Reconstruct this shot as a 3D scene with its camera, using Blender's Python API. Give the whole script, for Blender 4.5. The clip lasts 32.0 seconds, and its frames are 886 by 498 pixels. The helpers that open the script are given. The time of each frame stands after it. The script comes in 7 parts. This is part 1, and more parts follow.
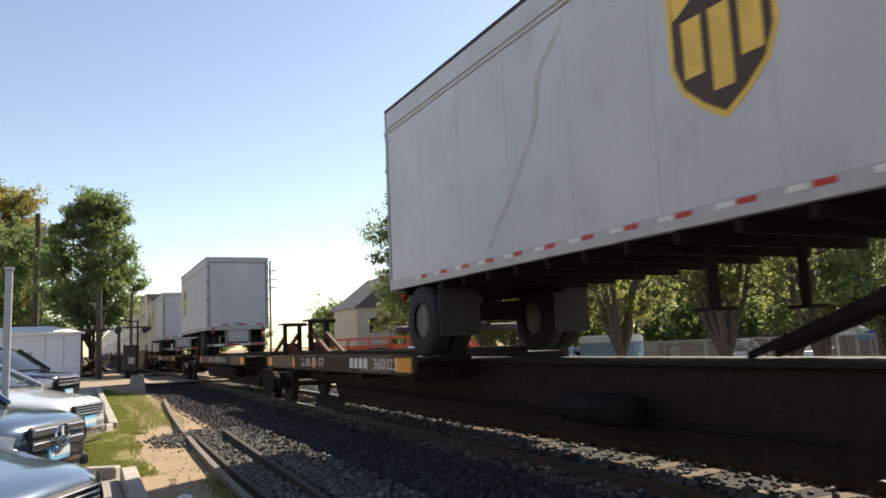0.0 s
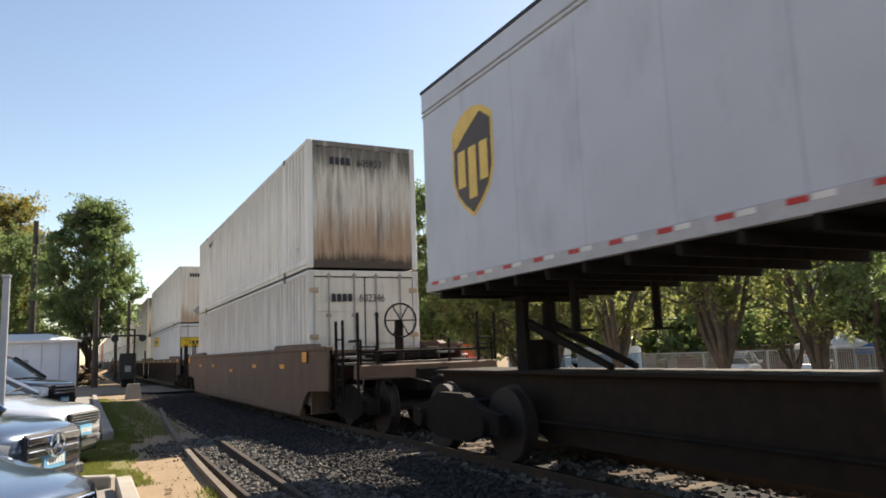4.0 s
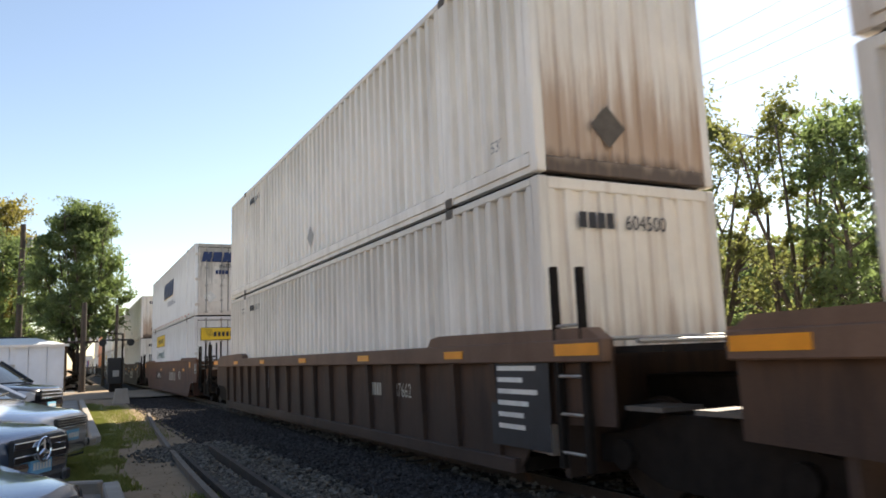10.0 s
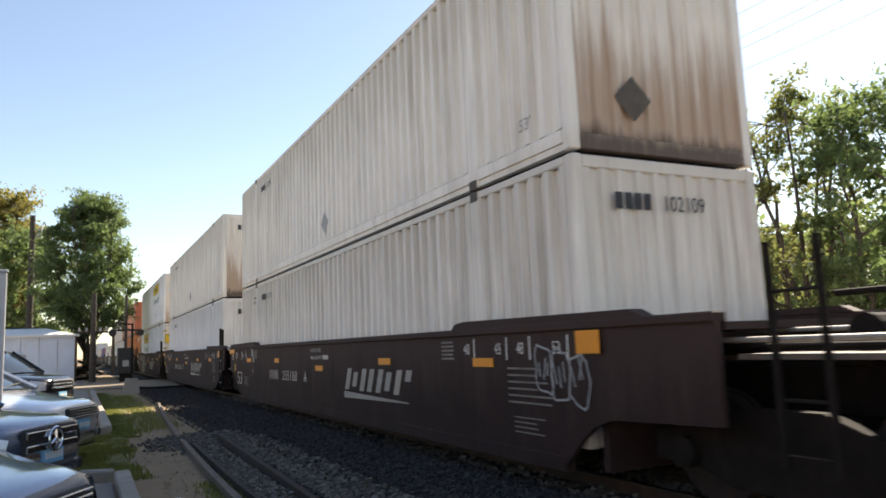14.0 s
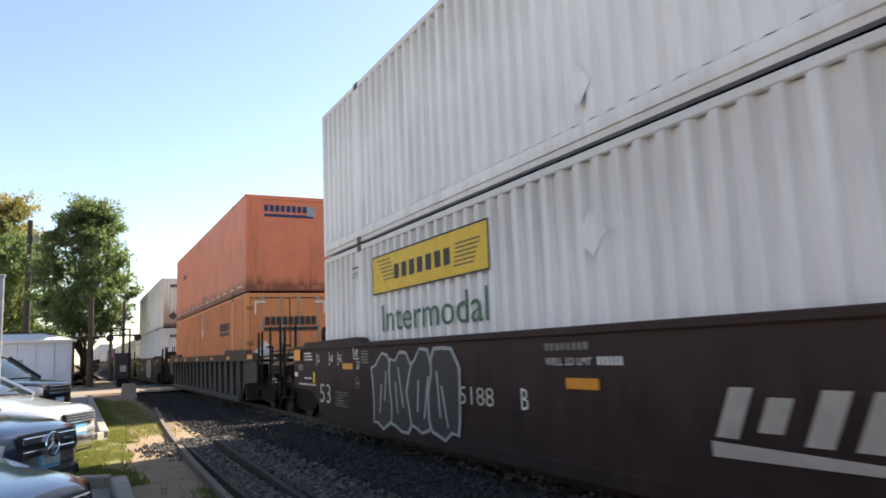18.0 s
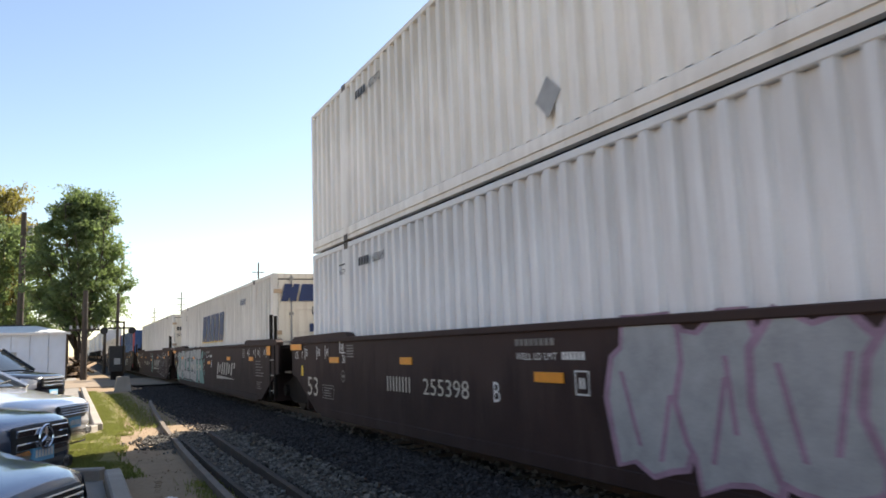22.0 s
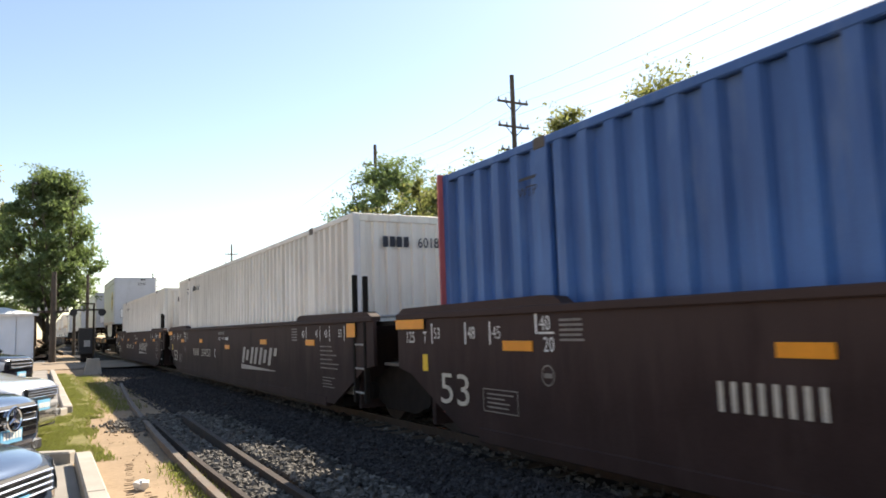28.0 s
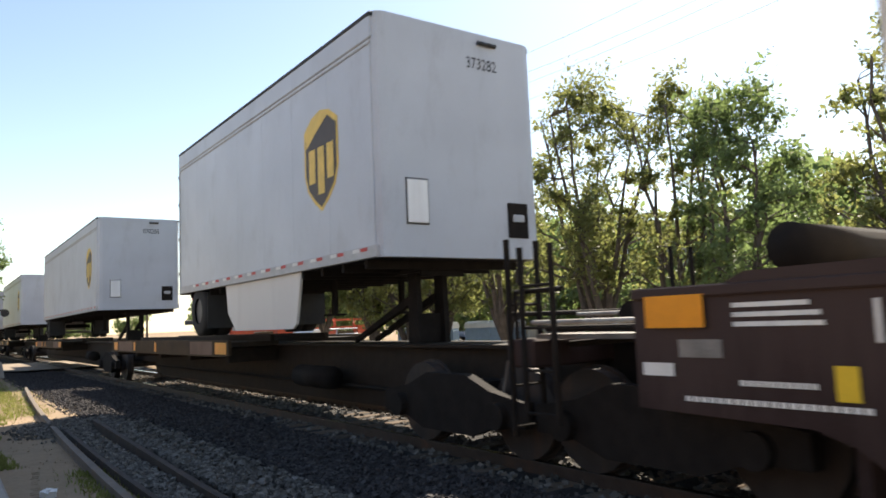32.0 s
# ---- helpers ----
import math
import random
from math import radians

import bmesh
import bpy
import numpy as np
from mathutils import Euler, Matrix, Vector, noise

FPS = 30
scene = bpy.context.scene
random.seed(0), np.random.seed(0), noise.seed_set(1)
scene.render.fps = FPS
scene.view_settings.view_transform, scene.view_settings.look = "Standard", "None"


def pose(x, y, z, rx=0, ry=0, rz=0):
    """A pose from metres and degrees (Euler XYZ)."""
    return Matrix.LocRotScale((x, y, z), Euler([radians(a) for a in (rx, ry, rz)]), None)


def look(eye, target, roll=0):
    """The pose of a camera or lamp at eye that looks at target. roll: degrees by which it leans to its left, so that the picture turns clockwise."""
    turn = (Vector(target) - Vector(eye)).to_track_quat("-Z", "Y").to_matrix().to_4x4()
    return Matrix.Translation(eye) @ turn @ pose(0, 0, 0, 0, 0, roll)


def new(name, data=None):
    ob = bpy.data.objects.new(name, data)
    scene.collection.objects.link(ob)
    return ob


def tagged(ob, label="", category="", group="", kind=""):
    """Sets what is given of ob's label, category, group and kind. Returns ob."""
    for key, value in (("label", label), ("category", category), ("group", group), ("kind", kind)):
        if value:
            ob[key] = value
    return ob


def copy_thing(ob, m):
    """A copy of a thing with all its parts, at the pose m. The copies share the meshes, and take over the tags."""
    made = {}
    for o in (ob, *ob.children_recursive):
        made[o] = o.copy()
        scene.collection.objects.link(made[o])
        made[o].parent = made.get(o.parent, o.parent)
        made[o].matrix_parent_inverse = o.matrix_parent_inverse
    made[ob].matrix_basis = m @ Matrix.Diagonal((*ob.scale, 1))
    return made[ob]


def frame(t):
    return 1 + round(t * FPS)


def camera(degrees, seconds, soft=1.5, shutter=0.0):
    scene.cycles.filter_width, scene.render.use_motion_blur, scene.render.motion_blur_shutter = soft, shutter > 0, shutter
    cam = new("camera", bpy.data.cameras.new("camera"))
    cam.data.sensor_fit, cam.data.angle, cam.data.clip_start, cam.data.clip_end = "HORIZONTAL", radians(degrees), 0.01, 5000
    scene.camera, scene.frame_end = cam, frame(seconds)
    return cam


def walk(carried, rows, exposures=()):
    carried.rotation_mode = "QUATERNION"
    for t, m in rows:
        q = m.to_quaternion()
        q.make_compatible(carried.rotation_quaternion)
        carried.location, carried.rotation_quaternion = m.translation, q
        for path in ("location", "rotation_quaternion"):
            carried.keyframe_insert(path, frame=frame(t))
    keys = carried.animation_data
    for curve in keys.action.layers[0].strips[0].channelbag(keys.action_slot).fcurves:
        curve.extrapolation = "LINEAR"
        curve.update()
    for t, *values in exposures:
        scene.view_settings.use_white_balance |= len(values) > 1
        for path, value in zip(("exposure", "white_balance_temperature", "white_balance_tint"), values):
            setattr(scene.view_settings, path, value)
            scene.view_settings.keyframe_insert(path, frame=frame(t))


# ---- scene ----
# Railway shoulder beside a parking lot: x to the right, y along the track, z = 0 at the rail heads.
EYE = 1.396          # camera height over the rails
TX = 5.585           # centre line of the track
cam = camera(63.49, 32.0, soft=1.7, shutter=0.12)
CAM = [
    (0, 26.65, 7.26, -2.49),    (0.5, 26.58, 7.47, -2.22),    (1, 26.52, 7.29, -2.45),    (1.5, 26.45, 7.25, -2.60),
    (2, 26.54, 7.79, -2.28),    (2.5, 26.59, 8.18, -2.30),    (3, 26.75, 7.55, -2.69),    (3.5, 26.70, 7.37, -2.33),
    (4, 26.81, 8.08, -2.10),    (4.5, 26.62, 7.99, -2.13),    (6.5, 27.93, 8.75, -2.40),    (7, 28.35, 9.02, -2.19),
    (7.5, 27.81, 8.50, -2.31),    (8, 27.67, 8.59, -2.25),    (8.5, 27.58, 8.70, -2.15),    (9, 27.68, 8.64, -2.30),
    (9.5, 27.86, 8.31, -2.36),    (10, 27.61, 8.37, -2.16),    (10.5, 27.51, 8.10, -1.96),    (11, 27.57, 7.89, -2.15),
    (11.5, 27.38, 8.08, -1.70),    (12, 27.37, 7.88, -2.29),    (12.5, 27.15, 7.79, -2.33),    (13, 27.14, 7.62, -2.14),
    (13.5, 27.12, 7.63, -2.20),    (14, 26.99, 7.56, -2.28),    (14.5, 27.09, 7.55, -2.37),    (16.5, 27.25, 7.57, -2.15),
    (17, 27.20, 7.85, -2.34),    (17.5, 27.19, 7.96, -2.08),    (18, 27.16, 7.95, -2.30),    (18.5, 27.20, 8.10, -2.47),
    (19, 27.20, 8.17, -2.29),    (19.5, 27.40, 8.11, -2.11),    (20, 27.42, 7.90, -2.28),    (20.5, 27.36, 7.81, -2.19),
    (21, 27.34, 7.70, -2.26),    (21.5, 27.30, 7.62, -2.24),    (22, 27.52, 7.49, -2.03),    (22.5, 27.77, 7.55, -2.03),
    (23, 27.58, 7.47, -2.16),    (23.5, 27.67, 7.28, -2.23),    (24, 27.68, 7.28, -2.15),    (24.5, 27.67, 7.40, -2.21),
    (25, 27.57, 7.17, -1.94),    (25.5, 27.82, 7.02, -1.83),    (27.5, 28.34, 6.60, -1.73),    (28, 29.48, 6.08, -1.85),
    (28.5, 34.00, 5.60, -1.75),    (29, 34.97, 5.27, -2.00),    (29.5, 35.62, 5.32, -1.95),    (30, 35.46, 5.07, -2.51),
    (30.5, 35.25, 5.26, -1.67),    (31, 34.81, 5.47, -2.03),    (32, 35.51, 5.68, -2.39),
]


def aim(yaw, pitch, roll):
    return pose(0, 0, EYE, 90 + pitch, 0, -yaw) @ pose(0, 0, 0, 0, 0, roll)


walk(cam, [(t, aim(a, b, c)) for t, a, b, c in CAM], exposures=[(t, e, 7350 if t < 18 else 7000 if t < 25 else 7200, 12.0) for t, e in ((0.0, 1.05), (3.0, 1.08), (7.0, 1.12), (9.5, 1.32), (12.0, 1.2), (14.0, 1.28), (20.0, 1.42), (24.0, 1.22), (29.0, 1.36), (32.0, 1.34))])

# ---- light ----
SUN_AZ, SUN_EL = radians(59.3), radians(42.1)     # clockwise from the track's direction
world = bpy.data.worlds.new("world")
scene.world = world
world.use_nodes = True
wn = world.node_tree.nodes
sky = wn.new("ShaderNodeTexSky")
sky.sky_type = "NISHITA"
sky.sun_disc = False
sky.sun_elevation, sky.sun_rotation = SUN_EL, SUN_AZ
sky.air_density, sky.dust_density, sky.ozone_density = 1.0, 0.3, 1.0
wn["Background"].inputs["Strength"].default_value = 0.09
world.node_tree.links.new(sky.outputs[0], wn["Background"].inputs["Color"])
sun_data = bpy.data.lights.new("sun", "SUN")
sun_data.energy, sun_data.angle, sun_data.color = 5.0, radians(0.53), (1.0, 0.95, 0.86)
sun = new("sun", sun_data)
sun_dir = Vector((math.sin(SUN_AZ) * math.cos(SUN_EL), math.cos(SUN_AZ) * math.cos(SUN_EL), math.sin(SUN_EL)))
sun.matrix_basis = look(sun_dir * 200, (0, 0, 0))


# ---- materials ----
def material(name, color, rough=0.6, metal=0.0, scale=6.0, vary=0.25, bump=0.15, stain=None, stain_amt=0.0,
             stain_scale=(1.2, 1.2, 0.25), fine=60.0, spec=0.4, island=0.0, obj_random=0.0, translucent=None, stain_lo=0.52, layers=(), hue=0.0):
    m = bpy.data.materials.new(name)
    m.use_nodes = True
    nt = m.node_tree
    n, link = nt.nodes, nt.links.new
    b = n["Principled BSDF"]
    tc = n.new("ShaderNodeTexCoord")
    big = n.new("ShaderNodeTexNoise")
    big.inputs["Scale"].default_value, big.inputs["Detail"].default_value = scale, 6
    small = n.new("ShaderNodeTexNoise")
    small.inputs["Scale"].default_value, small.inputs["Detail"].default_value = fine, 3
    link(tc.outputs["Object"], big.inputs["Vector"])
    link(tc.outputs["Object"], small.inputs["Vector"])
    mixn = n.new("ShaderNodeMix")
    mixn.data_type = "FLOAT"
    mixn.inputs["Factor"].default_value = 0.35
    link(big.outputs["Fac"], mixn.inputs["A"])
    link(small.outputs["Fac"], mixn.inputs["B"])
    ramp = n.new("ShaderNodeMapRange")
    ramp.inputs["From Min"].default_value, ramp.inputs["From Max"].default_value = 0.3, 0.7
    ramp.inputs["To Min"].default_value, ramp.inputs["To Max"].default_value = 1 - vary, 1 + vary
    link(mixn.outputs["Result"], ramp.inputs["Value"])
    value = ramp.outputs["Result"]
    if island or obj_random:
        src = n.new("ShaderNodeNewGeometry").outputs["Random Per Island"] if island else n.new("ShaderNodeObjectInfo").outputs["Random"]
        amt = island or obj_random
        rr = n.new("ShaderNodeMapRange")
        rr.inputs["To Min"].default_value, rr.inputs["To Max"].default_value = 1 - amt, 1 + amt
        link(src, rr.inputs["Value"])
        mul = n.new("ShaderNodeMath")
        mul.operation = "MULTIPLY"
        link(value, mul.inputs[0])
        link(rr.outputs["Result"], mul.inputs[1])
        value = mul.outputs[0]
    hsv = n.new("ShaderNodeHueSaturation")
    hsv.inputs["Color"].default_value = (*color, 1)
    link(value, hsv.inputs["Value"])
    if hue:
        hr = n.new("ShaderNodeMapRange")
        hr.inputs["To Min"].default_value, hr.inputs["To Max"].default_value = 0.5 - hue, 0.5 + hue
        link(src, hr.inputs["Value"])
        link(hr.outputs["Result"], hsv.inputs["Hue"])
    out = hsv.outputs["Color"]
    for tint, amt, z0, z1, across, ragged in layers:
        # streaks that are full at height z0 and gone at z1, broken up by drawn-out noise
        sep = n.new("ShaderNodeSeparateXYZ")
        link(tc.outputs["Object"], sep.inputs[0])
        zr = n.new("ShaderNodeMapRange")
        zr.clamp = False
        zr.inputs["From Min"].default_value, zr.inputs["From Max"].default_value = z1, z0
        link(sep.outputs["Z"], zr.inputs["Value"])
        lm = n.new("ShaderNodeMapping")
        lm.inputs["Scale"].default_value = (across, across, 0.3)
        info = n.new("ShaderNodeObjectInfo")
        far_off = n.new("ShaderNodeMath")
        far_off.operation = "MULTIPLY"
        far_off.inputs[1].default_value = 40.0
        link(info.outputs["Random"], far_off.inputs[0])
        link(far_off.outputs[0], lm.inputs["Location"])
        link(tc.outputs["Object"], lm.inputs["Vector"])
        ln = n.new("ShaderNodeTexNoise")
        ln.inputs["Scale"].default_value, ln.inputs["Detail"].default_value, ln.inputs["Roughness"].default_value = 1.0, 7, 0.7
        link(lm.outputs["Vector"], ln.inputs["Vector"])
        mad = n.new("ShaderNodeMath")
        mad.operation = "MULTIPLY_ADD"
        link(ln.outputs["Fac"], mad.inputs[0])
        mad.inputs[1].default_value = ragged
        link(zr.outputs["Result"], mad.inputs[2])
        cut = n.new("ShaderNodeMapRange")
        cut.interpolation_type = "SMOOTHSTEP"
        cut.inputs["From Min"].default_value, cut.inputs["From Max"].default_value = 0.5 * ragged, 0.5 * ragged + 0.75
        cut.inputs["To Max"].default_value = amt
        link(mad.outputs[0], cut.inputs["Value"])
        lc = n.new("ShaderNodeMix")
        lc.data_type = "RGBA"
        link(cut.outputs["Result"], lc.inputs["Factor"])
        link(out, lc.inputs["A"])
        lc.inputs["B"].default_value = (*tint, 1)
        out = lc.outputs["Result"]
    if stain:
        mp = n.new("ShaderNodeMapping")
        mp.inputs["Scale"].default_value = stain_scale
        link(tc.outputs["Object"], mp.inputs["Vector"])
        sn = n.new("ShaderNodeTexNoise")
        sn.inputs["Scale"].default_value, sn.inputs["Detail"].default_value, sn.inputs["Roughness"].default_value = 2.2, 8, 0.65
        link(mp.outputs["Vector"], sn.inputs["Vector"])
        sr = n.new("ShaderNodeMapRange")
        sr.inputs["From Min"].default_value, sr.inputs["From Max"].default_value = stain_lo, stain_lo + 0.23
        sr.inputs["To Max"].default_value = stain_amt
        link(sn.outputs["Fac"], sr.inputs["Value"])
        mc = n.new("ShaderNodeMix")
        mc.data_type = "RGBA"
        link(sr.outputs["Result"], mc.inputs["Factor"])
        link(out, mc.inputs["A"])
        mc.inputs["B"].default_value = (*stain, 1)
        out = mc.outputs["Result"]
    link(out, b.inputs["Base Color"])
    b.inputs["Roughness"].default_value, b.inputs["Metallic"].default_value = rough, metal
    b.inputs["Specular IOR Level"].default_value = spec
    if bump:
        bp = n.new("ShaderNodeBump")
        bp.inputs["Strength"].default_value, bp.inputs["Distance"].default_value = bump, 0.02
        link(mixn.outputs["Result"], bp.inputs["Height"])
        link(bp.outputs["Normal"], b.inputs["Normal"])
    if translucent:
        tr = n.new("ShaderNodeBsdfTranslucent")
        tr.inputs["Color"].default_value = (*translucent, 1)
        ms = n.new("ShaderNodeMixShader")
        ms.inputs["Fac"].default_value = 0.55
        link(b.outputs[0], ms.inputs[1])
        link(tr.outputs[0], ms.inputs[2])
        link(ms.outputs[0], n["Material Output"].inputs["Surface"])
    return m


RUST, SOOT = (0.16, 0.07, 0.03), (0.035, 0.032, 0.03)
M = {
    "white_box": material("white_box", (0.86, 0.82, 0.75), 0.5, scale=1.2, vary=0.07, bump=0.05, stain=(0.4, 0.35, 0.28), stain_amt=0.42, stain_scale=(1.5, 1.5, 0.16), stain_lo=0.5, layers=(((0.42, 0.38, 0.32), 0.42, 3.2, 1.2, 7.0, 2.6), ((0.4, 0.3, 0.2), 0.22, -0.1, 0.3, 4.0, 2.0))),
    "cream_box": material("cream_box", (0.82, 0.75, 0.63), 0.55, scale=1.2, vary=0.08, bump=0.05, stain=(0.4, 0.28, 0.17), stain_amt=0.45, stain_scale=(2.5, 2.5, 0.2), layers=(((0.42, 0.25, 0.12), 0.75, -0.1, 0.9, 6.0, 2.0),)),
    "dirty_box": material("dirty_box", (0.78, 0.73, 0.66), 0.6, scale=1.5, vary=0.12, bump=0.06, stain=(0.3, 0.25, 0.2), stain_amt=0.5, layers=(((0.2, 0.18, 0.15), 0.62, 3.0, 1.2, 9.0, 3.0), ((0.35, 0.24, 0.15), 0.3, -0.1, 0.35, 4.0, 2.0))),
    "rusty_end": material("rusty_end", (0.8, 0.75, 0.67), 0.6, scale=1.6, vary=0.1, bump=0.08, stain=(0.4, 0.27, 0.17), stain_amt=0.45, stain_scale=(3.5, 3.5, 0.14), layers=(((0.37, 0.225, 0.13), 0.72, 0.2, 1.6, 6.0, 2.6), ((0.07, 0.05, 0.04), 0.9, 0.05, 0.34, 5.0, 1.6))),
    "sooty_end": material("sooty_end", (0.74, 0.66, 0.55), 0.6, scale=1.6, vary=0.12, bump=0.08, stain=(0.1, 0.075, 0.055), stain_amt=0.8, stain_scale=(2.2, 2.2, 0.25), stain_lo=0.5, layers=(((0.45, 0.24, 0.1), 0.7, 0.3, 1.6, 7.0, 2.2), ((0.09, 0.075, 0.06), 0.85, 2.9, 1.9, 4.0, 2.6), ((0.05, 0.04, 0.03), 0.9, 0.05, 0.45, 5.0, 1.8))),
    "bright_box": material("bright_box", (0.85, 0.85, 0.84), 0.45, scale=1.0, vary=0.06, bump=0.04, stain=(0.48, 0.46, 0.43), stain_amt=0.3, stain_scale=(1.6, 1.6, 0.2), stain_lo=0.5, layers=(((0.5, 0.48, 0.45), 0.45, 3.2, 1.6, 6.0, 2.0), ((0.4, 0.34, 0.27), 0.4, -0.1, 0.3, 4.0, 1.8))),
    "orange_box": material("orange_box", (0.7, 0.265, 0.105), 0.5, scale=1.4, vary=0.12, bump=0.05, stain=(0.3, 0.1, 0.04), stain_amt=0.45, layers=(((0.16, 0.06, 0.03), 0.6, -0.1, 0.4, 5.0, 2.0),)),
    "red_box": material("red_box", (0.7, 0.21, 0.11), 0.5, scale=1.4, vary=0.12, bump=0.05, stain=(0.3, 0.1, 0.05), stain_amt=0.55, layers=(((0.1, 0.04, 0.025), 0.8, -0.1, 0.5, 5.0, 2.2),)),
    "blue_box": material("blue_box", (0.048, 0.145, 0.37), 0.45, scale=1.4, vary=0.18, bump=0.05, stain=(0.2, 0.27, 0.4), stain_amt=0.5, layers=(((0.03, 0.07, 0.2), 0.6, 3.0, 1.2, 7.0, 2.4),)),
    "pink_post": material("pink_post", (0.5, 0.12, 0.12), 0.55, vary=0.15),
    "trailer_skin": material("trailer_skin", (0.5, 0.525, 0.565), 0.38, scale=0.9, vary=0.1, bump=0.03, stain=(0.3, 0.3, 0.31), stain_amt=0.45, stain_scale=(0.8, 0.8, 0.35)),
    "guard": material("guard", (0.2, 0.2, 0.2), 0.6, 0.2, vary=0.3, stain=RUST, stain_amt=0.4),
    "alu": material("alu", (0.42, 0.42, 0.43), 0.5, 0.25, vary=0.15, bump=0.05),
    "casting": material("casting", (0.1, 0.085, 0.07), 0.7, vary=0.35, stain=RUST, stain_amt=0.6),
    "gasket": material("gasket", (0.03, 0.03, 0.03), 0.7, vary=0.2),
    "rod": material("rod", (0.36, 0.34, 0.31), 0.5, 0.3, vary=0.2, stain=RUST, stain_amt=0.6),
    "well_brown": material("well_brown", (0.034, 0.02, 0.018), 0.75, scale=1.8, vary=0.35, stain=(0.065, 0.044, 0.038), stain_amt=0.6, spec=0.2, layers=(((0.08, 0.054, 0.047), 0.5, 1.6, 0.6, 2.0, 2.4),)),
    "well_rust": material("well_rust", (0.075, 0.034, 0.024), 0.7, scale=1.4, vary=0.35, stain=(0.04, 0.024, 0.02), stain_amt=0.7, layers=(((0.17, 0.075, 0.034), 0.75, 1.6, 0.9, 2.5, 2.6),)),
    "well_tan": material("well_tan", (0.155, 0.093, 0.062), 0.7, scale=1.6, vary=0.25, stain=(0.1, 0.055, 0.035), stain_amt=0.7),
    "well_ribbed": material("well_ribbed", (0.058, 0.039, 0.031), 0.72, scale=1.3, vary=0.35, stain=(0.028, 0.02, 0.017), stain_amt=0.75, layers=(((0.11, 0.062, 0.038), 0.6, 1.5, 0.7, 3.5, 2.6),), spec=0.25),
    "well_grey": material("well_grey", (0.032, 0.028, 0.026), 0.65, scale=1.6, vary=0.4, stain=(0.09, 0.063, 0.043), stain_amt=0.7),
    "spine": material("spine", (0.026, 0.019, 0.014), 0.75, vary=0.3, stain=(0.04, 0.026, 0.016), stain_amt=0.5, spec=0.15),
    "deck_yellow": material("deck_yellow", (0.06, 0.038, 0.019), 0.75, scale=2, vary=0.35, stain=(0.04, 0.026, 0.018), stain_amt=1.0, stain_scale=(1.5, 0.5, 1.5), spec=0.2),
    "hitch_red": material("hitch_red", (0.12, 0.034, 0.02), 0.65, vary=0.3, stain=(0.07, 0.03, 0.02), stain_amt=0.8),
    "under": material("under", (0.018, 0.015, 0.013), 0.85, vary=0.35, stain=(0.04, 0.03, 0.022), stain_amt=0.5, spec=0.12),
    "wheel_steel": material("wheel_steel", (0.035, 0.028, 0.024), 0.7, 0.2, vary=0.3, stain=RUST, stain_amt=0.4),
    "tyre": material("tyre", (0.022, 0.022, 0.022), 0.85, vary=0.3, fine=120),
    "rim": material("rim", (0.12, 0.115, 0.11), 0.55, 0.3, vary=0.35, stain=(0.05, 0.045, 0.04), stain_amt=0.6),
    "alloy": material("alloy", (0.5, 0.5, 0.49), 0.4, 0.5, vary=0.15),
    "paint_white": material("paint_white", (0.72, 0.71, 0.67), 0.6, vary=0.2, bump=0.02),
    "paint_stencil": material("paint_stencil", (0.5, 0.47, 0.4), 0.65, vary=0.25, bump=0.02, stain=(0.12, 0.1, 0.08), stain_amt=0.5),
    "paint_grey": material("paint_grey", (0.34, 0.34, 0.33), 0.6, vary=0.2, bump=0.02),
    "paint_black": material("paint_black", (0.03, 0.03, 0.035), 0.6, vary=0.2, bump=0.02),
    "paint_yellow": material("paint_yellow", (0.75, 0.5, 0.03), 0.5, vary=0.12, bump=0.02),
    "reflector": material("reflector", (0.8, 0.3, 0.012), 0.4, vary=0.12, bump=0.02),
    "paint_navy": material("paint_navy", (0.015, 0.035, 0.115), 0.5, vary=0.15, bump=0.02),
    "paint_green": material("paint_green", (0.02, 0.11, 0.055), 0.5, vary=0.15, bump=0.02),
    "paint_red": material("paint_red", (0.5, 0.03, 0.025), 0.45, vary=0.15, bump=0.02),
    "paint_gold": material("paint_gold", (0.75, 0.5, 0.1), 0.45, vary=0.15, bump=0.02),
    "paint_umber": material("paint_umber", (0.06, 0.035, 0.02), 0.45, vary=0.15, bump=0.02),
    "paint_teal": material("paint_teal", (0.11, 0.265, 0.24), 0.55, vary=0.2, bump=0.02),
    "paint_silver": material("paint_silver", (0.33, 0.35, 0.36), 0.5, vary=0.2, bump=0.02),
    "paint_worn": material("paint_worn", (0.22, 0.205, 0.185), 0.7, vary=0.3, bump=0.02, stain=(0.08, 0.06, 0.05), stain_amt=0.6),
    "grating": material("grating", (0.13, 0.115, 0.1), 0.65, 0.2, vary=0.3, stain=RUST, stain_amt=0.5),
    "seam_grey": material("seam_grey", (0.52, 0.52, 0.51), 0.6, vary=0.15, bump=0.03),
    "paint_emblem": material("paint_emblem", (0.4, 0.375, 0.33), 0.7, vary=0.2, bump=0.02, stain=(0.12, 0.09, 0.08), stain_amt=0.5),
    "paint_mauve": material("paint_mauve", (0.3, 0.2, 0.27), 0.6, vary=0.3, bump=0.02),
    "paint_faded": material("paint_faded", (0.13, 0.038, 0.032), 0.65, vary=0.3, bump=0.02),
}


# ---- mesh helpers ----
def link_mesh(name, me, mat, parent, label=""):
    me.materials.append(mat)
    ob = new(name, me)
    ob.parent = parent
    if label:
        tagged(ob, label)
    return ob


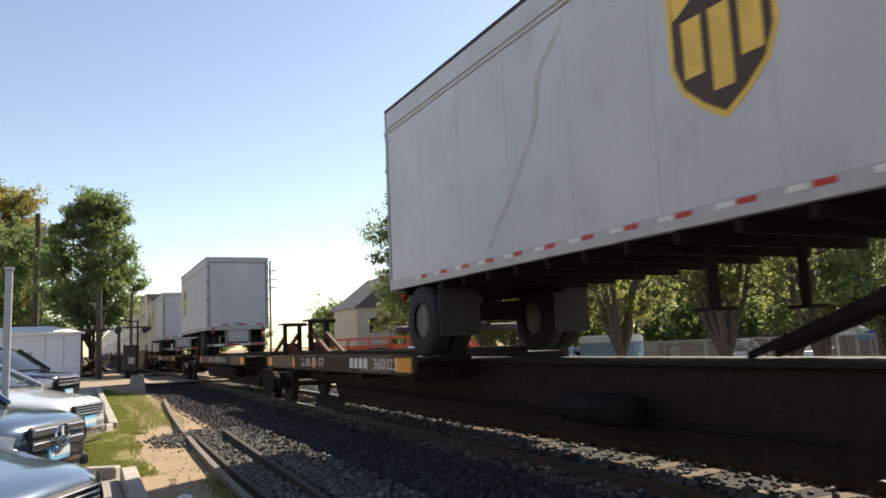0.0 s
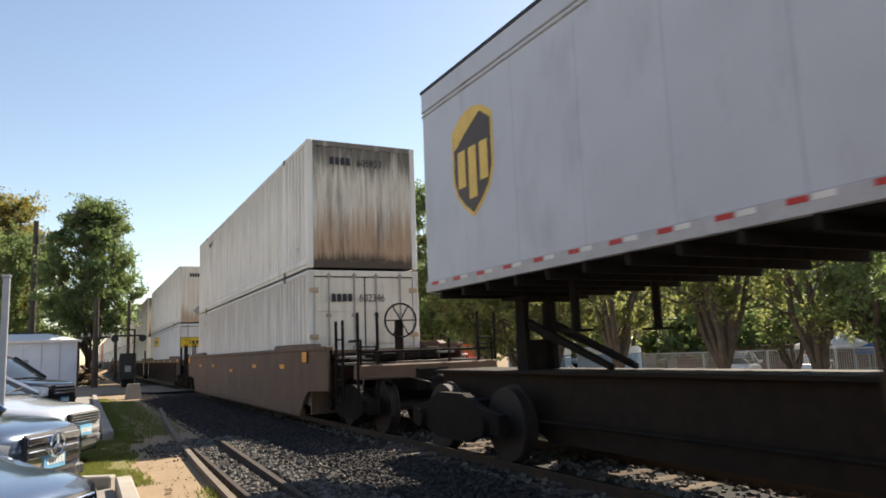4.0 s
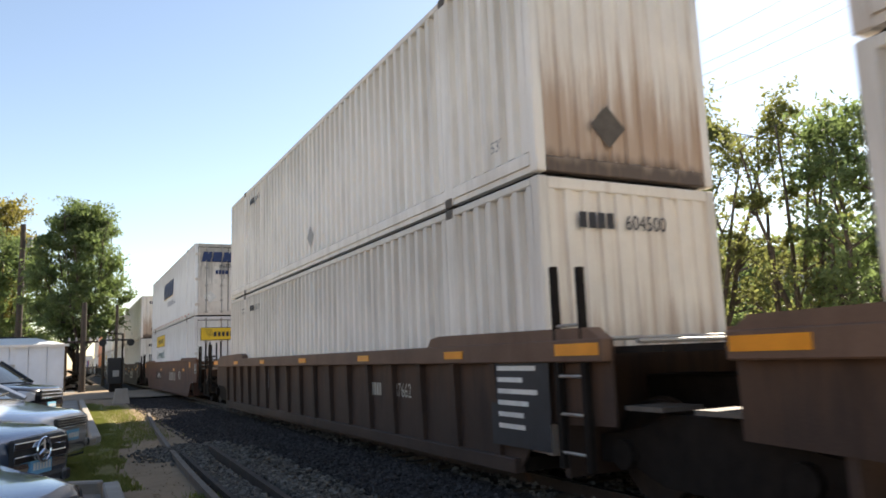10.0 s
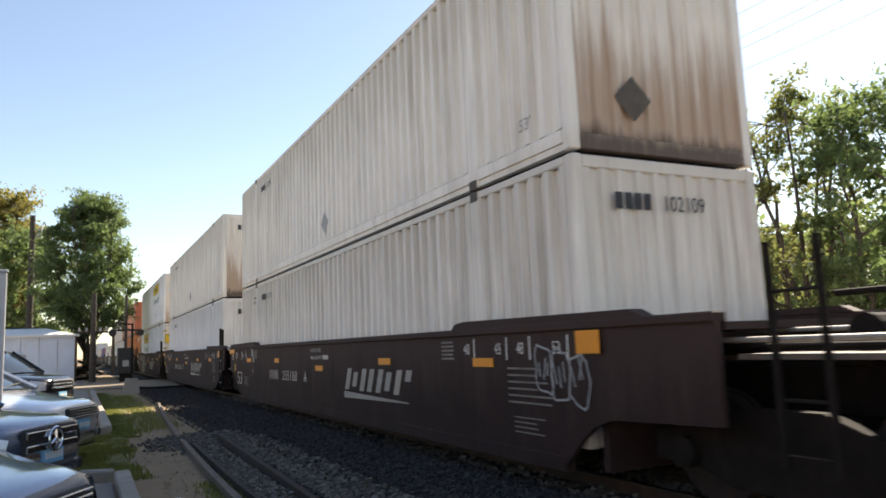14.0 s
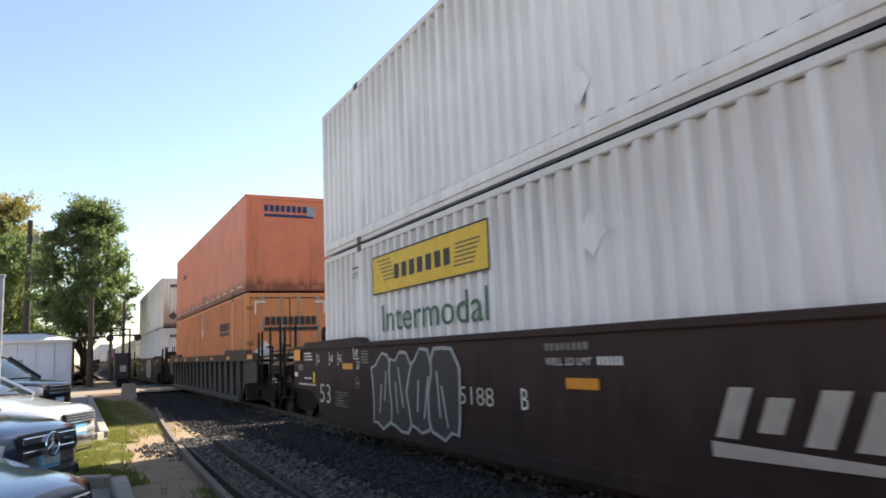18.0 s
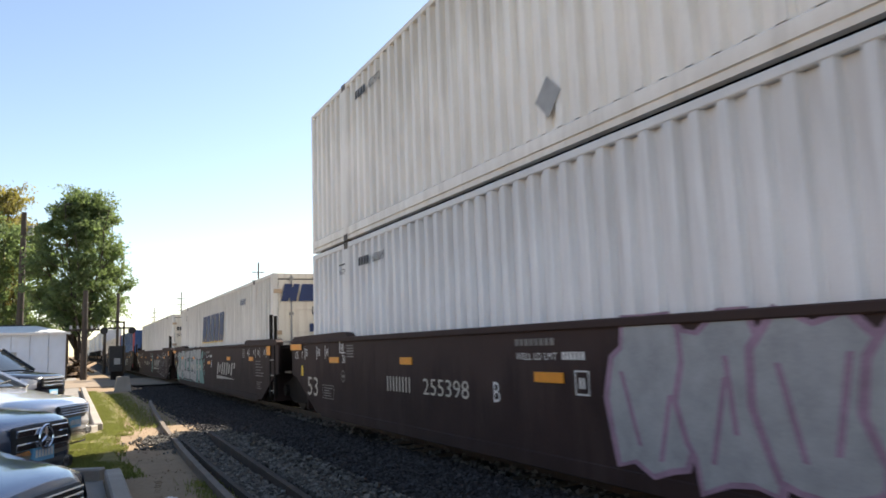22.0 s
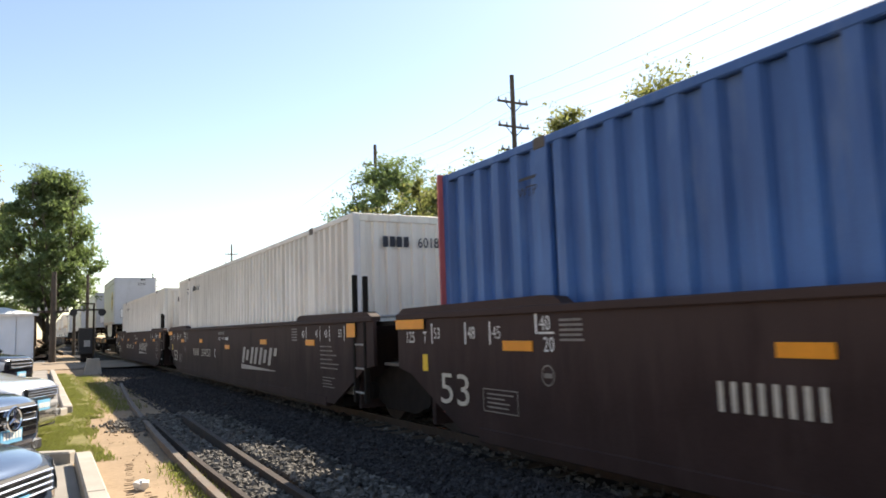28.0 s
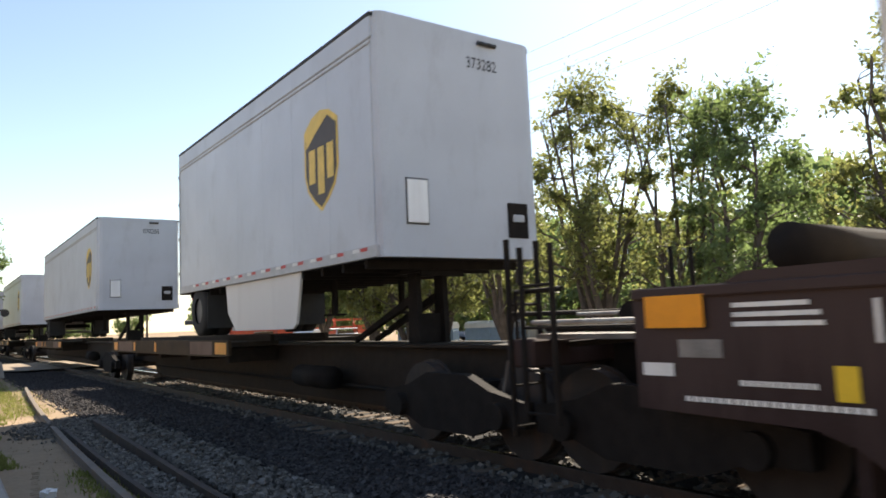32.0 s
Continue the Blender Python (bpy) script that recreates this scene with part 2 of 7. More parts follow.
def part(name, bm, mat, parent, label="", smooth=False):
    me = bpy.data.meshes.new(name)
    bm.normal_update()
    bm.to_mesh(me)
    bm.free()
    if smooth:
        for p in me.polygons:
            p.use_smooth = True
    return link_mesh(name, me, mat, parent, label)


def box(bm, x0, x1, y0, y1, z0, z1, bevel=0.0):
    vs = [bm.verts.new((x, y, z)) for z in (z0, z1) for x, y in ((x0, y0), (x1, y0), (x1, y1), (x0, y1))]
    fs = [bm.faces.new([vs[i] for i in q]) for q in ((3, 2, 1, 0), (4, 5, 6, 7), (0, 1, 5, 4), (1, 2, 6, 5), (2, 3, 7, 6), (3, 0, 4, 7))]
    if bevel:
        bmesh.ops.bevel(bm, geom=list({e for f in fs for e in f.edges}), offset=bevel, segments=1, affect="EDGES")
    return bm


def boxes(*rows, bevel=0.0):
    bm = bmesh.new()
    for r in rows:
        box(bm, *r, bevel=bevel)
    return bm


def tube(bm, p0, p1, r0, r1=None, n=8, caps=True):
    p0, p1 = Vector(p0), Vector(p1)
    r1 = r0 if r1 is None else r1
    d = (p1 - p0).normalized()
    a = d.orthogonal().normalized()
    b = d.cross(a)
    rings = []
    for p, r in ((p0, r0), (p1, r1)):
        rings.append([bm.verts.new(p + r * (math.cos(2 * math.pi * i / n) * a + math.sin(2 * math.pi * i / n) * b)) for i in range(n)])
    for i in range(n):
        bm.faces.new((rings[0][i], rings[0][(i + 1) % n], rings[1][(i + 1) % n], rings[1][i]))
    if caps:
        bm.faces.new(rings[0][::-1])
        bm.faces.new(rings[1])
    return bm


def tubes(rows, r, n=8):
    bm = bmesh.new()
    for a, b in rows:
        tube(bm, a, b, r, n=n)
    return bm


def prism(bm, outline, axis, a0, a1):
    """An outline of pairs, pushed along an axis from a0 to a1. x: pairs are (y, z); y: (x, z); z: (x, y)."""
    def put(p, a):
        return {"x": (a, p[0], p[1]), "y": (p[0], a, p[1]), "z": (p[0], p[1], a)}[axis]
    lo = [bm.verts.new(put(p, a0)) for p in outline]
    hi = [bm.verts.new(put(p, a1)) for p in outline]
    k = len(outline)
    bm.faces.new(lo)
    bm.faces.new(hi[::-1])
    for i in range(k):
        bm.faces.new((lo[i], hi[i], hi[(i + 1) % k], lo[(i + 1) % k]))
    bmesh.ops.recalc_face_normals(bm, faces=bm.faces[:])
    return bm


def facing(x, y, z, side):
    """A plane for marks on a thing: side 'near' faces -x, 'far' faces +x, 'end' faces -y."""
    cols = {"near": ((0, -1, 0), (0, 0, 1), (-1, 0, 0)), "end": ((1, 0, 0), (0, 0, 1), (0, -1, 0)),
            "far": ((0, 1, 0), (0, 0, 1), (1, 0, 0))}[side]
    m = Matrix.Identity(4)
    for i, c in enumerate(cols):
        for j in range(3):
            m[j][i] = c[j]
    m.translation = (x, y, z)
    return m


def mark(name, shapes, mat, parent, m, label=""):
    """Painted flat shapes, each a list of pairs on the plane m."""
    tall = max(max(p[1] for p in s) - min(p[1] for p in s) for s in shapes)
    for group in ([[s] for s in shapes] if tall > 0.12 else [shapes]):
        bm = bmesh.new()
        for s in group:
            bm.faces.new([bm.verts.new(m @ Vector((p[0], p[1], 0))) for p in s])
        bm.normal_update()
        ob = part(name, bm, mat, parent, label)
        if len(group) > 1:
            tagged(ob, kind="stuff")
    return ob


def rect(x, y, w, h, slant=0.0):
    return [(x, y), (x + w, y), (x + w + slant * h, y + h), (x + slant * h, y + h)]


def bars(w, h, n, seed=0, gap=0.25, slant=0.0):
    """A row of upright bars in place of letters that are not spelt."""
    step = w / n
    return [rect(i * step, 0, step * (1 - gap), h, slant) for i in range(n)]


def text_rows(w, rows, pitch, h):
    rnd = random.Random(int(w * 100) + rows)
    return [rect(0, -i * pitch, w * rnd.uniform(0.6, 1.0), h) for i in range(rows)]


FONT_CACHE = {}


def letters(text, size, mat, parent, m, name="lettering", sx=1.0, label="", width=None):
    key = (text, size, sx, width)
    if key not in FONT_CACHE:
        cu = bpy.data.curves.new("text", "FONT")
        cu.body, cu.size = text, size
        cu.resolution_u = 3
        ob = bpy.data.objects.new("text", cu)
        scene.collection.objects.link(ob)
        dg = bpy.context.evaluated_depsgraph_get()
        me = bpy.data.meshes.new_from_object(ob.evaluated_get(dg))
        bpy.data.objects.remove(ob)
        if width:
            sx = width / max(v.co.x for v in me.vertices)
        for v in me.vertices:
            v.co.x *= sx
        FONT_CACHE[key] = me
    me = FONT_CACHE[key].copy()
    me.materials.clear()
    me.transform(m)
    return link_mesh(name, me, mat, parent, label)


# ---- containers: leading face at y = 0, floor at z = 0 ----
CL, CW, CH, POST = 16.154, 1.295, 2.896, 1.98


def corrugated(x, y0, y1, z0, z1, pitch, depth, outward, proud=0.34):
    """A pressed sheet along y, with upright trapezoid ribs."""
    n = max(1, round((y1 - y0) / pitch))
    p = (y1 - y0) / n
    ys = []
    for i in range(n):
        for f, d in ((0.0, 1), (proud, 1), (proud + 0.1, 0), (0.9, 0)):
            ys.append((y0 + (i + f) * p, d))
    ys.append((y1, 1))
    verts, faces = [], []
    for y, d in ys:
        xx = x - outward * depth * (1 - d)
        verts += [(xx, y, z0), (xx, y, z1)]
    for i in range(len(ys) - 1):
        q = (2 * i, 2 * i + 1, 2 * i + 3, 2 * i + 2)
        faces.append(q if outward < 0 else q[::-1])
    me = bpy.data.meshes.new("panel")
    me.from_pydata(verts, [], faces)
    return me


def end_sheet(x0, x1, z0, z1, pitch, depth, y):
    n = round((x1 - x0) / pitch)
    p = (x1 - x0) / n
    verts, faces = [], []
    xs_ = []
    for i in range(n):
        for f, d in ((0.0, 1), (0.36, 1), (0.46, 0), (0.9, 0)):
            xs_.append((x0 + (i + f) * p, d))
    xs_.append((x1, 1))
    for x, d in xs_:
        verts += [(x, y + depth * (1 - d), z0), (x, y + depth * (1 - d), z1)]
    for i in range(len(xs_) - 1):
        faces.append((2 * i, 2 * i + 2, 2 * i + 3, 2 * i + 1))
    me = bpy.data.meshes.new("end")
    me.from_pydata(verts, [], faces)
    return me


MESHES = {}


def shared(key, make):
    """A mesh that alike parts share."""
    if key not in MESHES:
        bm = make()
        me = bpy.data.meshes.new(key[0])
        bm.normal_update()
        bm.to_mesh(me)
        bm.free()
        me.materials.append(key[1])
        MESHES[key] = me
    return MESHES[key]


def piece(name, key, make, parent, at=(0, 0, 0), label=""):
    ob = new(name, shared(key, make))
    ob.parent = parent
    ob.location = at
    if label:
        tagged(ob, label)
    return ob


def container(label, skin, end="panel", end_skin=None, smooth=False, post_skin=None, length=CL, pitch=0.285, proud=0.34, battens=None):
    root = tagged(new("shipping_container"), label, "container", "containers on the train")
    end_skin, post_skin = end_skin or skin, post_skin or skin
    top, rail = CH - 0.1, 0.26
    for s in (-1, 1):
        if smooth:
            seams = []
            k = 13
            for i in range(k):
                a, b = 0.14 + (length - 0.28) * i / k, 0.14 + (length - 0.28) * (i + 1) / k
                seams.append((min(s * CW, s * (CW - 0.025)), max(s * CW, s * (CW - 0.025)), a + 0.004, b - 0.004, rail, top - (0.1 if battens else 0.0)))
            for row in seams[1:] if battens else ():
                part("seam_batten", boxes((min(s * (CW + 0.004), s * (CW - 0.01)), max(s * (CW + 0.004), s * (CW - 0.01)), row[2] - 0.019, row[2] + 0.011, rail, top)), battens, root)
            for row in seams:
                part("side_panel", boxes(row, bevel=0.004), skin, root)
        else:
            link_mesh("side_panel", corrugated(s * (CW - 0.006), 0.14, length - 0.14, rail, top, pitch, 0.075, s, proud), skin, root)
        sill = bmesh.new()
        prism(sill, [(s * (CW - 0.1), 0.03), (s * (CW - 0.012), 0.03), (s * (CW - 0.012), 0.085), (s * (CW - 0.03), 0.09), (s * (CW - 0.03), 0.105), (s * CW, 0.11), (s * CW, rail - 0.02), (s * (CW - 0.022), rail), (s * (CW - 0.1), rail)], "y", 0.14, length - 0.14)
        part("bottom_rail", sill, skin, root)
        part("top_rail", boxes((min(s * CW, s * (CW - 0.07)), max(s * CW, s * (CW - 0.07)), 0.14, length - 0.14, top - (0.1 if battens else 0.0), CH - 0.01), bevel=0.012), battens or skin, root)
        for y in (POST, length - POST):
            part("lift_post", boxes((min(s * (CW + 0.004), s * (CW - 0.07)), max(s * (CW + 0.004), s * (CW - 0.07)), y - 0.11, y + 0.11, 0.02, CH - 0.005), bevel=0.01), post_skin, root)
            for z in (0.0, CH - 0.13):
                piece("corner_casting", ("corner_casting", M["casting"]), lambda: boxes((-0.08, 0.08, -0.1, 0.1, 0, 0.13), bevel=0.012), root, (s * (CW - 0.07), y, z))
        for y in (0.07, length - 0.07):
            part("corner_post", boxes((min(s * CW, s * (CW - 0.13)), max(s * CW, s * (CW - 0.13)), y - 0.07, y + 0.07, 0.02, CH - 0.005), bevel=0.015), post_skin, root)
    part("roof", boxes((-CW + 0.08, CW - 0.08, 0.1, length - 0.1, CH - 0.06, CH - 0.03)), skin, root)
    part("floor", boxes((-CW + 0.1, CW - 0.1, 0.14, length - 0.14, 0.03, 0.16)), M["under"], root)
    part("end_header", boxes((-CW + 0.13, CW - 0.13, 0.01, 0.12, CH - 0.14, CH - 0.01), bevel=0.01), end_skin, root)
    part("end_sill", boxes((-CW + 0.13, CW - 0.13, 0.01, 0.12, 0.03, 0.2), bevel=0.01), end_skin, root)
    part("rear_end", boxes((-CW + 0.13, CW - 0.13, length - 0.1, length - 0.03, 0.04, CH - 0.03)), end_skin, root)
    if end == "doors":
        for s in (-1, 1):
            x0, x1 = sorted((s * 0.012, s * (CW - 0.13)))
            d = part("door", boxes((x0, x1, 0.04, 0.09, 0.2, CH - 0.15), bevel=0.008), end_skin, root)
            for i in range(3):
                part("door_rib", boxes((x0 + 0.05, x1 - 0.05, 0.022, 0.042, 0.55 + 0.72 * i, 0.75 + 0.72 * i), bevel=0.008), end_skin, d)
            for f in (0.22, 0.72):
                x = s * (f * (CW - 0.13))
                rodm = tubes([((x, 0.0, 0.12), (x, 0.0, CH - 0.06))], 0.02)
                for z in (0.16, 0.62, 1.2, 1.9, CH - 0.14):
                    box(rodm, x - 0.05, x + 0.05, -0.012, 0.03, z - 0.035, z + 0.035)
                part("lock_rod", rodm, M["rod"], d, "grey steel lock rod with keepers")
            for z in (0.45, 1.45, 2.45):
                piece("hinge", ("hinge", end_skin), lambda: boxes((-0.1, 0.1, -0.03, 0.03, -0.05, 0.05), bevel=0.01), root, (s * (CW - 0.12), 0.01, z))
        part("door_seal", boxes((-0.012, 0.012, 0.03, 0.08, 0.18, CH - 0.14), (-CW + 0.12, CW - 0.12, 0.03, 0.05, CH - 0.165, CH - 0.14),
                                (-CW + 0.125, -CW + 0.14, 0.03, 0.05, 0.2, CH - 0.15), (CW - 0.14, CW - 0.125, 0.03, 0.05, 0.2, CH - 0.15)), M["gasket"], root, "black rubber door seal")
    elif end == "flat":
        part("end_panel", boxes((-CW + 0.13, CW - 0.13, 0.03, 0.08, 0.2, CH - 0.14), bevel=0.01), end_skin, root)
    elif end == "ribs":
        panel = part("end_panel", boxes((-CW + 0.13, CW - 0.13, 0.06, 0.09, 0.2, CH - 0.14)), end_skin, root)
        for i in range(10):
            part("end_rib", boxes((-CW + 0.16, CW - 0.16, 0.03, 0.06, 0.28 + 0.22 * i, 0.4 + 0.22 * i), bevel=0.01), end_skin, panel)
    else:
        link_mesh("end_panel", end_sheet(-CW + 0.13, CW - 0.13, 0.2, CH - 0.14, 0.23, 0.04, 0.012), end_skin, root)
    return root


def number_marks(root, number, where, y=2.5, z=2.35, mat=None, size=0.24):
    """An owner code as plain bars, then the number."""
    mat = mat or M["paint_black"]
    if where == "end":
        m = facing(-0.15, -0.006, z, "end")
        mark("owner_code", bars(0.5, size * 0.72, 4), mat, root, facing(-0.78, -0.006, z, "end"))
    else:
        m = facing(-CW - 0.004, y, z, "near")
        mark("owner_code", bars(0.5, size * 0.72, 4), mat, root, facing(-CW - 0.004, y + 0.62, z, "near"))
    letters(number, size, mat, root, m, "number", 0.85)


def placard(root, where, a, z, size, mat):
    s = size / 2
    m = facing(a, -0.008, z, "end") if where == "end" else facing(-CW - 0.005, a, z, "near")
    mark("placard", [[(0, -s), (s, 0), (0, s), (-s, 0)]], mat, root, m, "diamond placard")


def small_letters(root, text, y, z, size=0.2, mat=None):
    letters(text, size, mat or M["paint_black"], root, facing(-CW - 0.005, y, z, "near"), "lettering")


def yellow_banner(root, m, w, h, lower=None, sx=1.0):
    """A yellow panel with a dark border, a row of letter-like bars and two scrolls."""
    mark("banner", [rect(0, 0, w, h)], M["paint_yellow"], root, m, "yellow company banner")
    up = m @ Matrix.Translation((0, 0, 0.003))
    t = 0.02 * h / 0.5
    mark("banner_border", [rect(0, 0, w, t), rect(0, h - t, w, t), rect(0, 0, t, h), rect(w - t, 0, t, h)], M["paint_black"], root, up)
    mark("banner_emblem", bars(0.52 * w, 0.36 * h, 7, gap=0.35), M["paint_black"], root, up @ Matrix.Translation((0.24 * w, 0.3 * h, 0)))
    lines = []
    for i in range(6):
        lines.append([(0.06 * w + 0.014 * w * i, 0.86 * h - 0.1 * h * i), (0.2 * w + 0.01 * w * i, 0.86 * h - 0.1 * h * i), (0.2 * w + 0.01 * w * i, 0.83 * h - 0.1 * h * i), (0.06 * w + 0.014 * w * i, 0.83 * h - 0.1 * h * i)])
        lines.append([(0.78 * w - 0.004 * w * i, 0.7 * h - 0.09 * h * i), (0.95 * w - 0.01 * w * i, 0.7 * h - 0.09 * h * i), (0.95 * w - 0.01 * w * i, 0.67 * h - 0.09 * h * i), (0.78 * w - 0.004 * w * i, 0.67 * h - 0.09 * h * i)])
    mark("banner_scroll", lines, M["paint_umber"], root, up)
    if lower:
        letters("Intermodal", lower, M["paint_green"], root, m @ Matrix.Translation((0.08 * w, -lower * 0.98, 0)), "lettering", sx, "dark green word on the side", 0.9 * w)


def slanted_blocks(root, m, w, h, mat, n=5):
    """A slanted block emblem in place of a company's name."""
    step, sl = w / n, 0.22 * h
    edge = m @ Matrix.Translation((-0.05 * h, -0.05 * h, -0.001))
    for i in range(n):
        x, ww = i * step, step * 0.86
        def at(u, v):
            return (x + u * ww + v * sl, v * h)
        cut = (0.18, 0.0, 0.12, 0.0, 0.2)[i % 5]
        shape = [at(0, 0), at(0.46, 0), at(0.46, cut), at(0.56, cut), at(0.56, 0), at(1, 0), at(1, 1), at(0.6, 1), at(0.6, 1 - cut), at(0.5, 1 - cut), at(0.5, 1), at(0, 1)] if cut else [at(0, 0), at(1, 0), at(1, 0.62), at(0.86, 1), at(0, 1)]
        if h > 0.6:
            mark("emblem_edge", [shape], M["paint_gold"], root, edge, "gold edge of the emblem")
        mark("emblem", [shape], mat, root, m @ Matrix.Translation((0, 0, 0.002)), "slanted block emblem")


# ---- road trailers: nose at y = 0, box from z = 0 ----
def road_trailer(label, length=8.53, skirt=False, logo=True, number=None, tall=3.05, turned=False, drop=0.0, logo_y=2.05, CW=CW):
    root = tagged(new("semi_trailer"), label, "trailer", "trailers on the train")
    skin = M["trailer_skin"]
    n = 7 if length < 10 else 11
    for s in (-1, 1):
        rows = []
        for i in range(n):
            a, b = 0.12 + (length - 0.24) * i / n, 0.12 + (length - 0.24) * (i + 1) / n
            rows.append((min(s * CW, s * (CW - 0.03)), max(s * CW, s * (CW - 0.03)), a + 0.002, b - 0.002, 0.14, tall - 0.34))
        for row in rows:
            part("side_panel", boxes(row, bevel=0.002), skin, root)
        a, b = sorted((s * (CW + 0.006), s * (CW - 0.05)))
        part("upper_band", boxes((a, b, 0.1, length - 0.1, tall - 0.32, tall - 0.03), bevel=0.006), skin, root)
        for zz in (tall - 0.345, tall - 0.41):
            part("band_seam", boxes((min(s * (CW + 0.012), s * CW), max(s * (CW + 0.012), s * CW), 0.1, length - 0.1, zz, zz + 0.022)), M["rod"], root)
        part("roof_rail", boxes((min(s * (CW + 0.015), s * (CW - 0.06)), max(s * (CW + 0.015), s * (CW - 0.06)), 0.08, length - 0.05, tall - 0.06, tall), bevel=0.01), M["gasket"], root, "dark roof edge")
        part("bottom_rail", boxes((min(s * (CW + 0.012), s * (CW - 0.06)), max(s * (CW + 0.012), s * (CW - 0.06)), 0.08, length - 0.05, 0.0, 0.15), bevel=0.008), M["alu"], root)
        k = int((length - 0.6) / 0.62)
        for i in range(k):
            y = 0.3 + i * 0.62
            x0, x1 = sorted((s * (CW + 0.012), s * (CW + 0.016)))
            piece("red_tape", ("tape_r", M["paint_red"]), lambda: boxes((-0.003, 0.003, 0, 0.17, 0, 0.045)), root, (s * (CW + 0.014), y, 0.09), "red reflective tape")
            piece("white_tape", ("tape_w", M["paint_white"]), lambda: boxes((-0.003, 0.003, 0, 0.17, 0, 0.045)), root, (s * (CW + 0.014), y + 0.2, 0.09), "white reflective tape")
    nose = bmesh.new()
    prism(nose, [(-CW + 0.02, 0.12), (-CW + 0.06, 0.03), (-CW + 0.16, 0.0), (CW - 0.16, 0.0), (CW - 0.06, 0.03), (CW - 0.02, 0.12)], "z", 0.0, tall)
    part("nose_panel", nose, skin, root)
    part("roof", boxes((-CW + 0.05, CW - 0.05, 0.1, length - 0.06, tall - 0.05, tall - 0.02)), M["alu"], root)
    part("floor", boxes((-CW + 0.05, CW - 0.05, 0.1, length - 0.06, 0.0, 0.1)), M["under"], root)
    e = length
    part("rear_frame", boxes((-CW, -CW + 0.1, e - 0.06, e, -0.02, tall), (CW - 0.1, CW, e - 0.06, e, -0.02, tall), (-CW + 0.1, CW - 0.1, e - 0.06, e, tall - 0.22, tall),
                             (-CW + 0.1, CW - 0.1, e - 0.06, e, -0.02, 0.16), bevel=0.008), M["alu"], root)
    part("rear_door", boxes((-CW + 0.1, CW - 0.1, e - 0.05, e - 0.02, 0.16, tall - 0.22)), skin, root)
    part("door_edge", boxes((-CW + 0.1, -CW + 0.12, e - 0.03, e - 0.005, 0.16, tall - 0.22), (CW - 0.12, CW - 0.1, e - 0.03, e - 0.005, 0.16, tall - 0.22), (-CW + 0.12, CW - 0.12, e - 0.03, e - 0.005, tall - 0.24, tall - 0.22)), M["gasket"], root)
    for i in range(6):
        piece("rear_tape", ("rear_tape", M["paint_red"] if i % 2 == 0 else M["paint_white"]), lambda: boxes((0, 0.3, -0.003, 0.003, 0, 0.05)), root, (-1.0 + i * 0.34, e + 0.004, 0.17))
    # running gear: twin tyres near the rear, guard, landing legs near the nose
    ay = e - 1.15
    gear = boxes((-0.5, -0.4, ay - 1.1, e - 0.15, -0.2, 0.0), (0.4, 0.5, ay - 1.1, e - 0.15, -0.2, 0.0), (-0.5, 0.5, ay - 0.08, ay + 0.08, -0.42 - drop, -0.26))
    part("subframe", gear, M["under"], root)
    for i in range(int(length / 0.62)):
        piece("cross_member", ("cross_member", M["under"]), lambda: boxes((-1.22, 1.22, -0.03, 0.03, -0.11, 0.0)), root, (0, 0.5 + 0.62 * i, 0))
    for s in (-1, 1):
        for x in (0.78, 1.1):
            w = bmesh.new()
            prof = [(0.0, 0.25), (0.0, 0.44), (0.03, 0.5), (0.25, 0.5), (0.28, 0.44), (0.28, 0.25)]
            k = 28
            ring = [[w.verts.new((x * s + (p[0] - 0.14), ay + p[1] * math.cos(2 * math.pi * i / k), -0.4 - drop + p[1] * math.sin(2 * math.pi * i / k))) for p in prof] for i in range(k)]
            for i in range(k):
                for j in range(len(prof) - 1):
                    w.faces.new((ring[i][j], ring[(i + 1) % k][j], ring[(i + 1) % k][j + 1], ring[i][j + 1]))
            bmesh.ops.recalc_face_normals(w, faces=w.faces[:])
            tyre = part("tyre", w, M["tyre"], root, "black rubber tyre", True)
            part("rim", tube(bmesh.new(), (x * s - 0.1, ay, -0.4 - drop), (x * s + 0.1, ay, -0.4 - drop), 0.26, n=20), M["rim"], tyre, "grimy steel rim")
        part("mud_flap", boxes((min(s * 0.62, s * 1.25), max(s * 0.62, s * 1.25), ay - 0.64, ay - 0.62, -0.75, -0.05)), M["gasket"], root)
        part("guard_post", boxes((s * 0.45 - 0.05, s * 0.45 + 0.05, e - 0.12, e - 0.04, -0.62, 0.0)), M["guard"], root)
        leg = tubes([((s * 0.6, 2.6, -0.62), (s * 0.6, 2.6, 0.05))], 0.055)
        box(leg, s * 0.6 - 0.13, s * 0.6 + 0.13, 2.47, 2.73, -0.65, -0.62)
        part("landing_leg", leg, M["under"], root)
    part("plate_panel", boxes((-0.4, 0.4, e - 0.09, e - 0.05, -0.5, -0.03), bevel=0.01), M["alu"], root, "dull metal panel between the guard posts")
    part("number_plate", boxes((-0.16, 0.16, e - 0.049, e - 0.042, -0.3, -0.14)), M["paint_white"], root, "white number plate")
    mark("plate_bar", [rect(0.045 * i, 0, 0.03, 0.08) for i in range(6)], M["paint_black"], root, Matrix.Translation((0.12, e - 0.04, -0.26)) @ Matrix(((-1, 0, 0, 0), (0, 0, 1, 0), (0, 1, 0, 0), (0, 0, 0, 1))))
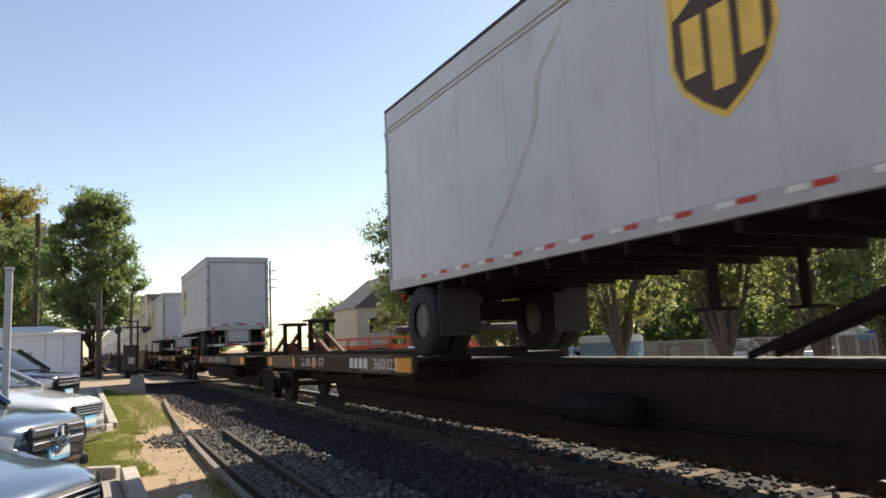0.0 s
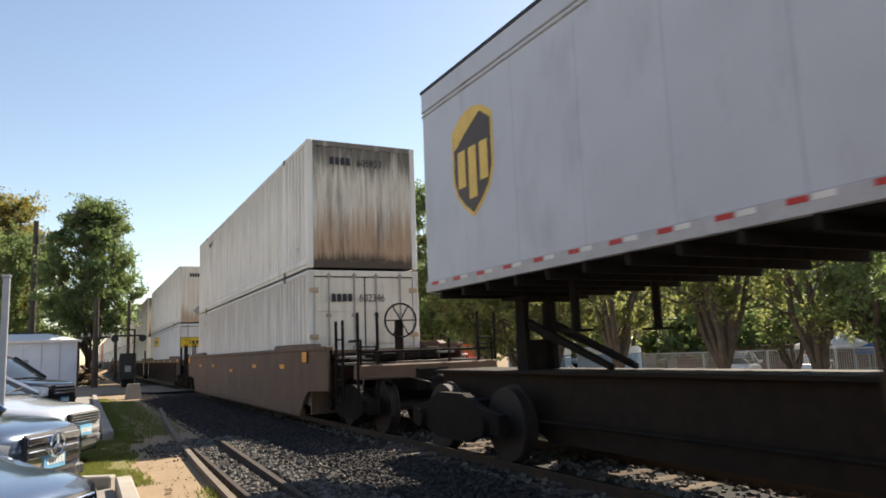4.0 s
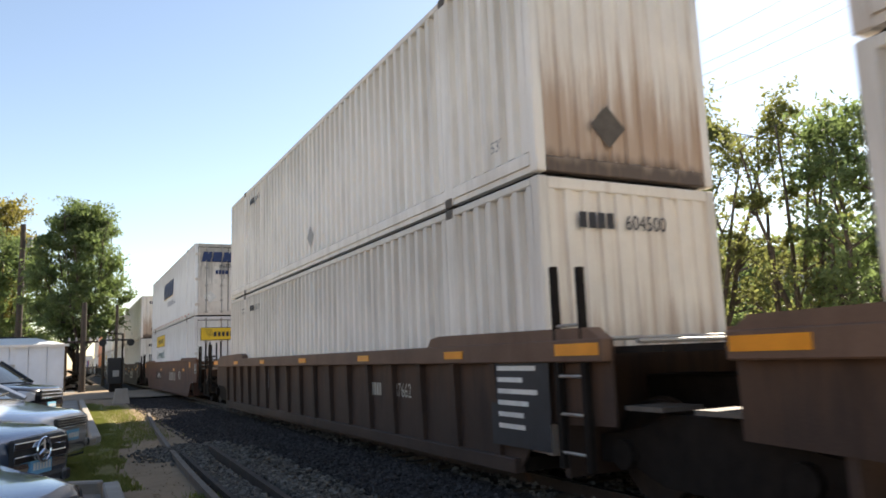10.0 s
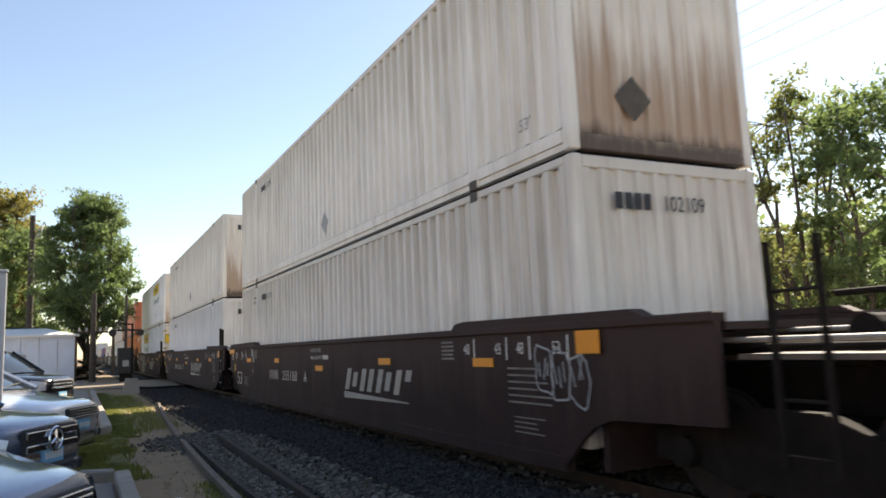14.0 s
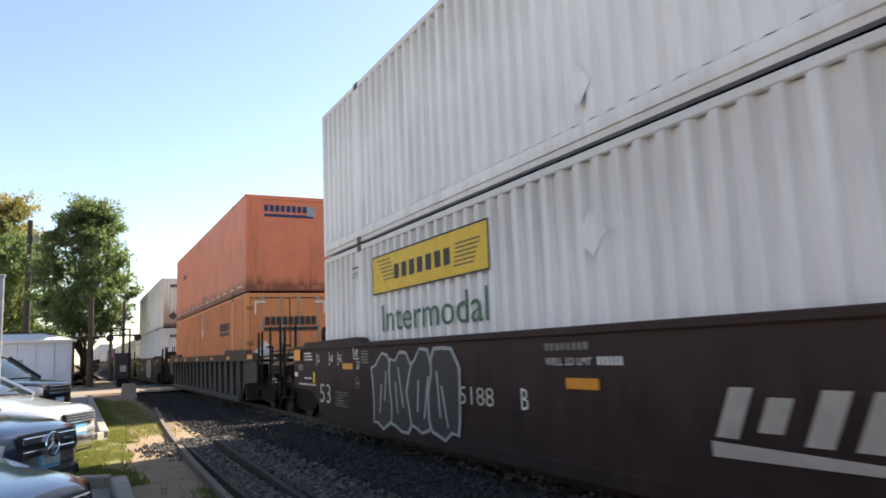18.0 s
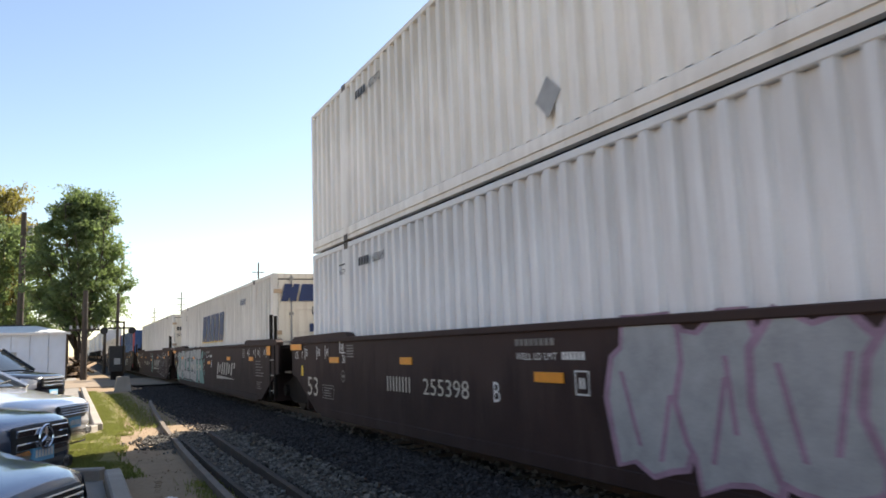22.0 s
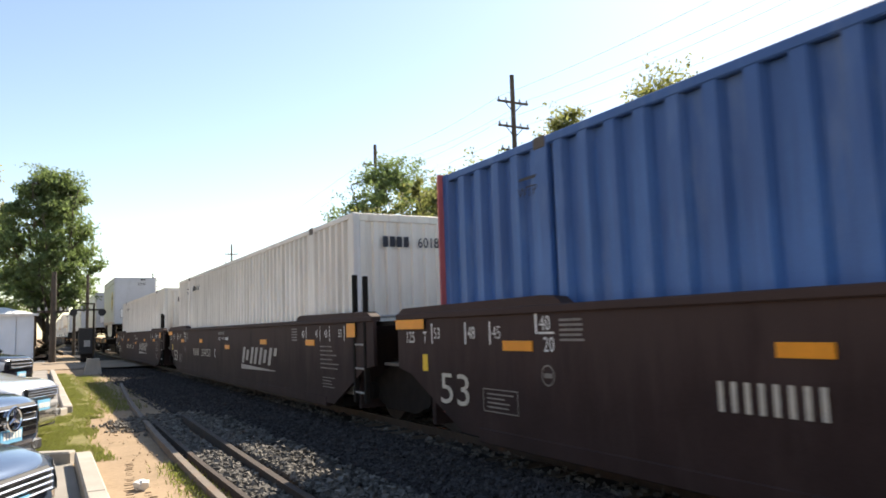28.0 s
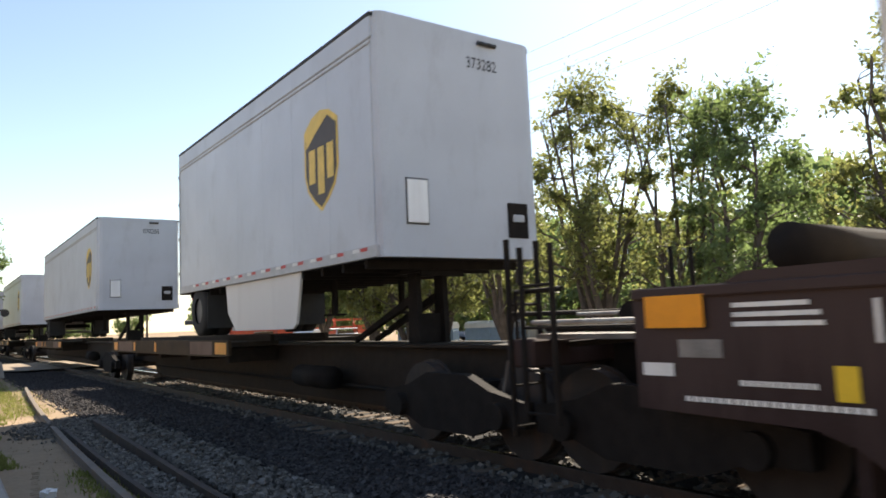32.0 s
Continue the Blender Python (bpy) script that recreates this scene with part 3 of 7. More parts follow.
    for sx in (-1, 1):
        for z in (-0.1, 0.05):
            part("tail_lamp", tube(bmesh.new(), (sx * 0.98, e - 0.03, z), (sx * 0.98, e + 0.012, z), 0.055, n=12), M["paint_red"], root, "round red tail lamp")
        for z in (0.4, 1.15, 1.9, 2.5):
            part("door_hinge", boxes((min(sx * (CW + 0.012), sx * (CW - 0.09)), max(sx * (CW + 0.012), sx * (CW - 0.09)), e - 0.02, e + 0.012, z, z + 0.07), bevel=0.006), M["guard"], root)
    part("door_latch", boxes((-0.14, 0.14, e - 0.02, e + 0.02, 0.2, 0.26), bevel=0.008), M["guard"], root)
    part("rear_guard", boxes((-1.2, 1.2, e - 0.1, e - 0.02, -0.66, -0.56), bevel=0.01), M["guard"], root)
    for i in range(4):
        piece("guard_tape", ("guard_tape", M["paint_red"] if i % 2 == 0 else M["paint_white"]), lambda: boxes((0, 0.4, -0.003, 0.003, 0, 0.06)), root, (-1.0 + i * 0.52, e - 0.016, -0.64))
    if skirt:
        sk = bmesh.new()
        prism(sk, [(2.4, 0.0), (2.6, -0.75), (2.75, -0.82), (5.2, -0.82), (5.6, -0.5), (5.7, 0.0)], "x", -CW + 0.06, -CW + 0.1)
        part("side_skirt", sk, M["bright_box"], root, "white side fairing")
    if logo:
        m = facing(CW + 0.005, 1.0, 0.82, "far") if turned else facing(-CW - 0.005, logo_y, 0.76, "near")
        shield = [(0.0, 1.2), (0.25, 1.36), (0.52, 1.42), (0.8, 1.36), (1.05, 1.2), (1.05, 0.55), (0.95, 0.32), (0.75, 0.14), (0.525, 0.0), (0.3, 0.14), (0.1, 0.32), (0.0, 0.55)]
        mark("emblem", [shield], M["paint_gold"], root, m, "shield emblem in gold and dark brown")
        inner = [((x - 0.525) * 0.9 + 0.525, (y - 0.7) * 0.9 + 0.69) for x, y in shield]
        m2 = m @ Matrix.Translation((0, 0, 0.003))
        mark("emblem_field", [inner], M["paint_umber"], root, m2)
        m3 = m @ Matrix.Translation((0, 0, 0.006))
        arc = [(0.06, 1.16), (0.28, 1.3), (0.52, 1.355), (0.78, 1.31), (0.6, 1.22), (0.35, 1.1), (0.15, 0.98), (0.07, 0.95)]
        mark("emblem_arc", [arc], M["paint_gold"], root, m3)
        strokes = [rect(0.16, 0.42, 0.2, 0.48), rect(0.44, 0.24, 0.2, 0.66), rect(0.72, 0.42, 0.2, 0.48)]
        for st_ in strokes:
            mark("emblem_stroke", [st_], M["paint_gold"], root, m3 @ Matrix.Translation((0, 0, 0.002)))
    if number:
        letters(number, 0.22, M["paint_black"], root, facing(0.1, -0.006, tall - 0.5, "end"), "number", 0.8)
        part("lamp_bracket", tubes([((0.3, -0.03, tall - 0.14), (0.6, -0.03, tall - 0.14))], 0.03), M["gasket"], root)
        part("document_box", boxes((-0.9, -0.6, -0.03, 0.0, 0.42, 0.96), bevel=0.008), M["bright_box"], root, "white document holder")
        part("document_frame", boxes((-0.915, -0.585, -0.012, -0.002, 0.4, 0.98)), M["gasket"], root)
        part("air_panel", boxes((0.7, 1.06, -0.015, 0.0, 0.28, 0.76), bevel=0.006), M["under"], root, "dark recessed connector panel")
        part("connector", boxes((0.78, 0.98, -0.03, -0.015, 0.5, 0.6), bevel=0.006), M["alu"], root)
    return root


# ---- running gear of the railway cars ----
def truck(parent, y, name="truck"):
    """A two-axle truck at y with cast side frames; 'y' is in the car's space."""
    bm = bmesh.new()
    for s in (-1, 1):
        x = s * 1.0
        out = [(-1.25, 0.36), (-1.25, 0.6), (-0.75, 0.68), (-0.35, 0.83), (0.35, 0.83), (0.75, 0.68), (1.25, 0.6), (1.25, 0.36), (0.85, 0.36), (0.45, 0.22), (-0.45, 0.22), (-0.85, 0.36)]
        prism(bm, [(y + a, b) for a, b in out], "x", min(x, x + s * 0.12), max(x, x + s * 0.12))
    box(bm, -1.05, 1.05, y - 0.2, y + 0.2, 0.4, 0.72)
    t = part(name, bm, M["under"], parent, "cast steel truck frame")
    for d in (-0.89, 0.89):
        for s in (-1, 1):
            w = bmesh.new()
            x = s * 0.74
            tube(w, (x - 0.06, y + d, 0.455), (x + 0.06, y + d, 0.455), 0.455, n=28)
            tube(w, (x - s * 0.1, y + d, 0.455), (x - s * 0.06, y + d, 0.455), 0.485, n=28)
            tube(w, (x, y + d, 0.455), (x + s * 0.09, y + d, 0.455), 0.14, n=14)
            part("wheel", w, M["wheel_steel"], t, "steel railway wheel")
            part("bearing", tube(bmesh.new(), (s * 1.02, y + d, 0.455), (s * 1.2, y + d, 0.455), 0.13, n=14), M["under"], t)
        part("axle", tube(bmesh.new(), (-0.7, y + d, 0.455), (0.7, y + d, 0.455), 0.09, n=10), M["wheel_steel"], t)
    for s in (-1, 1):
        sp = bmesh.new()
        for d in (-0.16, 0, 0.16):
            tube(sp, (s * 1.06, y + d, 0.3), (s * 1.06, y + d, 0.6), 0.055, n=10)
        part("spring_nest", sp, M["under"], t)
    return t


def ladder(parent, x, y, z0, z1, along="x", w=0.4, mat=None):
    rows = []
    for d in (0, w):
        a = (x + d, y) if along == "x" else (x, y + d)
        rows.append(((*a, z0), (*a, z1)))
    bm = tubes(rows, 0.028)
    k = max(2, int((z1 - z0) / 0.36))
    for i in range(k):
        z = z0 + 0.08 + i * 0.36
        a = (x, y, z)
        b = (x + w, y, z) if along == "x" else (x, y + w, z)
        tube(bm, a, b, 0.014, n=6)
    part("ladder", bm, mat or M["under"], parent)


def coupler(parent, y, d):
    bm = boxes((-0.12, 0.12, min(y, y + d * 0.7), max(y, y + d * 0.7), 0.72, 0.95), (-0.2, 0.2, min(y + d * 0.5, y + d * 0.72), max(y + d * 0.5, y + d * 0.72), 0.68, 1.0), bevel=0.03)
    part("coupler", bm, M["under"], parent)
    hose = bmesh.new()
    pts = [(0.35, y, 0.8), (0.38, y + d * 0.2, 0.62), (0.38, y + d * 0.45, 0.55), (0.3, y + d * 0.7, 0.66)]
    for a, b in zip(pts, pts[1:]):
        tube(hose, a, b, 0.03, n=6)
    part("air_hose", hose, M["gasket"], parent)


WX = 1.44            # half width over the well's sides


def well_car(label, skin, ribbed=False, lead="end", trail="end", top=1.52, gear="", chord=None, strips=((1.45, 0.46), (4.45, 0.47), (7.8, 0.48), (11.2, 0.4), (14.23, 0.5))):
    """One well unit, its load's leading face at y = 0. lead, trail: 'end' has a platform and coupler, 'joint' shares a truck."""
    root = tagged(new("well_car"), label, "railway car", "well cars of the train")
    reach = {"end": 1.75, "joint": 1.05}
    y0, y1 = -reach[lead], CL + reach[trail]
    low = 0.2
    arch = [(0.0, 0.72), (1.25, 0.68), (1.48, 0.6), (1.68, 0.46), (1.84, 0.3), (1.95, low)]
    f0, f1 = (1.0 if k == "end" else 0.78 for k in (lead, trail))
    slope = [(0.0, 0.86), (0.35, 0.8), (1.6, low)]
    a0, a1 = (arch if ribbed or k == "end" else slope for k in (lead, trail))
    f0, f1 = (f if a is arch else 1.0 for f, a in ((f0, a0), (f1, a1)))
    out = [(y0, top), (y1, top)] + [(y1 - f1 * a, z) for a, z in a1] + [(y0 + f0 * a, z) for a, z in a0[::-1]]
    for s in (-1, 1):
        a, b = sorted((s * WX, s * (WX - 0.05)))
        bm = bmesh.new()
        if ribbed:
            prism(bm, out, "x", min(s * (WX - 0.07), s * (WX - 0.1)), max(s * (WX - 0.07), s * (WX - 0.1)))
        else:
            prism(bm, out, "x", a, b)
        part("side_sheet", bm, skin, root)
        a, b = sorted((s * (WX + 0.035), s * (WX - 0.12)))
        part("top_chord", boxes((a, b, y0, y1, top - 0.19 if ribbed else top - 0.06, top + 0.02), bevel=0.012), chord or skin, root)
        a, b = sorted((s * (WX + 0.01), s * (WX - 0.12)))
        part("bottom_chord", boxes((a, b, y0 + 1.95 * f0, y1 - 1.95 * f1, low - 0.06, low + 0.1), bevel=0.012), skin, root)
        if ribbed:
            k = 17
            for i in range(k):
                y = y0 + 1.9 + (y1 - y0 - 3.8) * i / (k - 1)
                rb = bmesh.new()
                prism(rb, [(s * (WX - 0.08), low + 0.02), (s * (WX - 0.02), low + 0.02), (s * (WX + 0.02), top - 0.19), (s * (WX - 0.08), top - 0.19)], "y", y - 0.055, y + 0.055)
                part("side_post", rb, skin, root)
        # raised load guides near both ends
        gh = 0.15 if ribbed else 0.11
        for e, g in ((0, 1), (CL, -1)):
            gd = bmesh.new()
            prism(gd, [(e - g * 1.0, top + 0.021), (e - g * 0.85, top + gh * 0.8), (e + g * 2.1, top + gh), (e + g * 2.32, top + gh * 0.8), (e + g * 2.42, top + 0.021)], "x", min(s * (WX + 0.02), s * (WX - 0.13)), max(s * (WX + 0.02), s * (WX - 0.13)))
            part("load_guide", gd, skin if not chord else chord, root)
    for y in (0.6, 4.2, 8.1, 12.0, CL - 0.6):
        part("floor_beam", boxes((-WX + 0.12, WX - 0.12, y - 0.15, y + 0.15, low - 0.04, low + 0.1)), M["under"], root)
    for end, e, d in ((lead, 0.0, -1), (trail, CL, 1)):
        # sloped end bulkhead and centre sill
        a, b = sorted((e + d * 0.25, e + d * 0.33))
        part("bulkhead", boxes((-WX + 0.1, WX - 0.1, a, b, low, top - 0.1)), skin, root)
        tip = 3.35 if end == "end" else 1.6
        a, b = sorted((e + d * 0.33, e + d * tip))
        part("centre_sill", boxes((-0.32, 0.32, a, b, 0.72, 1.12), bevel=0.02), M["under"], root)
        if end == "end":
            a, b = sorted((e + d * 0.4, e + d * reach["end"]))
            part("end_deck", boxes((-WX + 0.1, WX - 0.1, a, b, top - 0.12, top - 0.06)), skin, root)
            a, b = sorted((e + d * 2.95, e + d * 3.3))
            part("end_sill", boxes((-1.35, 1.35, a, b, 0.95, 1.2), bevel=0.02), skin, root)
            a, b = sorted((e + d * 1.8, e + d * 2.95))
            part("walkway", boxes((-0.55, 0.55, a, b, 1.2, 1.24), (-1.3, -0.9, a, b, 1.2, 1.24), (0.9, 1.3, a, b, 1.2, 1.24)), M["grating"], root, "worn grated steel walkway")
            part("hand_rail", tubes([((-1.3, e + d * 3.2, 1.62), (-1.3, e + d * 2.6, 1.62)), ((1.3, e + d * 3.2, 1.62), (1.3, e + d * 2.6, 1.62)), ((-1.3, e + d * 3.2, 1.2), (-1.3, e + d * 3.2, 1.62)),
                                       ((1.3, e + d * 3.2, 1.2), (1.3, e + d * 3.2, 1.62)), ((-1.3, e + d * 3.25, 1.42), (1.3, e + d * 3.25, 1.42)), ((0.4, e + d * 3.2, 1.2), (0.4, e + d * 3.2, 1.62))], 0.022), M["under"], root)
            for x in (-1.36, 1.0):
                ladder(root, x, e + d * 3.22, 0.35, 2.1, "x", 0.36, M["under"])
            ladder(root, -1.42, e + d * 2.6, 0.5, 2.0, "y", 0.38, M["under"])
            truck(root, e + d * 1.95)
            coupler(root, e + d * 3.3, d)
            part("brake_cylinder", tube(bmesh.new(), (-0.7, e + d * 2.4, 1.36), (0.1, e + d * 2.4, 1.36), 0.14, n=14), M["under"], root)
            for x in (-0.9, 0.75):
                part("brake_pipe", tubes([((x, e + d * 0.5, 1.3), (x, e + d * 3.2, 1.12))], 0.03), M["under"], root)
            if gear and d < 0:
                wheel = bmesh.new()
                k = 18
                for i in range(k):
                    p, q = 2 * math.pi * i / k, 2 * math.pi * (i + 1) / k
                    tube(wheel, (-0.35 + 0.31 * math.cos(p), e + d * 2.75, 1.98 + 0.31 * math.sin(p)), (-0.35 + 0.31 * math.cos(q), e + d * 2.75, 1.98 + 0.31 * math.sin(q)), 0.018, n=6)
                for i in range(3):
                    p = math.pi * i / 3
                    tube(wheel, (-0.35 - 0.31 * math.cos(p), e + d * 2.75, 1.98 - 0.31 * math.sin(p)), (-0.35 + 0.31 * math.cos(p), e + d * 2.75, 1.98 + 0.31 * math.sin(p)), 0.012, n=6)
                part("brake_wheel", wheel, M["under"], root, "round hand brake wheel")
                if gear == "tank":
                    house_ = bmesh.new()
                    prism(house_, [(-0.5, 1.2), (-0.2, 1.2), (-0.2, 1.9), (-0.24, 2.2), (-0.46, 2.2), (-0.5, 1.9)], "y", e - 2.72, e - 2.56)
                    part("brake_housing", house_, M["under"], root, "tall dark hand brake housing")
                    part("grab_iron", tubes([((-0.62, e - 2.7, 1.25), (-0.62, e - 2.7, 2.0)), ((-0.62, e - 2.7, 2.0), (-0.52, e - 2.7, 2.0))], 0.018), M["rod"], root, "pale bent grab iron")
                    tank = tube(bmesh.new(), (-1.12, e - 2.0, 1.66), (-0.2, e - 2.0, 1.66), 0.19, n=18)
                    for x in (-1.12, -0.2):
                        tube(tank, (x - 0.04, e - 2.0, 1.66), (x + 0.04, e - 2.0, 1.66), 0.15, n=18)
                    part("air_reservoir", tank, M["under"], root, "grimy round air tank", True)
                    part("reservoir_bracket", boxes((-0.95, -0.87, e - 2.12, e - 1.88, 1.2, 1.5), (-0.45, -0.37, e - 2.12, e - 1.88, 1.2, 1.5), (-0.95, -0.37, e - 2.02, e - 1.98, 1.3, 1.36)), M["under"], root)
                else:
                    part("brake_stand", boxes((-0.42, -0.28, e - 2.72, e - 2.6, 1.2, 2.0), bevel=0.02), M["under"], root)
            for x, z, r_ in ((-1.2, 1.34, 0.022), (-1.02, 1.28, 0.03), (-0.62, 1.4, 0.018), (0.55, 1.38, 0.022)):
                part("train_pipe", tubes([((x, e + d * 0.45, z + 0.06), (x, e + d * 1.5, z)), ((x, e + d * 1.5, z), (x, e + d * 3.1, z))], r_), M["rod"] if r_ < 0.025 else M["under"], root)
            part("uncoupling_lever", tubes([((-1.3, e + d * 3.34, 1.0), (-0.5, e + d * 3.36, 0.98)), ((-0.5, e + d * 3.36, 0.98), (-0.12, e + d * 3.5, 0.86)), ((-1.3, e + d * 3.34, 1.0), (-1.36, e + d * 3.36, 0.72))], 0.011), M["grating"], root, "bent steel uncoupling lever")
            part("end_valve", boxes((0.3, 0.62, min(e + d * 2.1, e + d * 2.4), max(e + d * 2.1, e + d * 2.4), 1.24, 1.5), bevel=0.04), M["under"], root)
        else:
            if d > 0:
                truck(root, e + 1.65)
            else:
                for y in (-0.75, -0.35):
                    part("end_post", boxes((-WX - 0.02, -WX + 0.05, y - 0.035, y + 0.035, 0.3, 2.15 if y < -0.5 else 2.2), bevel=0.008), M["under"], root)
                part("end_rung", tubes([((-WX, -0.75, z), (-WX, -0.35, z)) for z in (0.45, 0.8, 1.15, 1.62)], 0.016), M["rod"], root)
            a, b = sorted((e + d * 0.4, e + d * 1.6))
            part("end_deck", boxes((-WX + 0.15, WX - 0.15, a, b, top - 0.12, top - 0.06)), M["under"], root)
            part("hand_rail", tubes([((-1.25, e + d * 0.5, top + 0.02), (1.25, e + d * 0.5, top + 0.02)), ((-1.1, e + d * 1.1, top - 0.02), (1.1, e + d * 1.1, top - 0.02))], 0.022), M["rod"], root)
            part("side_step", boxes((-1.3, -0.85, min(e + d * 1.1, e + d * 1.55), max(e + d * 1.1, e + d * 1.55), 0.86, 0.9)), M["grating"], root, "worn steel step")
    for y, ln in strips:
        zz = (0.98, 1.08) if 7 < y < 9 and not ribbed else (1.12, 1.22) if not ribbed else (top - 0.135, top - 0.045)
        xx = WX if not ribbed else WX + 0.036
        part("reflector_strip", boxes((-xx - 0.0135, -xx - 0.002, y, y + ln, *zz)), M["reflector"], root, "yellow reflective strip")
    near_end = (-0.46, -0.12, 1.26, 1.47) if not ribbed else (y0 + 0.04, y0 + 0.68, top - 0.13, top - 0.02)
    part("end_reflector", boxes((-WX - 0.042, -WX - 0.036, *near_end)), M["reflector"], root, "yellow reflective end patch")
    far = (y1 - 0.68, y1 - 0.04, top - 0.13, top - 0.02) if ribbed else (17.3, 17.77, 1.28, 1.5) if trail == "end" else (16.4, y1 - 0.02, 1.36, 1.48)
    part("end_reflector", boxes((-WX - 0.042, -WX - 0.036, *far)), M["reflector"], root, "yellow reflective end patch")
    return root


def brown_marks(root, number, letter=None, joint=True, aside=0.0):
    """The white stencils on the smooth brown well sides."""
    x = -WX - 0.011
    w, g = M["paint_white"], M["paint_worn"]
    if joint:
        letters("125", 0.2, w, root, facing(x, 16.95, 1.19, "near"), "stencil", 0.85)
        letters("T", 0.2, w, root, facing(x, 16.48, 1.19, "near"), "stencil", 0.85)
    else:
        mark("data_rows", text_rows(0.7, 3, 0.06, 0.03), w, root, facing(x, 17.11, 1.4, "near"))
        mark("data_patch", [rect(0, 0, 0.33, 0.12)], g, root, facing(x, 17.53, 1.08, "near"))
        mark("data_patch", [rect(0, 0, 0.26, 0.09)], w, root, facing(x, 17.84, 0.95, "near"))
        mark("stencil_bar", bars(0.5, 0.035, 10), w, root, facing(x, 17.09, 0.91, "near"))
        mark("stencil_bar", bars(1.2, 0.035, 20), w, root, facing(x, 17.5, 0.79, "near"))
        part("air_reservoir", tube(bmesh.new(), (-1.1, 16.9, 1.78), (0.2, 16.9, 1.78), 0.16, n=16), M["under"], root, "grimy round air tank", True)
    for text, y in (("53", 16.2), ("48", 15.42), ("45", 14.92)):
        letters(text, 0.19, w, root, facing(x, y, 1.24, "near"), "stencil", 0.85)
        mark("stencil_tick", [rect(-0.06, -0.06, 0.03, 0.24)], w, root, facing(x, y, 1.24, "near"))
    letters("40", 0.2, w, root, facing(x, 14.1, 1.32, "near"), "stencil", 0.85)
    letters("20", 0.2, w, root, facing(x, 14.05, 1.12, "near"), "stencil", 0.85)
    mark("stencil_rule", [rect(-0.02, 0, 0.24, 0.02), rect(-0.07, 0, 0.035, 0.2)], w, root, facing(x, 14.1, 1.285, "near"))
    letters("53", 0.5, M["paint_stencil"], root, facing(x, 16.1, 0.5, "near"), "stencil", width=0.68)
    mark("load_table", text_rows(0.42, 5, 0.045, 0.022), g, root, facing(x, 13.8, 1.4, "near"))
    mark("sticker", [rect(0, 0, 0.13, 0.2)], M["paint_yellow"], root, facing(x, 16.5, 0.85, "near"), "yellow sticker")
    mark("notice_frame", [rect(0, 0, 0.64, 0.012), rect(0, 0.23, 0.64, 0.012), rect(0, 0, 0.012, 0.24), rect(0.63, 0, 0.012, 0.24)], g, root, facing(x, 15.14, 0.48, "near"))
    mark("notice_rows", text_rows(0.5, 4, 0.045, 0.016), g, root, facing(x, 15.06, 0.66, "near"))
    k = 20
    ring = [[(q * math.cos(2 * math.pi * i / k), q * math.sin(2 * math.pi * i / k)) for q, i in ((0.1, j), (0.1, j + 1), (0.085, j + 1), (0.085, j))] for j in range(k)]
    mark("round_badge", ring + [rect(-0.06, -0.025, 0.12, 0.045)], g, root, facing(x, 14.0, 0.9, "near"))
    mark("owner_bar", bars(0.87, 0.21, 8, gap=0.58), M["paint_stencil"], root, facing(x, 12.08 + aside, 0.74, "near"))
    letters(number, 0.3, M["paint_stencil"], root, facing(x, 10.88 + aside, 0.74, "near"), "number", width=1.25)
    if letter:
        letters(letter, 0.32, w, root, facing(x, 9.1 + aside, 0.74, "near"), "unit_letter", 0.9)
    letters("WELL LD LMT", 0.1, w, root, facing(x, 8.6 + aside, 1.2, "near"), "stencil", width=0.72)
    mark("stencil_bar", bars(0.7, 0.07, 8), g, root, facing(x, 8.6 + aside, 1.34, "near"))
    mark("stencil_bar", bars(0.35, 0.075, 6), w, root, facing(x, 7.8 + aside, 1.2, "near"))
    if number == "255398":
        mark("icon_frame", [rect(0, 0, 0.2, 0.015), rect(0, 0.21, 0.2, 0.015), rect(0, 0, 0.015, 0.22), rect(0.19, 0, 0.015, 0.22), rect(0.06, 0.06, 0.03, 0.1), rect(0.11, 0.06, 0.03, 0.1)], w, root, facing(x, 7.62, 0.88, "near"))
    for i in range(4):
        for k, (a, b) in enumerate(((0.0, 0.2), (0.34, 0.2))):
            z0, z1 = ((0.0, 0.36), (0.0, 0.36), (0.0, 0.36), (0.0, 0.36))[i] if k == 0 else ((0.06, 0.3), (0.0, 0.36), (0.04, 0.32), (0.2, 0.36))[i]
            mark("emblem", [[(0.72 * i + a + 0.45 * z0, z0), (0.72 * i + a + b + 0.45 * z0, z0), (0.72 * i + a + b + 0.45 * z1, z1), (0.72 * i + a + 0.45 * z1, z1)]], M["paint_emblem"], root, facing(x, 6.52, 0.69, "near"), "pale slanted block emblem")
    mark("emblem_rule", [[(0, 0), (0, 0.11), (2.75, 0.05), (2.75, 0.035)]], M["paint_emblem"], root, facing(x, 6.56, 0.55, "near"))
    for text, y in (("40", 2.12), ("45", 1.4), ("48", 0.95), ("53", 0.3)):
        letters(text, 0.18, w, root, facing(x, y, 1.26, "near"), "stencil", 0.8)
        mark("stencil_tick", [rect(0.24, -0.06, 0.025, 0.24)], w, root, facing(x, y, 1.26, "near"))
    mark("load_table", text_rows(0.42, 5, 0.05, 0.025), g, root, facing(x, 2.72, 1.4, "near"))
    mark("data_rows", text_rows(0.85, 6, 0.07, 0.02), g, root, facing(x, 1.15, 1.1, "near"))
    mark("data_rows", text_rows(0.65, 4, 0.05, 0.014), g, root, facing(x, 1.05, 0.6, "near"))


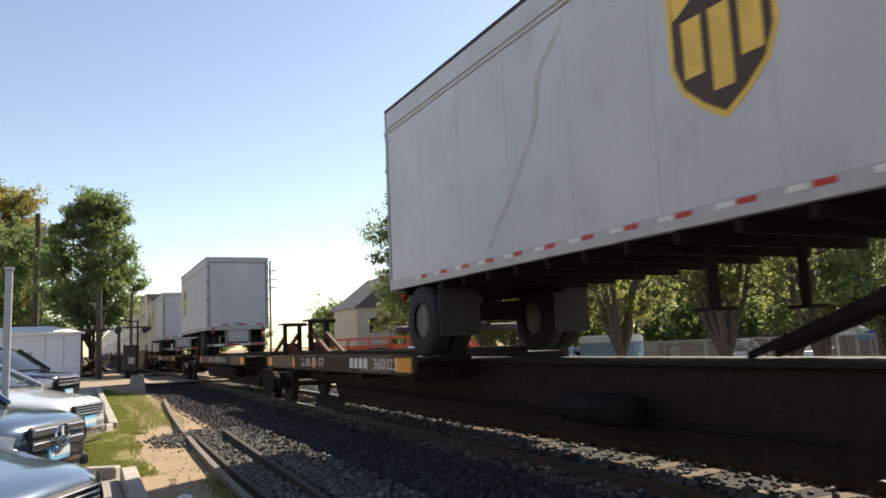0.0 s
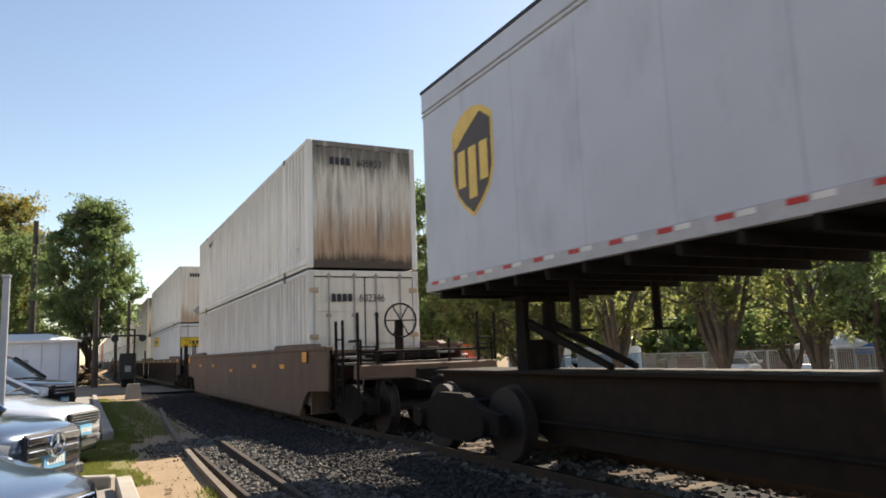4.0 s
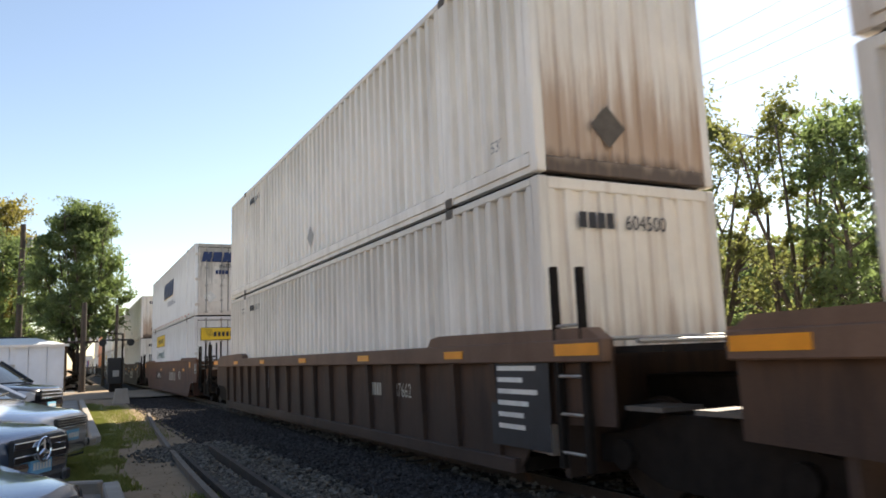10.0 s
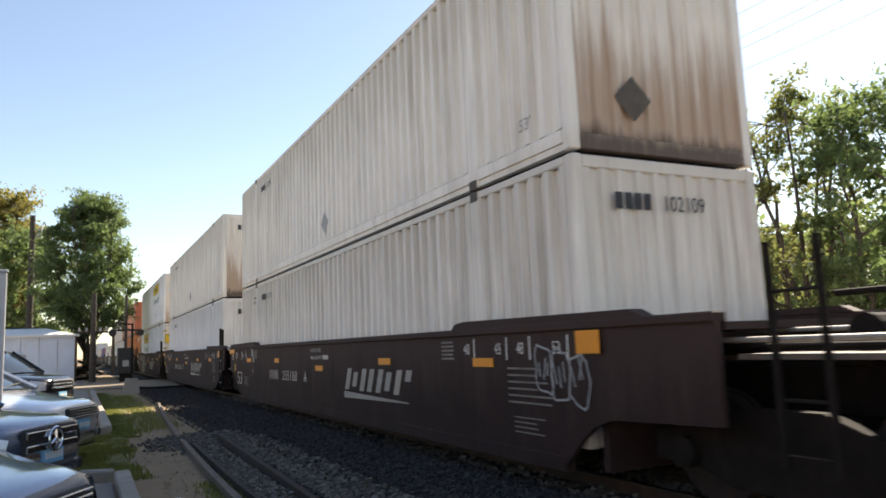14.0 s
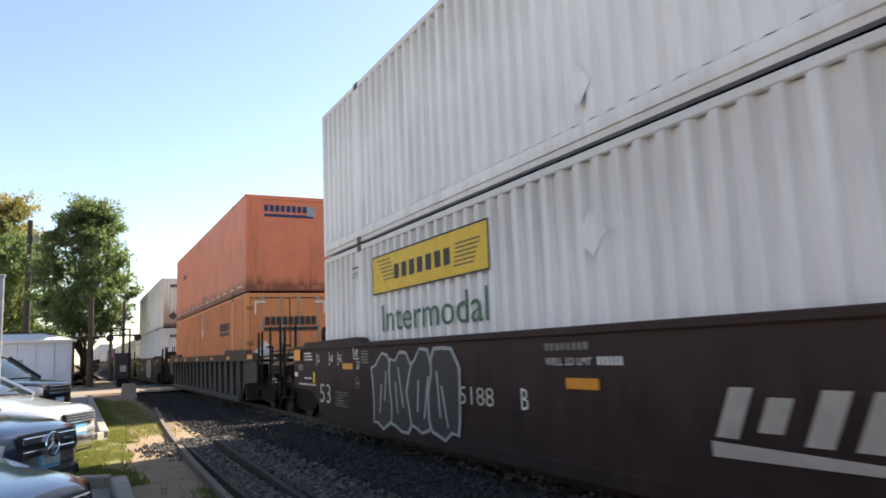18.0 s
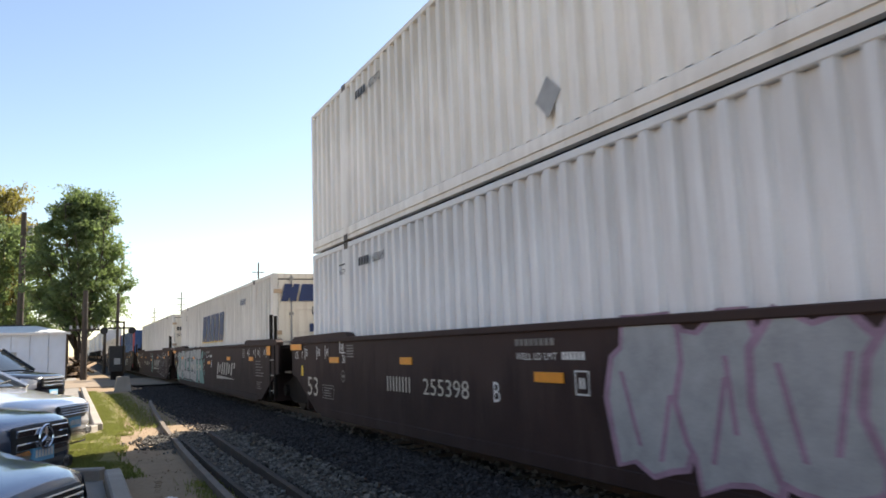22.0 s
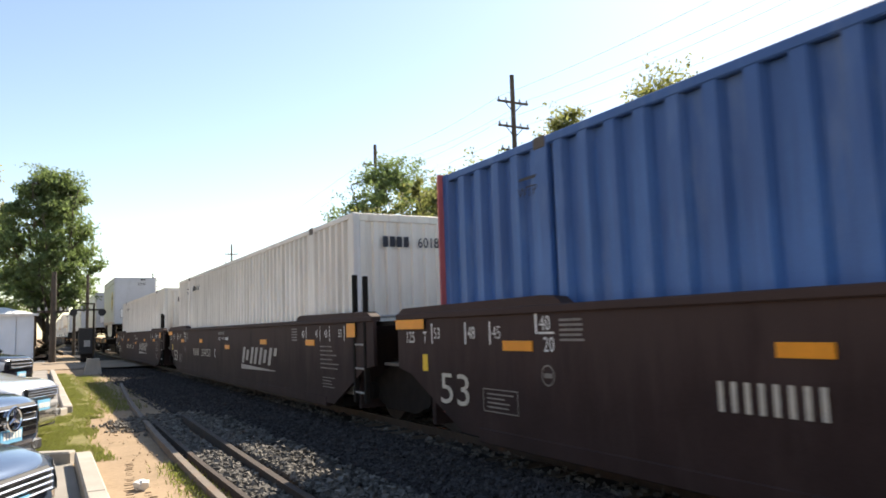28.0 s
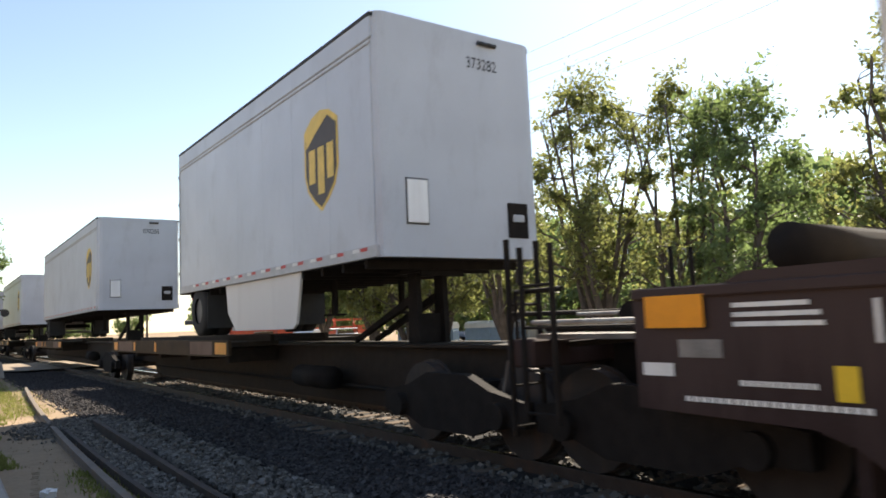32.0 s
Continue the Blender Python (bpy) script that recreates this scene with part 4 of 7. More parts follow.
def spine_unit(label, y_from, y_to, deck, hitches, trucks, marks=(), spare=()):
    root = tagged(new("spine_car"), label, "railway car", "spine cars of the train")
    sill = bmesh.new()
    prism(sill, [(y_from, 0.55), (y_from + 2.2, 0.55), (y_from + 2.9, 0.22), (y_to - 2.9, 0.22), (y_to - 2.2, 0.55), (y_to, 0.55), (y_to, 1.06), (y_from, 1.06)], "x", -0.36, 0.36)
    part("centre_sill", sill, M["spine"], root)
    tank = tube(bmesh.new(), (-0.75, y_from + 5.0, 0.62), (-0.75, y_from + 6.1, 0.62), 0.17, n=14)
    part("air_reservoir", tank, M["under"], root, "grimy round air tank", True)
    part("brake_rod", tubes([((-0.55, y_from + 3.0, 0.5), (-0.55, y_to - 3.0, 0.5))], 0.025), M["under"], root)
    part("sill_flange", boxes((-0.5, 0.5, y_from, y_to, 1.06, 1.1)), M["spine"], root)
    d0, d1 = deck
    part("deck", boxes((-1.3, -0.42, d0, d1, 1.08, 1.16), (0.42, 1.3, d0, d1, 1.08, 1.16)), M["spine"], root, "worn steel wheel deck")
    for s in (-1, 1):
        a, b = sorted((s * 1.3, s * 1.36))
        beam = bmesh.new()
        prism(beam, [(d0, 1.2), (d1, 1.2), (d1, 0.94), (d1 - 0.3, 0.9), (d0 + 0.3, 0.9), (d0, 0.94)], "x", a, b)
        part("side_sill", beam, M["deck_yellow"], root, "scuffed yellow deck edge")
        part("wheel_guard", boxes((min(s * 0.5, s * 0.58), max(s * 0.5, s * 0.58), d0, d1, 1.16, 1.26)), M["spine"], root)
    for y in np.linspace(d0 + 0.3, d1 - 0.3, 5).tolist():
        part("cross_bearer", boxes((-1.28, 1.28, y - 0.09, y + 0.09, 0.8, 1.07)), M["spine"], root)
    for y, ln in ((d0 + 0.1, 0.62), (d0 + 5.0, 0.16), (d1 - 2.9, 0.2), (d1 - 0.75, 0.45)):
        part("deck_reflector", boxes((-1.366, -1.361, y, y + ln, 0.95, 1.16)), M["reflector"], root, "yellow reflective patch")
    for a, b in ((d0 + 0.9, d0 + 2.3), (d1 - 2.6, d1 - 0.9)):
        part("deck_scuff", boxes((-1.364, -1.3605, a, b, 0.93, 1.18)), M["well_tan"], root, "scuffed tan paint")
    for y, lean in hitches + spare:
        mat = M["hitch_red"] if (y, lean) in spare else M["under"]
        stand = part("hitch_stand", boxes((-0.2, 0.2, y - 0.03, y + 0.03, 1.1, 1.5), bevel=0.01), mat, root)
        for x in (-0.26, 0.18):
            h = bmesh.new()
            prism(h, [(y - 0.13, 1.1), (y + 0.13, 1.1), (y + 0.1, 2.05), (y - 0.1, 2.05)], "x", x, x + 0.08)
            part("hitch_side", h, M["under"], stand)
        part("hitch_plate", boxes((-0.36, 0.36, y - 0.34, y + 0.32, 2.05, 2.1), bevel=0.015), M["under"], stand)
        part("hitch_lip", boxes((-0.36, 0.36, y - 0.38, y - 0.34, 1.99, 2.08), bevel=0.01), M["under"], stand)
        for x in (-0.18, 0.18):
            h = bmesh.new()
            a, b = y + lean * 0.08, y + lean * 1.75
            prism(h, [(a, 1.78), (a, 1.66), (b, 1.11), (b, 1.17)], "x", x - 0.04, x + 0.04)
            part("hitch_brace", h, mat, stand)
    for y in trucks:
        truck(root, y)
    for kind, text, y, wide in marks:
        if kind == "bars":
            mark("owner_bar", bars(wide, 0.17, 4), M["paint_white"], root, facing(-1.368, y, 0.98, "near"))
        else:
            letters(text, 0.24, M["paint_white"], root, facing(-1.368, y, 0.98, "near"), "stencil", width=wide)
    return root


# ---- ground and track ----
def ground_strip(name, outline, y0, y1, mat, label, steps=1):
    """A sheet with the profile outline (x, z), from y0 to y1."""
    verts, faces = [], []
    ys = np.linspace(y0, y1, steps + 1)
    for y in ys:
        verts += [(x, float(y), z) for x, z in outline]
    k = len(outline)
    for j in range(steps):
        for i in range(k - 1):
            faces.append((j * k + i, j * k + i + 1, (j + 1) * k + i + 1, (j + 1) * k + i))
    me = bpy.data.meshes.new(name)
    me.from_pydata(verts, [], faces)
    me.materials.append(mat)
    return tagged(new(name, me), label, "ground", "", "structure")


DIRT = material("dirt", (0.28, 0.205, 0.135), 0.95, scale=0.8, vary=0.22, bump=0.5, stain=(0.14, 0.11, 0.065), stain_amt=0.6, stain_scale=(0.5, 0.5, 0.5), fine=25, spec=0.1)
LOT = material("lot_concrete", (0.25, 0.228, 0.2), 0.9, scale=0.8, vary=0.22, bump=0.4, stain=(0.2, 0.185, 0.165), stain_amt=0.6, stain_scale=(0.4, 0.4, 0.4), fine=90, spec=0.25)
CONCRETE = material("concrete", (0.33, 0.3, 0.26), 0.9, scale=2.0, vary=0.18, bump=0.3, stain=(0.25, 0.22, 0.19), stain_amt=0.6, fine=60, spec=0.2)
BALLAST = material("ballast", (0.035, 0.033, 0.032), 0.95, scale=9, vary=0.45, bump=0.9, stain=(0.05, 0.047, 0.044), stain_amt=0.5, stain_scale=(3, 3, 3), fine=30, spec=0.15)
# Sunlit copy of the ballast stone: brightness of the sun put into its colour.
SUNLIT_STONE = material("sunlit_stone", (0.12, 0.11, 0.097), 0.9, scale=20, vary=0.2, bump=0.3, island=0.5, spec=0.2)
# Dark copy of the same stone, with the train's shade put into its colour.
STONE = material("ballast_stone", (0.05, 0.045, 0.044), 0.9, scale=20, vary=0.2, bump=0.3, island=0.45, spec=0.2)
TIE = material("tie_wood", (0.13, 0.1, 0.075), 0.95, scale=6, vary=0.3, bump=0.5, obj_random=0.3, spec=0.1)
RAIL = material("rail_steel", (0.05, 0.034, 0.026), 0.6, 0.3, vary=0.3, stain=RUST, stain_amt=0.5)
RAILTOP = material("rail_head", (0.62, 0.6, 0.57), 0.22, 1.0, vary=0.1, bump=0.02)
GRASS = material("grass", (0.19, 0.2, 0.06), 0.85, scale=3, vary=0.3, bump=0.0, island=0.45, translucent=(0.2, 0.22, 0.055))
ground_strip("ground", [(-3000, -0.03), (-40, -0.03), (0.5, -0.02), (2.1, -0.03), (3.0, -0.2), (8.6, -0.25), (10.5, -0.98), (12.0, -1.03), (60, -1.05), (3000, -1.1)], -1500, 4500, DIRT, "dry trodden dirt with thin grass", 4)
ground_strip("pavement", [(-60, 0.0), (-2.0, 0.0), (0.36, 0.0)], -30, 62, LOT, "pale worn concrete parking lot", 4)
ground_strip("track_bed", [(2.2, -0.06), (2.9, -0.12), (3.7, -0.14), (4.3, -0.13), (7.0, -0.13), (7.7, -0.14), (10.1, -0.8)], -60, 1200, BALLAST, "grey crushed stone track bed", 60)
ground_strip("road", [(-60, 0.012), (2.4, 0.012), (3.0, -0.02), (8.4, -0.02), (13.0, -0.95), (80, -0.98)], 36, 47, material("crossing_road", (0.26, 0.205, 0.15), 0.9, scale=0.6, vary=0.2, bump=0.3, stain=(0.2, 0.18, 0.15), stain_amt=0.6, fine=60, spec=0.2), "pale worn road over the track", 2)
ground_strip("street", [(10.9, -0.99), (13.5, -1.0), (60, -1.02)], -60, 35.9, material("yard_concrete", (0.2, 0.18, 0.15), 0.9, scale=0.8, vary=0.2, bump=0.3, stain=(0.13, 0.115, 0.095), stain_amt=0.6, stain_scale=(0.5, 0.5, 0.5), spec=0.2), "pale concrete yard beyond the track", 4)


def rail(x, y0, y1, z, label, head=True):
    root = tagged(new("rail"), label, "rail", "rails", "structure")
    web = boxes((x - 0.07, x + 0.07, y0, y1, z - 0.17, z - 0.15), (x - 0.012, x + 0.012, y0, y1, z - 0.15, z - 0.03), (x - 0.036, x + 0.036, y0, y1, z - 0.035, z - 0.006))
    part("rail_web", web, RAIL, root)
    part("rail_head", boxes((x - 0.033, x + 0.033, y0, y1, z - 0.0055, z)), RAILTOP if head else RAIL, root, "polished running surface" if head else "")
    return root


rail(TX - 0.7525, -60, 1200, 0.0, "steel running rail on wooden ties")
rail(TX + 0.7525, -60, 1200, 0.0, "steel running rail on wooden ties")
ties = tagged(new("track_ties"), "weathered wooden ties sunk in the ballast", "railway tie", "", "structure")
tie_mesh = shared(("tie", TIE), lambda: boxes((-1.3, 1.3, -0.115, 0.115, -0.32, -0.145 + 0.02), bevel=0.012))
rnd = random.Random(4)
for i in range(110):
    t = new("tie", tie_mesh)
    t.parent = ties
    t.matrix_basis = pose(TX + rnd.uniform(-0.05, 0.05), -4 + i * 0.52, rnd.uniform(-0.012, 0.012), 0, 0, rnd.uniform(-1.2, 1.2))
far_ties = bmesh.new()
for i in range(250):
    y = 53.4 + i * 0.52
    box(far_ties, TX - 1.3, TX + 1.3, y - 0.11, y + 0.11, -0.3, -0.125)
tagged(part("tie", far_ties, TIE, ties), "", "", "", "stuff")


def rocks(name, count, place, size, mat, label, seed):
    """Loose broken stones, in one mesh."""
    r = random.Random(seed)
    base = [(-1, -0.8, -0.6), (0.9, -1, -0.5), (1, 0.8, -0.7), (-0.8, 1, -0.5), (-0.6, -0.6, 0.7), (0.7, -0.5, 0.55), (0.5, 0.7, 0.8), (-0.7, 0.5, 0.6)]
    quads = ((3, 2, 1, 0), (4, 5, 6, 7), (0, 1, 5, 4), (1, 2, 6, 5), (2, 3, 7, 6), (3, 0, 4, 7))
    verts, faces = [], []
    for _ in range(count):
        x, y, z = place(r)
        s = size * r.uniform(0.5, 1.4)
        e = Euler((r.uniform(0, 6), r.uniform(0, 6), r.uniform(0, 6))).to_matrix()
        k = len(verts)
        for b in base:
            v = e @ Vector((b[0] * r.uniform(0.7, 1.1), b[1] * r.uniform(0.7, 1.1), b[2] * r.uniform(0.7, 1.1)))
            verts.append((x + v.x * s, y + v.y * s, z + v.z * s * 0.8))
        faces += [tuple(k + i for i in q) for q in quads]
    me = bpy.data.meshes.new(name)
    me.from_pydata(verts, [], faces)
    me.materials.append(mat)
    return tagged(new(name, me), label, "gravel", "", "stuff")


def bed_z(x):
    pts = [(1.6, -0.02), (2.2, -0.06), (2.9, -0.12), (3.7, -0.14), (4.3, -0.13), (7.0, -0.13), (7.7, -0.14), (10.1, -0.8)]
    return float(np.interp(x, [p[0] for p in pts], [p[1] for p in pts]))


def near_bed(r):
    y = 3.0 + 34 * r.random() ** 1.6
    x = r.uniform(2.0, 4.4)
    return x, y, bed_z(x) + 0.012


def mid_bed(r):
    y = 1.0 + 30 * r.random() ** 1.3
    x = r.uniform(4.4, 9.3)
    return x, y, bed_z(x) + 0.008


rocks("ballast_stones", 26000, near_bed, 0.025, STONE, "loose grey broken track stones", 1)
rocks("ballast_stones", 9000, mid_bed, 0.036, SUNLIT_STONE, "loose grey broken track stones", 2)


# ---- loose and old things beside the track ----
OLD_DARK = material("old_rail_rust", (0.035, 0.024, 0.018), 0.85, scale=4, vary=0.3, bump=0.3, stain=(0.1, 0.05, 0.025), stain_amt=0.5)
OLD = material("old_beam", (0.15, 0.122, 0.096), 0.85, scale=4, vary=0.25, bump=0.3, stain=RUST, stain_amt=0.6)


def bent_beam(label, pts, w, z0, z1, mat, slot=False):
    """A long low beam that follows pts on the ground."""
    root = tagged(new("old_rail"), label, "rail", "old rails beside the track")
    bm = bmesh.new()
    rings = []
    for i, (x, y) in enumerate(pts):
        a, b = pts[max(0, i - 1)], pts[min(len(pts) - 1, i + 1)]
        d = Vector((b[0] - a[0], b[1] - a[1])).normalized()
        nx, ny = d.y, -d.x
        prof = [(-0.5, 0), (-0.5, 0.35), (-0.22, 0.5), (-0.22, 1), (0.42, 1), (0.42, 0.5), (0.5, 0.35), (0.5, 0)]
        rings.append([bm.verts.new((x + nx * w * p, y + ny * w * p, z0 + (z1 - z0) * q)) for p, q in prof])
    for r0, r1 in zip(rings, rings[1:]):
        for k in range(7):
            bm.faces.new((r0[k], r0[k + 1], r1[k + 1], r1[k]))
    bm.faces.new(rings[0])
    bm.faces.new(rings[-1][::-1])
    bmesh.ops.recalc_face_normals(bm, faces=bm.faces[:])
    part("beam", bm, mat, root)
    return root


bent_beam("old weathered rail lying in the dirt", [(1.31 + 0.0058 * max(0.0, y - 5) ** 1.7, y) for y in np.linspace(2, 22.5, 30).tolist()], 0.11, -0.1, 0.065, OLD)
bent_beam("rusty guard rail half buried in stones", [(1.5 + 0.02 * max(0.0, y - 8), y) for y in np.linspace(2.5, 12.2, 14).tolist()], 0.08, -0.14, 0.06, OLD_DARK)
bent_beam("rusty rail holding back heaped stones", [(1.86 + 0.03 * max(0.0, y - 6), y) for y in np.linspace(2.5, 12.4, 14).tolist()], 0.1, -0.16, 0.1, OLD_DARK)


def drift(cx, cy, sx, sy, h):
    """Stones scattered thickest at the middle, thinning out."""
    def place(r):
        x, y = r.gauss(cx, sx), r.gauss(cy, sy)
        q = ((x - cx) / sx) ** 2 + ((y - cy) / sy) ** 2
        return x, y, bed_z(x) + h * math.exp(-q * 0.6) * r.uniform(0.6, 1.05) + 0.008
    return place


rocks("gravel_heap", 3600, drift(1.8, 12.5, 0.3, 0.45, 0.13), 0.027, SUNLIT_STONE, "small heap of broken stones over the old rails", 5)
rocks("gravel_heap", 4600, lambda r: (r.uniform(1.56, 1.86), 3.5 + 9 * r.random(), -0.01 + 0.05 * r.random()), 0.026, SUNLIT_STONE, "broken stones lying between two old rails", 6)
rocks("gravel_heap", 6500, lambda r: (1.95 + 0.02 * 6 + abs(r.gauss(0, 0.15)), 3.5 + 9.5 * r.random(), 0.0 + 0.07 * r.random()), 0.027, SUNLIT_STONE, "broken stones heaped beside the old rail", 7)
rocks("gravel_heap", 3000, lambda r: (r.uniform(2.2, 2.9), 4 + 9 * r.random() ** 1.5, bed_z(2.5) + 0.05 * r.random()), 0.027, SUNLIT_STONE, "loose pale stones spilled towards the track", 9)
rocks("loose_grit", 1100, lambda r: (r.gauss(1.45, 0.35), 4 + 22 * r.random() ** 1.4, 0.0), 0.009, DIRT, "scattered grit on the dirt path", 8)


def grass_patch(count, place, h, seed, label="patchy green grass along the kerb"):
    r = random.Random(seed)
    verts, faces = [], []
    for _ in range(count):
        x, y, z = place(r)
        a = r.uniform(0, 6.283)
        hh, w = h * r.uniform(0.5, 1.3), 0.006 * r.uniform(0.7, 1.5)
        dx, dy = math.cos(a) * w, math.sin(a) * w
        lx, ly = r.gauss(0, 0.45) * hh, r.gauss(0, 0.45) * hh
        k = len(verts)
        verts += [(x - dx, y - dy, z), (x + dx, y + dy, z), (x + lx * 0.4 + dx * 0.7, y + ly * 0.4 + dy * 0.7, z + hh * 0.6), (x + lx, y + ly, z + hh), (x + lx * 0.4 - dx * 0.7, y + ly * 0.4 - dy * 0.7, z + hh * 0.6)]
        faces.append((k, k + 1, k + 2, k + 3, k + 4))
    me = bpy.data.meshes.new("grass")
    me.from_pydata(verts, [], faces)
    me.materials.append(GRASS)
    return tagged(new("grass", me), label, "grass", "", "stuff")


def verge(r):
    while True:
        x, y = r.uniform(-0.35, 1.35), 7.5 + 24 * r.random() ** 1.5
        lim = (0.5 if y < 14 else 0.85) + 0.2 * noise.noise((x * 2, y * 0.6, 0))
        inner = 0.56 if (y < 9.7 or y > 14.6) else -0.1
        if y > 9.2 and inner < x < lim + 0.3 * r.random() ** 2 and noise.noise((x * 3.1, y * 1.7, 5)) + r.gauss(0, 0.25) > -0.15 + 0.8 * max(0.0, x - 0.65):
            return x, y, -0.02


GRASS_SOIL = material("verge_soil", (0.17, 0.155, 0.065), 0.95, scale=5, vary=0.35, bump=0.6, stain=(0.24, 0.18, 0.1), stain_amt=0.7, stain_scale=(2, 2, 2), fine=40, spec=0.1)
grass_patch(38000, verge, 0.05, 11)
grass_patch(1200, lambda r: (r.gauss(1.3, 0.1), 4.5 + 4 * r.random(), -0.02), 0.05, 12, "sparse dry grass tufts on the dirt")
grass_patch(5000, lambda r: (r.gauss(1.35, 0.25), 15 + 14 * r.random(), -0.02), 0.05, 13, "sparse dry grass tufts on the dirt")


def flat_patch(name, pts, z, mat, label, kind="structure"):
    bm = bmesh.new()
    bm.faces.new([bm.verts.new((x, y, z)) for x, y in pts])
    me = bpy.data.meshes.new(name)
    bm.normal_update()
    bm.to_mesh(me)
    bm.free()
    me.materials.append(mat)
    return tagged(new(name, me), label, "ground", "", kind)


flat_patch("ground_verge", [(-0.4, 9.85), (0.5, 9.4), (0.6, 9.5), (0.62, 10.5), (0.62, 12.5), (0.9, 16), (1.1, 20), (1.0, 26), (1.2, 31), (0.6, 31), (0.6, 15.6), (0.0, 14.2), (-0.4, 13.4)], 0.004, GRASS_SOIL, "thin grass on dark soil beside the kerb")


ridges = []
rnd = random.Random(17)
for off, count in ((0.0, 40), (0.16, 24)):
    for i in range(count):
        y = 4.6 + 0.11 * i + rnd.uniform(-0.02, 0.02)
        x = 0.11 + 0.09 * y + off + rnd.uniform(-0.012, 0.012)
        ridges.append((x - rnd.uniform(0.02, 0.05), x + rnd.uniform(0.02, 0.05), y, y + rnd.uniform(0.025, 0.055), -0.05, -0.021 + rnd.uniform(0.0, 0.01)))
tracks = bmesh.new()
for row in ridges:
    box(tracks, *row)
me = bpy.data.meshes.new("tyre_track")
tracks.normal_update()
tracks.to_mesh(me)
tracks.free()
me.materials.append(DIRT)
tagged(new("tyre_track", me), "ridged tyre marks pressed into the dirt", "tyre track", "", "stuff")


def kerb(pts, label):
    root = tagged(new("kerb"), label, "kerb", "kerbs of the parking lot", "structure")
    for (x0, y0), (x1, y1) in zip(pts, pts[1:]):
        ln = math.hypot(x1 - x0, y1 - y0)
        n = max(1, round(ln / 2.4))
        a = math.degrees(math.atan2(y1 - y0, x1 - x0))
        for i in range(n):
            f = (i + 0.5) / n
            ob = part("kerb_stone", boxes((-ln / n / 2 + 0.004, ln / n / 2 - 0.004, -0.085, 0.085, -0.1, 0.13), bevel=0.018), CONCRETE, root)
            ob.matrix_basis = pose(x0 + (x1 - x0) * f, y0 + (y1 - y0) * f, 0, 0, 0, a)


kerb([(0.5, 33), (0.5, 15.2)], "pale concrete kerb along the grass verge")
kerb([(0.42, 15.02), (-0.12, 13.7)], "short pale concrete kerb end")
kerb([(0.42, 2), (0.46, 9.1)], "pale concrete kerb beside the dirt path")
kerb([(0.37, 9.24), (-0.2, 9.5)], "short pale concrete kerb end")
litter = bmesh.new()
for i in range(5):
    a = i * 1.26
    tube(litter, (0.86 + 0.05 * math.cos(a), 7.3 + 0.07 * math.sin(a), 0.02), (0.86 - 0.03 * math.cos(a), 7.3 - 0.05 * math.sin(a), 0.055), 0.045, 0.02, n=5)
litter_root = tagged(new("litter"), "crumpled white paper litter on the dirt", "litter")
part("paper", litter, M["bright_box"], litter_root)

# ---- parked cars: front at y = 0, the car reaches to +y ----
PAINT = {n: material("car_" + n, c, 0.2, mt, scale=2, vary=0.05, bump=0.0, spec=0.3) for n, c, mt in (("black", (0.014, 0.015, 0.02), 0.0), ("navy", (0.1, 0.14, 0.21), 0.6), ("silver", (0.85, 0.85, 0.86), 0.55), ("white", (0.75, 0.75, 0.74), 0.0))}
for m_ in PAINT.values():
    m_.node_tree.nodes["Principled BSDF"].inputs["Coat Weight"].default_value = 0.9
    m_.node_tree.nodes["Principled BSDF"].inputs["Coat Roughness"].default_value = 0.04
CHROME = material("chrome", (0.75, 0.76, 0.78), 0.15, 1.0, vary=0.05, bump=0.0)
GLASS = material("car_glass", (0.02, 0.025, 0.03), 0.06, vary=0.05, bump=0.0, spec=0.7)
LENS = material("lamp_lens", (0.62, 0.63, 0.65), 0.12, 0.3, vary=0.1, bump=0.0, spec=0.6)
PLATE = material("plate", (0.16, 0.42, 0.62), 0.5, vary=0.2, bump=0.0)


def loft(bm, rings, closed=False):
    vs = [[bm.verts.new(p) for p in r] for r in rings]
    n = len(vs[0])
    for a, b in zip(vs, vs[1:]):
        for i in range(n - 1 if not closed else n):
            bm.faces.new((a[i], a[(i + 1) % n], b[(i + 1) % n], b[i]))
    return vs


